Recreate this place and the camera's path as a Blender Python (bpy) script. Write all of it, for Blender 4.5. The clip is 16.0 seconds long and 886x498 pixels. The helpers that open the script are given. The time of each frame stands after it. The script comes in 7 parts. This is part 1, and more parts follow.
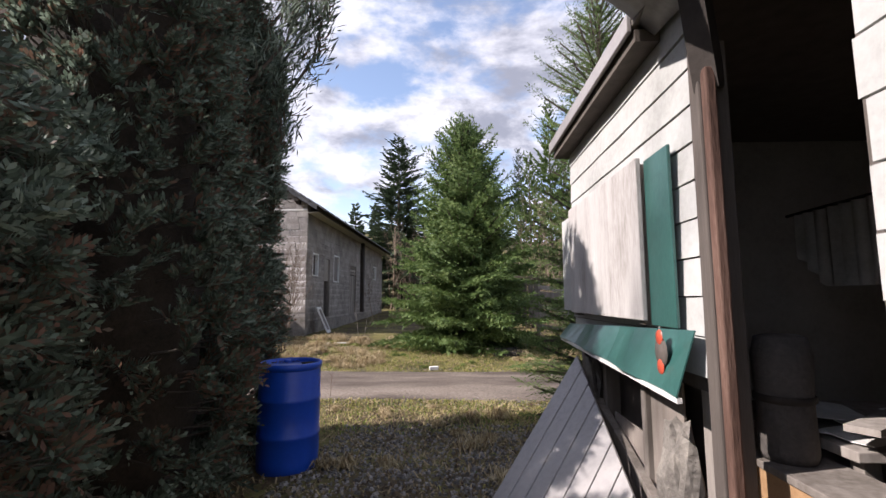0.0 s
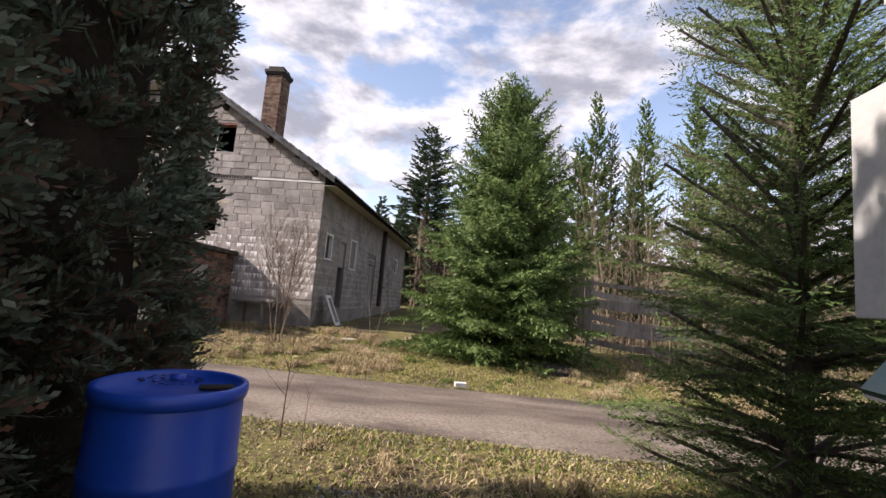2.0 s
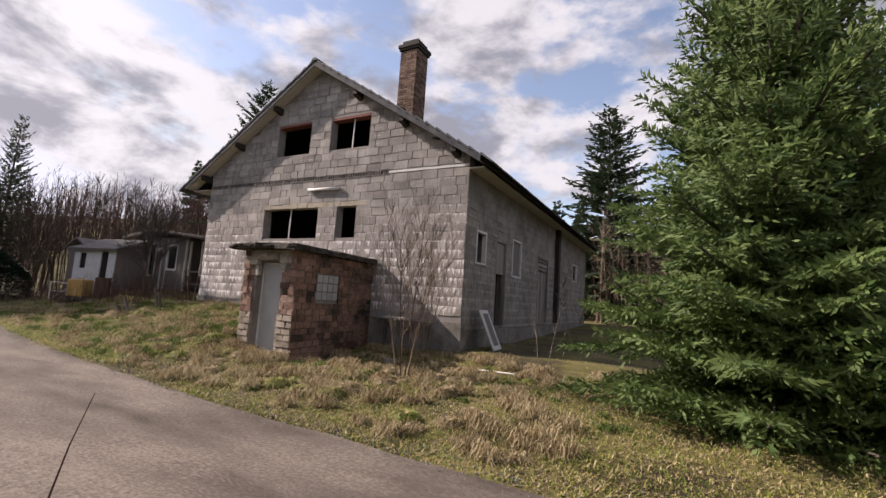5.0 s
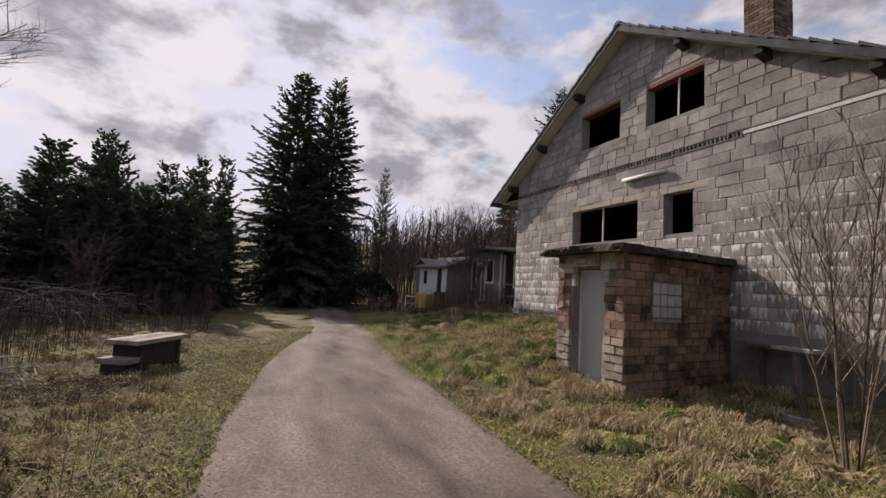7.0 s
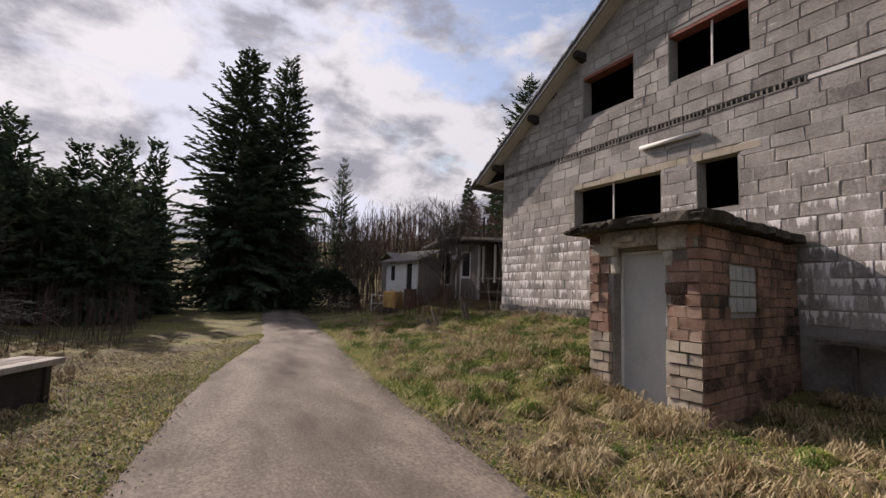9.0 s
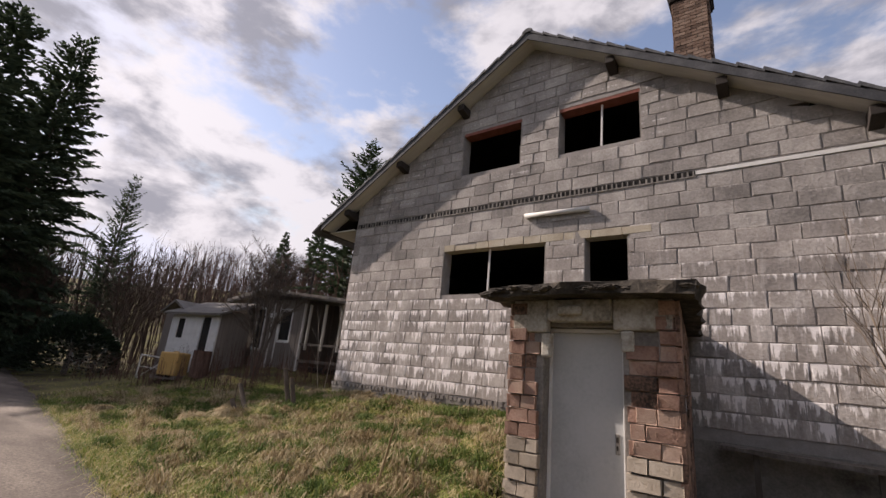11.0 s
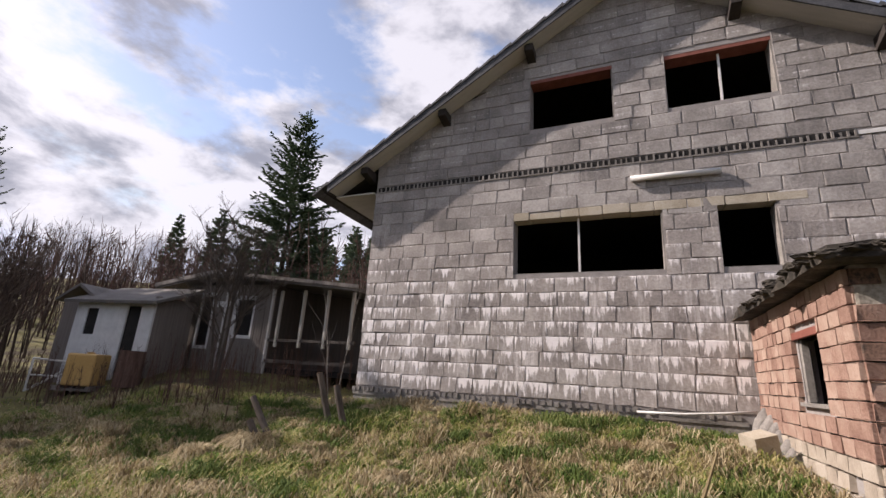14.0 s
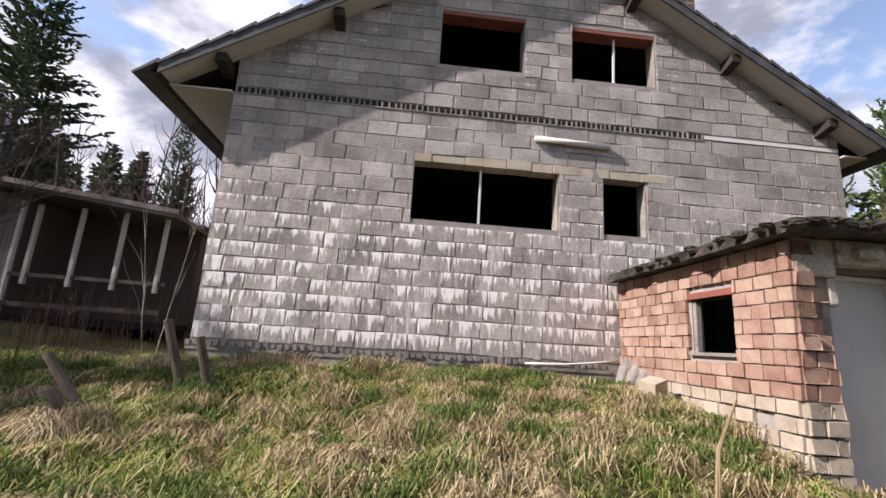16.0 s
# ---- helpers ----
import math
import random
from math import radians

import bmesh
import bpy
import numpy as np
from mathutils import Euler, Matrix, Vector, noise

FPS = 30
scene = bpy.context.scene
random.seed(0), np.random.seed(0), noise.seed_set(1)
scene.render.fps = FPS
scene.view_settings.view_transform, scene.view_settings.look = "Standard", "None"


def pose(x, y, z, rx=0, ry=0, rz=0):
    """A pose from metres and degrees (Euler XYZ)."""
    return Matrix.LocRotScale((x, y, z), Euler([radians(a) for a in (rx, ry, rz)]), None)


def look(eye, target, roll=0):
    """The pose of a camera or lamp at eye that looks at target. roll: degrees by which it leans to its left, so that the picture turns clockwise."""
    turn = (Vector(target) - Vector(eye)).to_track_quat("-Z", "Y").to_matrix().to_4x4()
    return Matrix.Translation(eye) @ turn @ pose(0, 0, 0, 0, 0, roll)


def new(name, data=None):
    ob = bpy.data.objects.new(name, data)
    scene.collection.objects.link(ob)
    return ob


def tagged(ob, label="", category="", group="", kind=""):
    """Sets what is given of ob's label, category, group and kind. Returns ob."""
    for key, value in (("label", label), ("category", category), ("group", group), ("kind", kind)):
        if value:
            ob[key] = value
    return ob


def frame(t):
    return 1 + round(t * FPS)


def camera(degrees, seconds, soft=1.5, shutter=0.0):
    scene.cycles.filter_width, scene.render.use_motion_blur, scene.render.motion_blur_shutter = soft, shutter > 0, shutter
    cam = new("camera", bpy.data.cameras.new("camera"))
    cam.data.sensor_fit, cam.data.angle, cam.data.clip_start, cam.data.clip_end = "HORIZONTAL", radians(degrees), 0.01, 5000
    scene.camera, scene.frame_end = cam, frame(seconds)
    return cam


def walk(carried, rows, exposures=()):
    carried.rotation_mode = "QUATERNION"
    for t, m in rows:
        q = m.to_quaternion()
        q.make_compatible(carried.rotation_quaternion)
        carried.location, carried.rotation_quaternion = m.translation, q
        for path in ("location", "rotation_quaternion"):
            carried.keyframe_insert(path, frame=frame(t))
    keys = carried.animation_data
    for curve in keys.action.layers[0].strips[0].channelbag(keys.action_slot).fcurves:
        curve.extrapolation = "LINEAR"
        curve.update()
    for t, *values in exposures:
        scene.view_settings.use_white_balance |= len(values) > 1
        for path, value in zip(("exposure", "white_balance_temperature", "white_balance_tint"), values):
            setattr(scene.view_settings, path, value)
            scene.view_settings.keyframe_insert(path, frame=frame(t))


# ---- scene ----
# camera: seconds, eye, target, lean
cam = camera(90.1, 16.0)
ROWS = [
    (0, (0.446, 3.048, 1.725), (0.380, 5.035, 1.946), -0.1),
    (0.5, (0.422, 3.699, 1.679), (0.267, 5.677, 1.932), 1.8),
    (1, (0.292, 4.375, 1.601), (0.101, 6.350, 1.854), 2.9),
    (1.5, (0.203, 4.985, 1.544), (0.006, 6.961, 1.784), 3.9),
    (2, (0.071, 5.610, 1.551), (-0.103, 7.589, 1.779), 4.8),
    (2.5, (-0.047, 6.313, 1.578), (-0.257, 8.289, 1.799), 5.6),
    (3, (-0.025, 7.006, 1.604), (-0.320, 8.970, 1.846), 5.4),
    (3.5, (-0.052, 7.740, 1.552), (-0.523, 9.668, 1.799), 5.0),
    (5.8, (-1.273, 10.396, 1.587), (-2.494, 11.965, 1.807), 3.4),
    (6, (-1.505, 10.496, 1.584), (-2.811, 11.995, 1.802), 3.4),
    (6.5, (-1.986, 10.646, 1.636), (-3.544, 11.885, 1.835), 3.6),
    (7, (-2.485, 11.064, 1.641), (-4.306, 11.871, 1.828), 3.3),
    (7.5, (-3.085, 11.368, 1.633), (-5.048, 11.715, 1.801), 2.3),
    (8, (-3.659, 11.573, 1.606), (-5.632, 11.851, 1.772), 1.5),
    (8.5, (-4.242, 11.605, 1.577), (-6.136, 12.225, 1.744), 1.5),
    (9, (-4.910, 11.572, 1.546), (-6.647, 12.546, 1.733), 1.8),
    (9.5, (-5.611, 11.825, 1.566), (-7.181, 13.026, 1.869), 3.8),
    (9.7, (-5.804, 11.915, 1.531), (-7.317, 13.161, 1.927), 4.6),
    (11.8, (-8.446, 12.322, 1.622), (-9.406, 14.005, 2.118), 6.4),
    (12, (-8.726, 12.310, 1.582), (-9.636, 14.044, 1.984), 6.1),
    (12.5, (-9.464, 12.259, 1.429), (-10.247, 14.085, 1.659), 5.4),
    (13, (-9.989, 12.462, 1.427), (-10.743, 14.285, 1.756), 4.5),
    (13.5, (-10.575, 12.503, 1.443), (-11.309, 14.292, 1.954), 4.1),
    (14, (-11.275, 12.544, 1.455), (-12.051, 14.305, 2.001), 3.5),
    (14.5, (-12.049, 12.577, 1.602), (-12.847, 14.328, 2.147), 3.1),
    (15, (-12.618, 12.836, 1.496), (-13.122, 14.709, 1.985), 3.1),
    (15.5, (-12.817, 13.065, 1.399), (-12.958, 15.012, 1.834), 3.6),
    (16, (-13.182, 13.213, 1.304), (-13.034, 15.163, 1.724), 3.7),
]
walk(cam, [(t, look(eye, target, lean)) for t, eye, target, lean in ROWS], [(0.0, 0.92, 6400, 18), (2.0, 0.95, 6800, 19), (3.5, 0.8, 7050, 20), (6.0, 0.35, 6850, 20), (8.0, 0.14, 7000, 19), (9.5, 0.36, 6850, 18), (12.0, 0.48, 7000, 20), (12.5, 0.74, 7000, 20), (13.2, 0.83, 6900, 20), (14.5, 0.46, 6500, 18), (16.0, 0.83, 6450, 18)])

# ---- sky and sun ----
SUN = Vector((-2.3, -0.62, 1.75)).normalized()
sun_data = bpy.data.lights.new("sun", "SUN")
sun_data.energy, sun_data.angle, sun_data.color = 5.0, radians(0.6), (1.0, 0.94, 0.86)
sun_lamp = new("sun", sun_data)
sun_lamp.matrix_world = look(SUN * 60, (0, 0, 0))

world = bpy.data.worlds.new("sky")
scene.world = world
world.use_nodes = True
wn, wl = world.node_tree.nodes, world.node_tree.links
wn.clear()
w_out, w_bg = wn.new("ShaderNodeOutputWorld"), wn.new("ShaderNodeBackground")
w_sky = wn.new("ShaderNodeTexSky")
w_sky.sky_type, w_sky.sun_disc = "NISHITA", False
w_sky.sun_elevation, w_sky.sun_rotation = math.asin(SUN.z), math.atan2(SUN.x, SUN.y)
w_sky.air_density, w_sky.dust_density = 1.0, 0.6
w_tc = wn.new("ShaderNodeTexCoord")
w_sep = wn.new("ShaderNodeSeparateXYZ")
wl.new(w_tc.outputs["Generated"], w_sep.inputs[0])


def w_math(op, a, b):
    n = wn.new("ShaderNodeMath")
    n.operation = op
    for k, v in enumerate((a, b)):
        if isinstance(v, (int, float)):
            n.inputs[k].default_value = v
        else:
            wl.new(v, n.inputs[k])
    return n.outputs[0]


def w_ramp(src, lo, hi):
    n = wn.new("ShaderNodeMapRange")
    n.interpolation_type = "SMOOTHSTEP"
    n.inputs["From Min"].default_value, n.inputs["From Max"].default_value = lo, hi
    wl.new(src, n.inputs["Value"])
    return n.outputs[0]


# clouds lie on a flat sheet high above
w_z = w_math("ADD", w_math("MAXIMUM", w_sep.outputs["Z"], 0.0), 0.6)
w_flat = wn.new("ShaderNodeCombineXYZ")
wl.new(w_math("DIVIDE", w_sep.outputs["X"], w_z), w_flat.inputs[0])
wl.new(w_math("DIVIDE", w_sep.outputs["Y"], w_z), w_flat.inputs[1])
wl.new(w_math("MULTIPLY", w_sep.outputs["Z"], 1.5), w_flat.inputs[2])


def w_noise(scale, detail, rough, shift=0.0, warp=0.3):
    m = wn.new("ShaderNodeMapping")
    m.inputs["Location"].default_value = (shift, shift * 0.7, 0.0)
    wl.new(w_flat.outputs[0], m.inputs[0])
    n = wn.new("ShaderNodeTexNoise")
    n.inputs["Scale"].default_value, n.inputs["Detail"].default_value = scale, detail
    n.inputs["Roughness"].default_value, n.inputs["Distortion"].default_value = rough, warp
    wl.new(m.outputs[0], n.inputs["Vector"])
    return n.outputs["Fac"]


cloud_big = w_noise(3.3, 12.0, 0.58, 3.1, 0.1)
cloud_shade = w_noise(5.2, 9.0, 0.58, 7.7, 0.15)
# more cloud towards the sun
w_dot = wn.new("ShaderNodeVectorMath")
w_dot.operation = "DOT_PRODUCT"
wl.new(w_tc.outputs["Generated"], w_dot.inputs[0])
w_dot.inputs[1].default_value = SUN
w_near = w_ramp(w_dot.outputs["Value"], 0.2, 1.0)
cover = w_ramp(w_math("ADD", cloud_big, w_math("MULTIPLY", w_near, 0.06)), 0.43, 0.56)
w_cloud = wn.new("ShaderNodeMix")
w_cloud.data_type = "RGBA"
wl.new(w_ramp(cloud_shade, 0.38, 0.60), w_cloud.inputs["Factor"])
w_cloud.inputs["A"].default_value, w_cloud.inputs["B"].default_value = (0.33, 0.35, 0.41, 1), (0.84, 0.855, 0.91, 1)
w_glow = wn.new("ShaderNodeMix")
w_glow.data_type, w_glow.blend_type = "RGBA", "MULTIPLY"
w_glow.inputs["Factor"].default_value = 1.0
wl.new(w_cloud.outputs["Result"], w_glow.inputs["A"])
w_gain = wn.new("ShaderNodeCombineXYZ")
w_boost = w_math("ADD", w_math("MULTIPLY", w_math("POWER", w_near, 3.0), 0.13), 0.71)
for k in range(3):
    wl.new(w_boost, w_gain.inputs[k])
wl.new(w_gain.outputs[0], w_glow.inputs["B"])
w_blue = wn.new("ShaderNodeMix")
w_blue.data_type, w_blue.blend_type = "RGBA", "MULTIPLY"
w_blue.inputs["Factor"].default_value = 1.0
wl.new(w_sky.outputs[0], w_blue.inputs["A"])
w_blue.inputs["B"].default_value = (0.165, 0.15, 0.14, 1)
w_mix = wn.new("ShaderNodeMix")
w_mix.data_type = "RGBA"
wl.new(w_math("MULTIPLY", cover, 0.94), w_mix.inputs["Factor"])
w_soft = wn.new("ShaderNodeMix")
w_soft.data_type, w_soft.blend_type = "RGBA", "DARKEN"
w_soft.inputs["Factor"].default_value = 1.0
wl.new(w_blue.outputs["Result"], w_soft.inputs["A"])
w_soft.inputs["B"].default_value = (0.62, 0.67, 0.80, 1)
wl.new(w_soft.outputs["Result"], w_mix.inputs["A"])
wl.new(w_glow.outputs["Result"], w_mix.inputs["B"])
wl.new(w_mix.outputs["Result"], w_bg.inputs["Color"])
w_bg.inputs["Strength"].default_value = 1.0
wl.new(w_bg.outputs[0], w_out.inputs["Surface"])

# ---- materials ----
def mat(name, tones, scale=8.0, fine=60.0, rough=0.85, bump=0.3, metal=0.0, island=0.0, per_object=0.0, stretch=(1, 1, 1), detail=6.0, coords="Object", mid=0.5, wide=0.22, spec=0.3, back=0.0):
    """Two to four tones mixed by coarse and fine noise, with relief; island and per_object shift the mix piece by piece."""
    m = bpy.data.materials.new(name)
    m.use_nodes = True
    n, l = m.node_tree.nodes, m.node_tree.links
    b = n["Principled BSDF"]
    tc, mp = n.new("ShaderNodeTexCoord"), n.new("ShaderNodeMapping")
    mp.inputs["Scale"].default_value = stretch
    l.new(n.new("ShaderNodeNewGeometry").outputs["Position"] if coords == "World" else tc.outputs[coords], mp.inputs[0])
    n1, n2 = n.new("ShaderNodeTexNoise"), n.new("ShaderNodeTexNoise")
    for node, sc in ((n1, scale), (n2, fine)):
        node.inputs["Scale"].default_value, node.inputs["Detail"].default_value, node.inputs["Roughness"].default_value = sc, detail, 0.6
        l.new(mp.outputs[0], node.inputs["Vector"])
    add = n.new("ShaderNodeMath")
    add.operation = "MULTIPLY_ADD"
    l.new(n2.outputs["Fac"], add.inputs[0])
    add.inputs[1].default_value = 0.45
    half = n.new("ShaderNodeMath")
    half.operation = "MULTIPLY_ADD"
    l.new(n1.outputs["Fac"], half.inputs[0])
    half.inputs[1].default_value, half.inputs[2].default_value = 0.75, -0.1
    l.new(half.outputs[0], add.inputs[2])
    fac = add.outputs[0]
    for amount, sort in ((island, "ShaderNodeNewGeometry"), (per_object, "ShaderNodeObjectInfo")):
        if amount:
            src = n.new(sort)
            a = n.new("ShaderNodeMath")
            a.operation = "MULTIPLY_ADD"
            l.new(src.outputs["Random Per Island" if sort == "ShaderNodeNewGeometry" else "Random"], a.inputs[0])
            a.inputs[1].default_value = amount
            sub = n.new("ShaderNodeMath")
            sub.operation = "SUBTRACT"
            l.new(fac, sub.inputs[0])
            sub.inputs[1].default_value = amount / 2
            l.new(sub.outputs[0], a.inputs[2])
            fac = a.outputs[0]
    r = n.new("ShaderNodeValToRGB")
    while len(r.color_ramp.elements) < len(tones):
        r.color_ramp.elements.new(0.5)
    for k, c in enumerate(tones):
        r.color_ramp.elements[k].position = mid - wide + 2 * wide * k / max(1, len(tones) - 1)
        r.color_ramp.elements[k].color = (*c, 1)
    l.new(fac, r.inputs["Fac"])
    l.new(r.outputs[0], b.inputs["Base Color"])
    b.inputs["Roughness"].default_value, b.inputs["Metallic"].default_value = rough, metal
    b.inputs["Specular IOR Level"].default_value = spec
    if bump:
        bp = n.new("ShaderNodeBump")
        bp.inputs["Strength"].default_value, bp.inputs["Distance"].default_value = bump, 0.02
        l.new(add.outputs[0], bp.inputs["Height"])
        l.new(bp.outputs[0], b.inputs["Normal"])
    if back:
        b.inputs["Subsurface Weight"].default_value = 0.0
        tr, ms = n.new("ShaderNodeBsdfTranslucent"), n.new("ShaderNodeMixShader")
        l.new(r.outputs[0], tr.inputs["Color"])
        ms.inputs[0].default_value = back
        l.new(b.outputs[0], ms.inputs[1])
        l.new(tr.outputs[0], ms.inputs[2])
        l.new(ms.outputs[0], n["Material Output"].inputs["Surface"])
    return m


def streaked(name, base, pale, course, per_object=0.25, island=0.0, amount=1.0):
    """Concrete blockwork with pale lime that has run down from each bed joint."""
    m = mat(name, base, 1.6, 26.0, 0.92, 0.8, per_object=per_object, island=island, coords="World", spec=0.2)
    n, l = m.node_tree.nodes, m.node_tree.links
    b = n["Principled BSDF"]
    old = b.inputs["Base Color"].links[0].from_socket
    geo = n.new("ShaderNodeNewGeometry")
    sep = n.new("ShaderNodeSeparateXYZ")
    l.new(geo.outputs["Position"], sep.inputs[0])

    def mth(op, a, c, d=None):
        q = n.new("ShaderNodeMath")
        q.operation = op
        for k, v in enumerate((a, c, d)):
            if v is None:
                continue
            if isinstance(v, (int, float)):
                q.inputs[k].default_value = v
            else:
                l.new(v, q.inputs[k])
        return q.outputs[0]

    def nse(scale, detail=3.0):
        q = n.new("ShaderNodeTexNoise")
        q.inputs["Scale"].default_value, q.inputs["Detail"].default_value = scale, detail
        l.new(geo.outputs["Position"], q.inputs["Vector"])
        return q.outputs["Fac"]
    # drips start at each bed joint; every narrow run has a length of its own
    rows = mth("DIVIDE", mth("SUBTRACT", sep.outputs["Z"], course[0]), course[1])
    up, row = mth("FRACT", rows, 0.0), mth("FLOOR", rows, 0.0)
    along = mth("ADD", mth("ADD", sep.outputs["X"], sep.outputs["Y"]), mth("MULTIPLY", nse(11.0, 2.0), 0.03))

    def run(width, salt, stretch=0.35):
        v = n.new("ShaderNodeCombineXYZ")
        l.new(mth("DIVIDE", along, width), v.inputs[0])
        l.new(mth("ADD", mth("MULTIPLY", row, 5.37), salt), v.inputs[1])
        l.new(mth("MULTIPLY", sep.outputs["Z"], stretch / width), v.inputs[2])
        w = n.new("ShaderNodeTexNoise")
        w.inputs["Scale"].default_value, w.inputs["Detail"].default_value, w.inputs["Roughness"].default_value = 1.0, 3.0, 0.6
        l.new(v.outputs[0], w.inputs["Vector"])
        return w.outputs["Fac"]
    low = n.new("ShaderNodeMapRange")
    low.inputs["From Min"].default_value, low.inputs["From Max"].default_value = course[3], course[2]
    l.new(sep.outputs["Z"], low.inputs["Value"])
    length = mth("ADD", mth("MULTIPLY", mth("SUBTRACT", run(0.05, 0.3, 0.12), 0.43), 2.9), mth("MULTIPLY", mth("SUBTRACT", run(0.22, 7.7, 0.2), 0.44), 2.4))
    length = mth("MULTIPLY", length, mth("ADD", mth("MULTIPLY", low.outputs[0], 1.0), mth("MULTIPLY", mth("SUBTRACT", nse(0.6), 0.40), 1.4)))
    ramp = n.new("ShaderNodeMapRange")
    ramp.interpolation_type = "SMOOTHSTEP"
    ramp.inputs["From Min"].default_value, ramp.inputs["From Max"].default_value = 0.0, 0.5
    l.new(mth("SUBTRACT", mth("ADD", length, mth("MULTIPLY", mth("SUBTRACT", nse(28.0, 5.0), 0.5), 0.5)), mth("SUBTRACT", 0.98, up)), ramp.inputs["Value"])
    # long rain streaks that cross the joints
    rain = n.new("ShaderNodeCombineXYZ")
    l.new(mth("MULTIPLY", along, 9.0), rain.inputs[0])
    l.new(mth("MULTIPLY", sep.outputs["Z"], 0.9), rain.inputs[1])
    streak = n.new("ShaderNodeTexNoise")
    streak.inputs["Scale"].default_value, streak.inputs["Detail"].default_value, streak.inputs["Roughness"].default_value = 1.0, 6.0, 0.65
    l.new(rain.outputs[0], streak.inputs["Vector"])
    pale_run = n.new("ShaderNodeMapRange")
    pale_run.inputs["From Min"].default_value, pale_run.inputs["From Max"].default_value, pale_run.inputs["To Max"].default_value = 0.52, 0.72, 0.55
    l.new(streak.outputs["Fac"], pale_run.inputs["Value"])
    all_runs = mth("MAXIMUM", ramp.outputs[0], mth("MULTIPLY", pale_run.outputs[0], mth("ADD", mth("MULTIPLY", low.outputs[0], 0.8), 0.2)))
    mix = n.new("ShaderNodeMix")
    mix.data_type = "RGBA"
    l.new(mth("MULTIPLY", all_runs, 0.95 * amount), mix.inputs["Factor"])
    l.new(old, mix.inputs["A"])
    mix.inputs["B"].default_value = (*pale, 1)
    l.new(mix.outputs["Result"], b.inputs["Base Color"])
    return m


def ground_mat():
    """Grass and soil: green, moss and straw in patches; grey tarmac where the road runs is a mesh of its own."""
    m = mat("ground_turf", [(0.03, 0.021, 0.013), (0.075, 0.055, 0.03), (0.125, 0.115, 0.032), (0.17, 0.13, 0.06)], 0.6, 16.0, 0.95, 1.0, coords="Object", detail=12.0, wide=0.15)
    return m


M_TURF = ground_mat()
M_ROAD = mat("road_tarmac", [(0.035, 0.026, 0.021), (0.068, 0.052, 0.042), (0.105, 0.083, 0.068), (0.21, 0.17, 0.14)], 0.55, 30.0, 0.92, 1.0, detail=14.0, wide=0.15, stretch=(0.6, 1.5, 1))
n_, l_ = M_ROAD.node_tree.nodes, M_ROAD.node_tree.links
uv_, sx_ = n_.new("ShaderNodeTexCoord"), n_.new("ShaderNodeSeparateXYZ")
l_.new(uv_.outputs["UV"], sx_.inputs[0])
wear = n_.new("ShaderNodeValToRGB")
while len(wear.color_ramp.elements) < 7:
    wear.color_ramp.elements.new(0.5)
for k_, (p_, v_) in enumerate(((0.0, 0.55), (0.1, 0.5), (0.26, 0.72), (0.5, 0.08), (0.74, 0.5), (0.9, 0.15), (1.0, 0.1))):
    wear.color_ramp.elements[k_].position, wear.color_ramp.elements[k_].color = p_, (v_, v_, v_, 1)
l_.new(sx_.outputs["X"], wear.inputs["Fac"])
wm = n_.new("ShaderNodeMix")
wm.data_type, wm.blend_type = "RGBA", "MIX"
gain = n_.new("ShaderNodeMath")
gain.operation = "MULTIPLY"
gain.inputs[1].default_value = 0.75
l_.new(wear.outputs["Color"], gain.inputs[0])
l_.new(gain.outputs[0], wm.inputs["Factor"])
rb_ = n_["Principled BSDF"]
l_.new(rb_.inputs["Base Color"].links[0].from_socket, wm.inputs["A"])
grit, grit_ramp = n_.new("ShaderNodeTexNoise"), n_.new("ShaderNodeValToRGB")
grit.inputs["Scale"].default_value, grit.inputs["Detail"].default_value, grit.inputs["Roughness"].default_value = 26.0, 8.0, 0.75
l_.new(uv_.outputs["Object"], grit.inputs["Vector"])
grit_ramp.color_ramp.elements[0].position, grit_ramp.color_ramp.elements[0].color = 0.36, (0.08, 0.064, 0.053, 1)
grit_ramp.color_ramp.elements[1].position, grit_ramp.color_ramp.elements[1].color = 0.66, (0.38, 0.32, 0.265, 1)
l_.new(grit.outputs["Fac"], grit_ramp.inputs["Fac"])
l_.new(grit_ramp.outputs["Color"], wm.inputs["B"])
# patches and worn streaks break the wheel tracks up
blot, blot_map = n_.new("ShaderNodeTexNoise"), n_.new("ShaderNodeMapping")
blot_map.inputs["Scale"].default_value = (0.5, 1.3, 1)
l_.new(uv_.outputs["Object"], blot_map.inputs[0])
l_.new(blot_map.outputs[0], blot.inputs["Vector"])
blot.inputs["Scale"].default_value, blot.inputs["Detail"].default_value = 1.4, 8.0
worn = n_.new("ShaderNodeMath")
worn.operation = "MULTIPLY_ADD"
l_.new(blot.outputs["Fac"], worn.inputs[0])
worn.inputs[1].default_value = 1.6
worn.inputs[2].default_value = -0.8
both = n_.new("ShaderNodeMath")
both.operation, both.use_clamp = "ADD", True
l_.new(worn.outputs[0], both.inputs[0])
l_.new(gain.outputs[0], both.inputs[1])
l_.new(both.outputs[0], wm.inputs["Factor"])
l_.new(wm.outputs["Result"], rb_.inputs["Base Color"])
M_GRAVEL = mat("gravel_stone", [(0.08, 0.075, 0.07), (0.17, 0.16, 0.15), (0.30, 0.28, 0.27)], 20, 60, 0.9, 0.3, island=0.5)
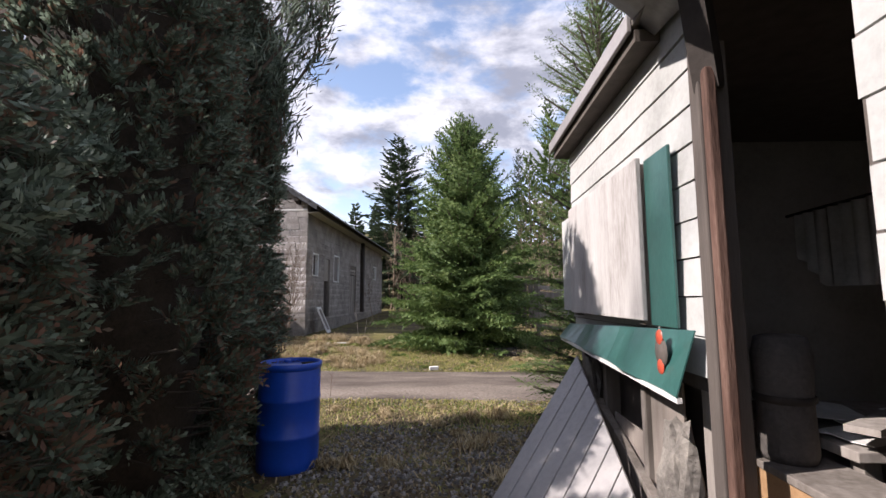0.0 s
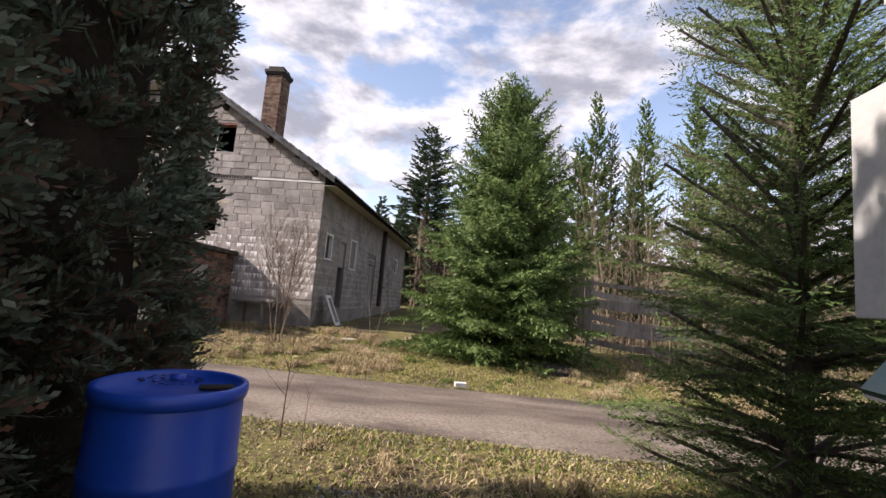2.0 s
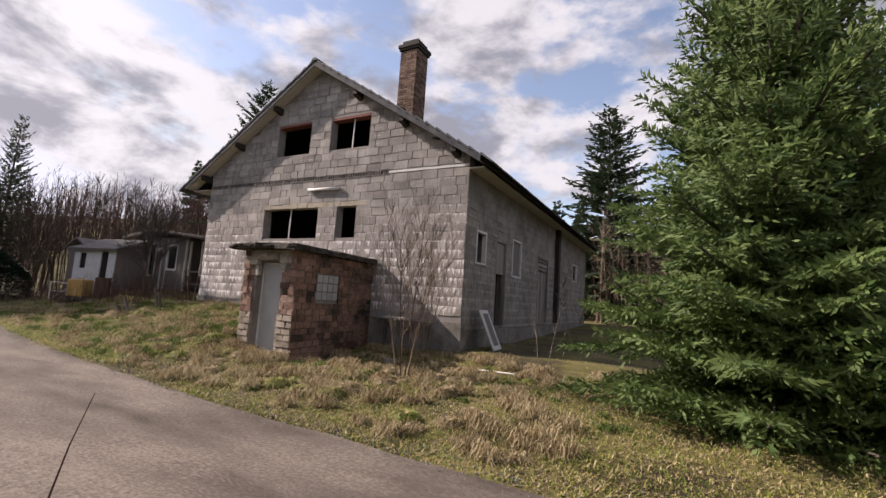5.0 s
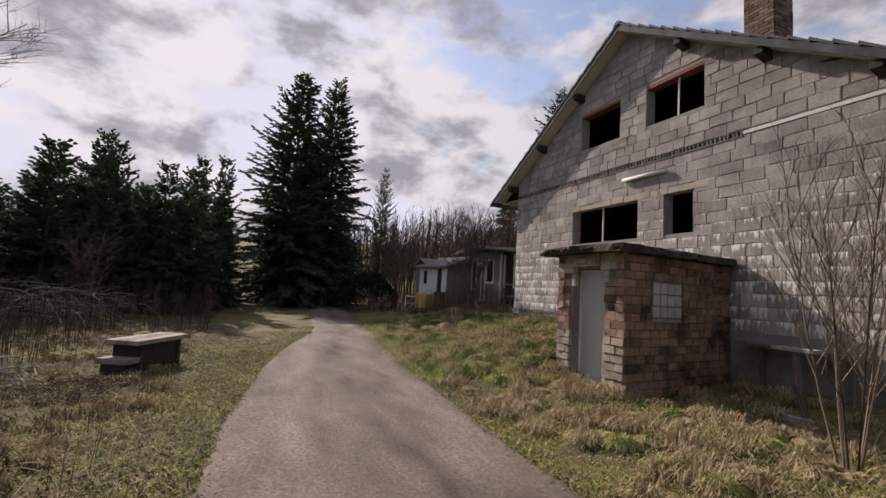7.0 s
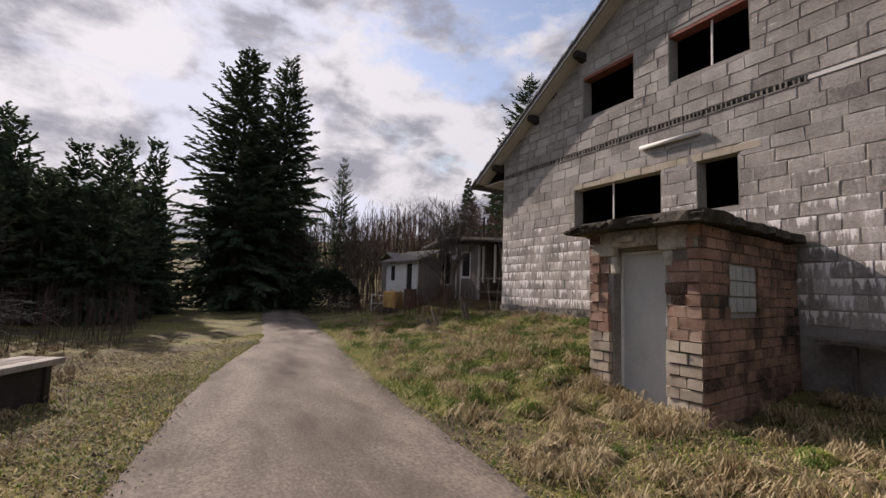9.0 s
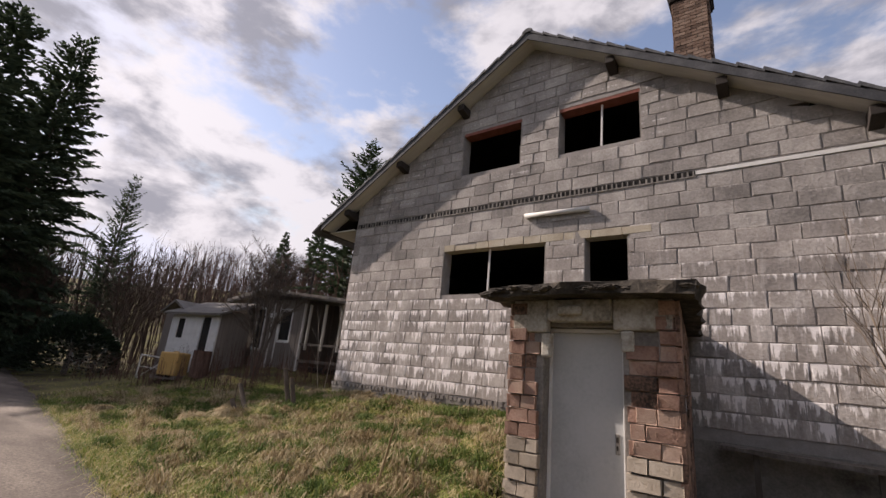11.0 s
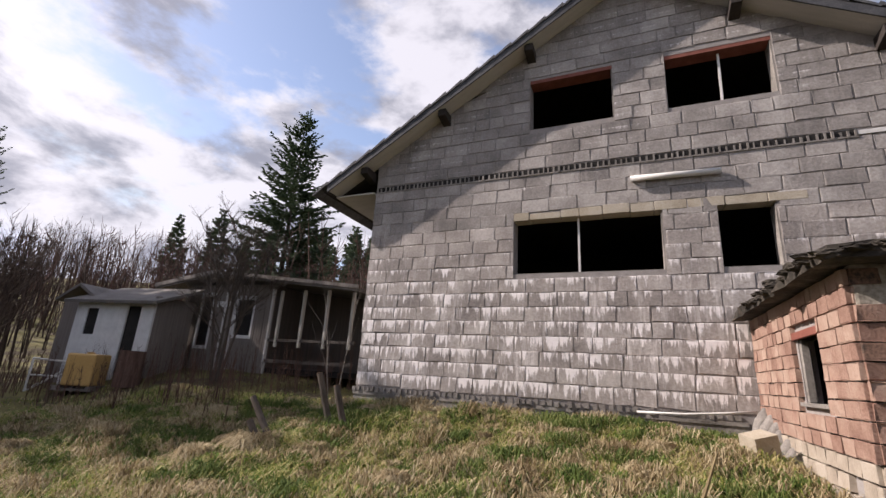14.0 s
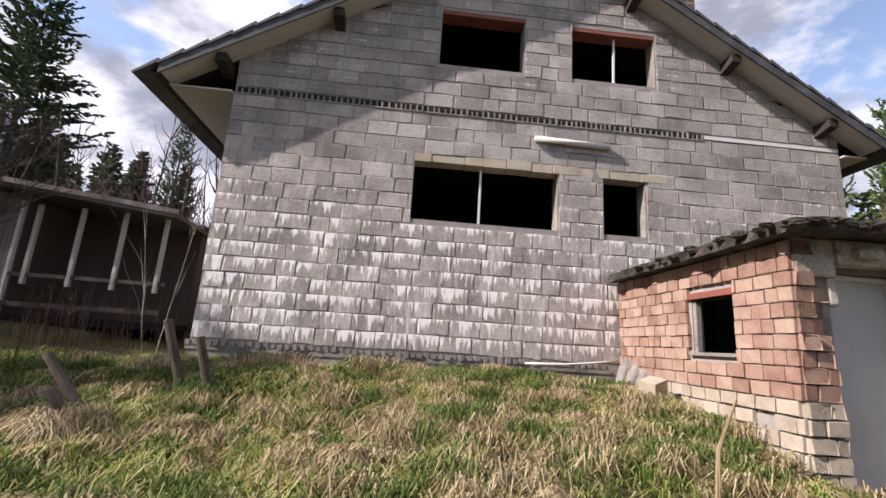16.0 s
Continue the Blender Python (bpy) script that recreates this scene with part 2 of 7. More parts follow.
M_BLOCK = streaked("concrete_block", [(0.19, 0.168, 0.156), (0.335, 0.298, 0.272), (0.51, 0.465, 0.43)], (0.86, 0.81, 0.79), (1.17, 0.25, 2.3, 4.3), 0.16)
# joined blocks are greyer, their tones also lowered for shade on the gable
M_BLOCK_JOINED = streaked("concrete_block_joined_shaded", [(0.165, 0.15, 0.14), (0.29, 0.263, 0.243), (0.45, 0.415, 0.385)], (0.86, 0.81, 0.79), (1.17, 0.25, 2.3, 4.3), 0.0, 0.2)
# side blocks carry less lime, and darker tones that paint the wall's shade
M_BLOCK_SIDE = streaked("concrete_block_shaded_side", [(0.15, 0.135, 0.125), (0.25, 0.225, 0.205), (0.36, 0.33, 0.305)], (0.52, 0.49, 0.46), (1.17, 0.25, 2.3, 4.3), 0.0, 0.15, 0.5)
M_MORTAR = mat("mortar_joint", [(0.22, 0.20, 0.188), (0.35, 0.32, 0.30)], 5, 60, 0.95, 0.6)
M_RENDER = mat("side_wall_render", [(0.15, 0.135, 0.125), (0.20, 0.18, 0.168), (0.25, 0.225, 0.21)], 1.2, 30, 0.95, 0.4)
M_CONCRETE = mat("old_concrete", [(0.10, 0.09, 0.08), (0.22, 0.20, 0.18), (0.34, 0.31, 0.28)], 2.5, 30, 0.95, 0.7)
M_CREAM = mat("cream_lintel", [(0.28, 0.235, 0.175), (0.40, 0.345, 0.265), (0.48, 0.43, 0.36)], 3, 40, 0.9, 0.5)
M_TUBE = mat("pale_metal_cover", [(0.55, 0.53, 0.50), (0.70, 0.68, 0.65)], 5, 40, 0.6, 0.1)
M_SOFFIT = mat("soffit_board", [(0.42, 0.40, 0.36), (0.55, 0.52, 0.47)], 2.0, 30, 0.8, 0.15, stretch=(1, 6, 1))
M_BEAM = mat("dark_beam", [(0.02, 0.016, 0.014), (0.05, 0.04, 0.034)], 4, 40, 0.8, 0.4)
M_TILE = mat("roof_tile", [(0.035, 0.036, 0.04), (0.075, 0.075, 0.08), (0.13, 0.13, 0.13)], 3, 40, 0.8, 0.3, island=0.3)
M_RED = mat("red_primer_steel", [(0.16, 0.05, 0.035), (0.27, 0.10, 0.075)], 6, 50, 0.8, 0.3)
# near-black tone that stands for shade in rooms, openings and recesses
M_SHADE = mat("painted_shade", [(0.012, 0.011, 0.01), (0.03, 0.027, 0.025)], 2, 20, 0.95, 0.2)
M_BRICK_RED = mat("hollow_brick", [(0.19, 0.105, 0.078), (0.30, 0.19, 0.145), (0.38, 0.275, 0.215)], 4, 50, 0.92, 0.7, per_object=0.28, coords="World")
M_BRICK_PALE = mat("sand_brick", [(0.25, 0.205, 0.16), (0.35, 0.295, 0.235), (0.43, 0.375, 0.31)], 4, 50, 0.92, 0.7, per_object=0.2, coords="World")
M_SOOT = mat("sooty_brick", [(0.03, 0.026, 0.022), (0.19, 0.115, 0.085), (0.34, 0.21, 0.155)], 1.6, 40, 0.95, 0.5, per_object=0.16, wide=0.15, coords="World")
M_CHIMNEY = mat("chimney_brick", [(0.08, 0.05, 0.036), (0.16, 0.10, 0.072), (0.23, 0.16, 0.12)], 5, 40, 0.92, 0.4, per_object=0.5, coords="World")
M_DOOR = mat("grey_door_paint", [(0.36, 0.36, 0.35), (0.45, 0.45, 0.44), (0.50, 0.49, 0.48)], 1.6, 25, 0.55, 0.08)
M_WHITE = mat("white_paint", [(0.55, 0.54, 0.52), (0.75, 0.74, 0.72)], 4, 40, 0.6, 0.15)
M_PANEL = mat("white_board", [(0.22, 0.20, 0.185), (0.38, 0.36, 0.345), (0.47, 0.45, 0.435)], 2.2, 26, 0.7, 0.1, stretch=(3, 3, 0.6))
M_SIDING = mat("white_fibre_siding", [(0.28, 0.28, 0.265), (0.38, 0.38, 0.365), (0.45, 0.45, 0.44)], 2, 30, 0.75, 0.25)
M_TEAL = mat("teal_painted_sheet", [(0.018, 0.06, 0.054), (0.028, 0.09, 0.08), (0.04, 0.12, 0.106)], 2, 30, 0.28, 0.12, spec=0.6)
M_BLUE = mat("blue_plastic", [(0.006, 0.05, 0.36), (0.01, 0.07, 0.47)], 2, 30, 0.38, 0.06, spec=0.5)
M_GREYMETAL = mat("ribbed_grey_sheet", [(0.17, 0.16, 0.155), (0.27, 0.255, 0.25), (0.33, 0.31, 0.30)], 1.5, 30, 0.45, 0.12, spec=0.5)
M_WOOD_OLD = mat("grey_weathered_wood", [(0.10, 0.085, 0.072), (0.21, 0.185, 0.165), (0.33, 0.30, 0.27)], 3, 25, 0.9, 0.6, stretch=(1, 1, 0.15), per_object=0.3)
M_WOOD_RED = mat("brown_timber", [(0.05, 0.027, 0.02), (0.11, 0.062, 0.047), (0.20, 0.13, 0.10)], 4, 40, 0.85, 0.5, stretch=(3, 3, 0.4))
M_BARK = mat("bark", [(0.045, 0.035, 0.028), (0.09, 0.072, 0.058), (0.14, 0.115, 0.095)], 6, 40, 0.95, 0.8, stretch=(1, 1, 0.3))
M_TWIG = mat("bare_twig", [(0.07, 0.05, 0.037), (0.145, 0.108, 0.08), (0.23, 0.18, 0.135)], 2, 20, 0.95, 0.0, island=0.5)
M_TWIG_RED = mat("red_brown_twig", [(0.07, 0.04, 0.03), (0.13, 0.075, 0.058)], 2, 20, 0.95, 0.0, island=0.5)
M_SPRUCE = mat("spruce_needles", [(0.05, 0.09, 0.026), (0.105, 0.165, 0.048), (0.18, 0.24, 0.08)], 1.6, 12, 0.65, 0.0, island=0.35, back=0.3, spec=0.3)
M_SPRUCE_DARK = mat("dark_spruce_needles", [(0.038, 0.058, 0.036), (0.066, 0.092, 0.055), (0.1, 0.132, 0.078)], 0.8, 6, 0.7, 0.0, island=0.35, back=0.3)
M_SPRUCE_MID = mat("grey_green_spruce_needles", [(0.035, 0.058, 0.03), (0.062, 0.092, 0.048), (0.095, 0.13, 0.07)], 0.8, 6, 0.7, 0.0, island=0.35, back=0.2)
M_THUJA = mat("thuja_scales", [(0.17, 0.095, 0.065), (0.055, 0.072, 0.05), (0.11, 0.145, 0.105), (0.24, 0.285, 0.225)], 1.3, 9, 0.65, 0.0, island=0.40, back=0.4)
M_GRASS = mat("grass_blades", [(0.08, 0.15, 0.022), (0.19, 0.24, 0.04), (0.38, 0.33, 0.12), (0.52, 0.43, 0.24)], 0.5, 3.0, 0.8, 0.0, island=0.5, coords="Object", back=0.3, wide=0.2)
M_STRAW = mat("straw", [(0.19, 0.135, 0.07), (0.345, 0.27, 0.15), (0.48, 0.40, 0.255)], 1, 4, 0.85, 0.0, island=0.5, back=0.25)
M_GREEN = mat("green_grass", [(0.055, 0.09, 0.018), (0.105, 0.15, 0.035), (0.18, 0.2, 0.06)], 1, 4, 0.8, 0.0, island=0.5, back=0.3)
M_YELLOW = mat("yellow_plastic_tank", [(0.48, 0.28, 0.09), (0.6, 0.39, 0.15)], 2, 20, 0.5, 0.05)
M_CABIN = mat("cabin_board", [(0.15, 0.126, 0.11), (0.26, 0.225, 0.198)], 2, 30, 0.9, 0.3, stretch=(6, 6, 0.3))
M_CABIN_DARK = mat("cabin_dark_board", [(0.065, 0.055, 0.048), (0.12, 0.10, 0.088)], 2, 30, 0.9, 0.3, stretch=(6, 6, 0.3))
M_CABIN_ROOF = mat("cabin_felt_roof", [(0.10, 0.09, 0.08), (0.20, 0.18, 0.165)], 1.5, 20, 0.9, 0.3)
M_INSULATION = mat("grey_insulation_wool", [(0.08, 0.07, 0.062), (0.17, 0.155, 0.138), (0.28, 0.255, 0.22)], 9, 40, 1.0, 1.0)
M_PLY = mat("plywood", [(0.26, 0.15, 0.075), (0.38, 0.24, 0.13)], 2, 20, 0.7, 0.15, stretch=(1, 8, 8))
M_REFLECT = mat("red_reflector", [(0.35, 0.05, 0.03), (0.48, 0.09, 0.05)], 8, 60, 0.3, 0.05)
M_CLOTH = mat("dark_rolled_felt", [(0.05, 0.045, 0.042), (0.12, 0.105, 0.095)], 6, 60, 1.0, 0.6)
M_PLASTER = mat("stained_plaster", [(0.16, 0.14, 0.115), (0.34, 0.31, 0.26), (0.48, 0.45, 0.40)], 3.5, 30, 0.95, 0.5, coords="World", wide=0.15)
M_LITTER = mat("dead_litter", [(0.06, 0.04, 0.026), (0.17, 0.125, 0.075), (0.38, 0.30, 0.18)], 0.8, 4, 0.95, 0.0, island=0.6, back=0.15)
M_PAPER = mat("paper", [(0.50, 0.49, 0.47), (0.72, 0.71, 0.69)], 6, 40, 0.9, 0.3, per_object=0.2)
M_MOSS = mat("moss_and_short_grass", [(0.10, 0.13, 0.02), (0.20, 0.22, 0.04), (0.34, 0.30, 0.10), (0.40, 0.33, 0.18)], 0.7, 5.0, 0.9, 0.0, island=0.4, back=0.25, wide=0.2)
M_BRUSH = mat("dark_brush_twig", [(0.035, 0.024, 0.019), (0.07, 0.048, 0.037), (0.11, 0.08, 0.062)], 2, 20, 0.95, 0.0, island=0.5)

# ---- building helpers ----
rnd = random.Random(7)


class Geo:
    """Collects vertices and faces for one mesh."""

    def __init__(self):
        self.v, self.f = [], []

    def add(self, verts, faces):
        k = len(self.v)
        self.v.extend(tuple(p) for p in verts)
        self.f.extend(tuple(i + k for i in q) for q in faces)
        return self

    def box(self, x0, x1, y0, y1, z0, z1, m=None):
        pts = [Vector((x, y, z)) for z in (z0, z1) for x, y in ((x0, y0), (x1, y0), (x1, y1), (x0, y1))]
        if m:
            pts = [m @ p for p in pts]
        return self.add(pts, [(3, 2, 1, 0), (4, 5, 6, 7), (0, 1, 5, 4), (1, 2, 6, 5), (2, 3, 7, 6), (3, 0, 4, 7)])

    def beam(self, a, b, w, h, up=(0, 0, 1)):
        a, b = Vector(a), Vector(b)
        d = (b - a).normalized()
        s = d.cross(Vector(up)).normalized() * (w / 2)
        u = s.cross(d).normalized() * (h / 2)
        pts = [p + q for p in (a, b) for q in (-s - u, s - u, s + u, -s + u)]
        return self.add(pts, [(0, 1, 2, 3), (7, 6, 5, 4), (4, 5, 1, 0), (5, 6, 2, 1), (6, 7, 3, 2), (7, 4, 0, 3)])

    def tube(self, path, radii, n=6, cap=True):
        path = [Vector(p) for p in path]
        rings = []
        for k, p in enumerate(path):
            d = (path[min(k + 1, len(path) - 1)] - path[max(k - 1, 0)]).normalized()
            s = d.orthogonal().normalized() if abs(d.z) > 0.99 else d.cross(Vector((0, 0, 1))).normalized()
            u = s.cross(d)
            r = radii[k] if isinstance(radii, (list, tuple)) else radii
            rings.append([p + (s * math.cos(a) + u * math.sin(a)) * r for a in (2 * math.pi * j / n for j in range(n))])
        faces = [(i * n + j, i * n + (j + 1) % n, (i + 1) * n + (j + 1) % n, (i + 1) * n + j) for i in range(len(path) - 1) for j in range(n)]
        if cap:
            faces += [tuple(range(n))[::-1], tuple((len(path) - 1) * n + j for j in range(n))]
        return self.add([p for r in rings for p in r], faces)

    def lathe(self, profile, n=32, at=(0, 0, 0)):
        o = Vector(at)
        pts = [o + Vector((r * math.cos(2 * math.pi * j / n), r * math.sin(2 * math.pi * j / n), z)) for r, z in profile for j in range(n)]
        faces = [(i * n + j, i * n + (j + 1) % n, (i + 1) * n + (j + 1) % n, (i + 1) * n + j) for i in range(len(profile) - 1) for j in range(n)]
        return self.add(pts, faces)

    def mesh(self, name, material, smooth=False):
        me = bpy.data.meshes.new(name)
        me.from_pydata(self.v, [], self.f)
        me.materials.append(material)
        if smooth:
            me.polygons.foreach_set("use_smooth", [True] * len(me.polygons))
        me.update()
        return me


def thing(name, label, category, at=(0, 0, 0), group="", kind="", turn=0.0):
    ob = new(name)
    ob.matrix_world = pose(*at, 0, 0, turn)
    ob.empty_display_size = 0.1
    return tagged(ob, label, category, group, kind)


def solid(name, geo, material, label="", category="", group="", kind="", smooth=False):
    return tagged(new(name, geo.mesh(name, material, smooth)), label, category, group, kind)


def part(name, geo, material, parent, label="", smooth=False, bevel=0.0):
    ob = new(name, geo.mesh(name, material, smooth) if isinstance(geo, Geo) else geo)
    ob.parent = parent
    if bevel:
        mod = ob.modifiers.new("edge", "BEVEL")
        mod.width, mod.segments, mod.limit_method = bevel, 2, "ANGLE"
    return tagged(ob, label)


def smooth01(v, lo, hi):
    k = min(1.0, max(0.0, (v - lo) / (hi - lo)))
    return k * k * (3 - 2 * k)


def road_near(x):
    k = min(0.0, max(x, -18.0) + 4)
    return 10.7 + 0.0132 * k * k + 0.13 * max(0.0, -18.0 - x)


def road_far(x):
    k = min(0.0, max(x, -18.0) + 1)
    return 13.75 + 0.006 * k * k + 0.13 * max(0.0, -18.0 - x)


def ground_z(x, y):
    """The lie of the land, in metres above the road."""
    return near_z(x, y) + 11.0 * smooth01(0.6 * y - 0.8 * x, 44.0, 105.0)


def near_z(x, y):
    nr, fr = road_near(x), road_far(x)
    n = noise.noise((x * 0.55, y * 0.55, 0.0)) * 0.6 + noise.noise((x * 1.7, y * 1.7, 5.0)) * 0.25
    if nr <= y <= fr:
        return 0.0
    if y < nr:
        d = nr - y
        z = 0.19 * smooth01(d, 0.5, 6.0) * smooth01(x, -7.0, -3.0) - 0.06 * smooth01(-x, 6.0, 9.0) * smooth01(d, 0.1, 1.0)
        return z + n * 0.09 * smooth01(d, 0.0, 0.8)
    d = y - fr
    left = smooth01(-x, 8.6, 10.2)
    bank = 0.84 * min(1.0, max(0.0, d) / 5.0) ** 1.15
    bank += 0.5 * smooth01(-x, 16.5, 21.0) * smooth01(y, 19.0, 24.0)
    flat = 0.10 * smooth01(d, 0.2, 2.5) + 0.22 * smooth01(d, 3.0, 7.0) + 0.35 * smooth01(y, 24, 40) - 0.12 * smooth01(d, 2.0, 4.0) * smooth01(-x, 6.0, 8.0)
    z = left * bank + (1 - left) * flat
    far_left = smooth01(-x, 24.0, 34.0)
    z = z * (1 - 0.7 * far_left)
    hill = 0.10 * max(0.0, y - 42)
    return z + hill + n * (0.10 + 0.22 * left * smooth01(d, 0.2, 1.6) * (1 - 0.6 * smooth01(y, 18.6, 20.0))) * smooth01(d, 0.0, 1.0)

# ---- ground and road ----
def axis(lo, hi, near_lo, near_hi, fine, coarse):
    out, p = [], lo
    while p < hi:
        out.append(p)
        gap = max(near_lo - p, p - near_hi, 0.0)
        p += fine + min(coarse, gap * 0.16)
    return out + [hi]


gx, gy = axis(-420, 420, -19, 6, 0.22, 60), axis(-420, 420, 2, 22, 0.22, 60)
g = Geo()
g.v = [(x, y, ground_z(x, y) - (0.05 if road_near(x) + 0.12 < y < road_far(x) - 0.12 and x < 12 else 0.0)) for y in gy for x in gx]
w = len(gx)
g.f = [(j * w + i, j * w + i + 1, (j + 1) * w + i + 1, (j + 1) * w + i) for j in range(len(gy) - 1) for i in range(w - 1)]
solid("ground", g, M_TURF, "rough grassy ground with moss and dry straw", "ground", kind="structure", smooth=True)

g = Geo()
xs = [-60 + 0.5 * k for k in range(0, 220)]
cross = [0.0, 0.04, 0.12, 0.3, 0.5, 0.7, 0.88, 0.96, 1.0]
for x in xs:
    a, b = road_near(x), road_far(x)
    a += noise.noise((x * 0.9, 1.0, 0)) * 0.16 + noise.noise((x * 3.1, 4.0, 0)) * 0.06
    b += noise.noise((x * 0.9, 9.0, 0)) * 0.13 + noise.noise((x * 3.1, 7.0, 0)) * 0.05
    for c in cross:
        z = 0.012 + 0.025 * (1 - (2 * c - 1) ** 2) - (0.05 if c in (0.0, 1.0) else 0.0)
        g.v.append((x, a + (b - a) * c, z + noise.noise((x * 0.6, c * 3, 2)) * 0.006))
m = len(cross)
g.f = [(i * m + j, (i + 1) * m + j, (i + 1) * m + j + 1, i * m + j + 1) for i in range(len(xs) - 1) for j in range(m - 1)]
road = solid("road", g, M_ROAD, "worn brownish tarmac lane with crumbled edges", "road", kind="structure", smooth=True)
uv = road.data.uv_layers.new(name="across")
for lp in road.data.loops:
    uv.data[lp.index].uv = (cross[lp.vertex_index % m], lp.vertex_index // m * 0.5)

# ---- the unfinished block house ----
HX0, HX1, HY0, HY1 = -16.3, -5.47, 20.16, 37.4
APEX_X, SLOPE = -11.15, 0.622


def roof_z(x):
    """The underside of the roof."""
    return 9.0 - SLOPE * abs(x - APEX_X)


WINDOWS = {"window_1": (-13.22, -10.75, 3.26, 4.31), "window_2": (-9.97, -9.2, 3.27, 4.31), "window_3": (-12.93, -11.4, 6.13, 7.24), "window_4": (-10.52, -8.93, 6.13, 7.2)}
house = thing("house", "unfinished grey concrete block house with empty windows", "house", (-10.8, 20.16, 0.0))
house_inv = house.matrix_world.inverted()


def at_home(ob):
    ob.parent, ob.matrix_parent_inverse = house, house_inv
    return ob


def house_part(name, geo, material, label="", bevel=0.0, smooth=False):
    ob = at_home(part(name, geo, material, house, label, smooth, bevel))
    return ob


def wall_cells(xs, zs, holes):
    """Boxes of a wall that has rectangular holes."""
    out = []
    for a, b in zip(xs, xs[1:]):
        for c, d in zip(zs, zs[1:]):
            cx, cz = (a + b) / 2, (c + d) / 2
            if not any(h[0] < cx < h[1] and h[2] < cz < h[3] for h in holes):
                out.append((a, b, c, min(d, 1e9)))
    return out


# facade core behind the blocks
holes = list(WINDOWS.values())
xs = sorted({HX0 + 0.01, HX1 - 0.01, APEX_X, *[v for h in holes for v in h[:2]]} | {HX0 + 0.01 + k * 0.5 for k in range(1, 22)})
zs = sorted({0.2, 5.15, *[v for h in holes for v in h[2:]]})
g = Geo()
for a, b, c, d in wall_cells(xs, zs + [7.24], holes):
    if c >= 5.15:
        za, zb = min(d, roof_z(a)), min(d, roof_z(b))
        if min(za, zb) <= c:
            za, zb = max(za, c + 0.001), max(zb, c + 0.001)
        if max(za, zb) <= c + 0.002:
            continue
    else:
        za = zb = d
    y0, y1 = HY0 - 0.001, HY0 + 0.30
    g.add([(a, y0, c), (b, y0, c), (b, y1, c), (a, y1, c), (a, y0, za), (b, y0, zb), (b, y1, zb), (a, y1, za)], [(3, 2, 1, 0), (4, 5, 6, 7), (0, 1, 5, 4), (1, 2, 6, 5), (2, 3, 7, 6), (3, 0, 4, 7)])
for a, b in zip(xs, xs[1:]):
    za, zb = roof_z(a), roof_z(b)
    if max(za, zb) > 7.25:
        za, zb = max(za, 7.241), max(zb, 7.241)
        y0, y1 = HY0 - 0.001, HY0 + 0.30
        g.add([(a, y0, 7.24), (b, y0, 7.24), (b, y1, 7.24), (a, y1, 7.24), (a, y0, za), (b, y0, zb), (b, y1, zb), (a, y1, za)], [(3, 2, 1, 0), (4, 5, 6, 7), (0, 1, 5, 4), (1, 2, 6, 5), (2, 3, 7, 6), (3, 0, 4, 7)])
facade = house_part("wall_front", g, M_MORTAR, "grey mortar bed of the block facade")

# other walls, floors
SIDE = [(20.85, 21.6, 2.64, 3.6), (22.39, 23.35, 0.85, 3.56), (23.9, 24.9, 2.5, 3.8), (27.06, 28.66, 0.85, 3.58), (33.74, 34.9, 3.0, 3.95)]
ys = sorted({HY0 + 0.30, HY1, *[v for h in SIDE for v in h[:2]]})
zs = sorted({0.0, 5.5, *[v for h in SIDE for v in h[2:]]})
g = Geo()
for a, b, c, d in wall_cells(ys, zs, SIDE):
    g.box(HX1 - 0.3, HX1 - 0.012, a, b, c, d)
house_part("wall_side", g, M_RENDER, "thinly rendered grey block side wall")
g = Geo()
g.box(HX0 + 0.012, HX0 + 0.3, HY0 + 0.30, HY1, 0.2, 5.5)
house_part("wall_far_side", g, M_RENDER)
g = Geo()
for a, b in ((HX0, APEX_X), (APEX_X, HX1)):
    za, zb = roof_z(a), roof_z(b)
    y0, y1 = HY1 - 0.3, HY1
    g.add([(a, y0, 0), (b, y0, 0), (b, y1, 0), (a, y1, 0), (a, y0, za), (b, y0, zb), (b, y1, zb), (a, y1, za)], [(3, 2, 1, 0), (4, 5, 6, 7), (0, 1, 5, 4), (1, 2, 6, 5), (2, 3, 7, 6), (3, 0, 4, 7)])
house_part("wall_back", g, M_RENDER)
# floors and partition are near-black: the gloom of the rooms is painted in
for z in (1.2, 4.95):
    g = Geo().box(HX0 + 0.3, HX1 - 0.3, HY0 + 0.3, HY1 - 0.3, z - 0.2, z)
    house_part("floor_slab", g, M_SHADE, "bare concrete floor painted near-black for room shade")
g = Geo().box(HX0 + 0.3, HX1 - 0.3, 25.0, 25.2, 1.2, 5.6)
house_part("inner_wall", g, M_SHADE, "bare partition wall painted near-black for room shade")

# ---- roof, gable details, chimney ----
RY0, RY1, RX0, RX1 = HY0 - 0.40, HY1 + 0.45, -17.3, -5.0


def slope_box(g, xa, xb, y0, y1, lo, hi):
    """A slab that follows the roof between two x, from lo to hi above its underside."""
    pts = []
    for x in (xa, xb):
        for y in (y0, y1):
            for h in (lo, hi):
                pts.append((x, y, roof_z(x) + h))
    g.add(pts, [(0, 1, 3, 2), (4, 6, 7, 5), (0, 4, 5, 1), (2, 3, 7, 6), (0, 2, 6, 4), (1, 5, 7, 3)])
    return g


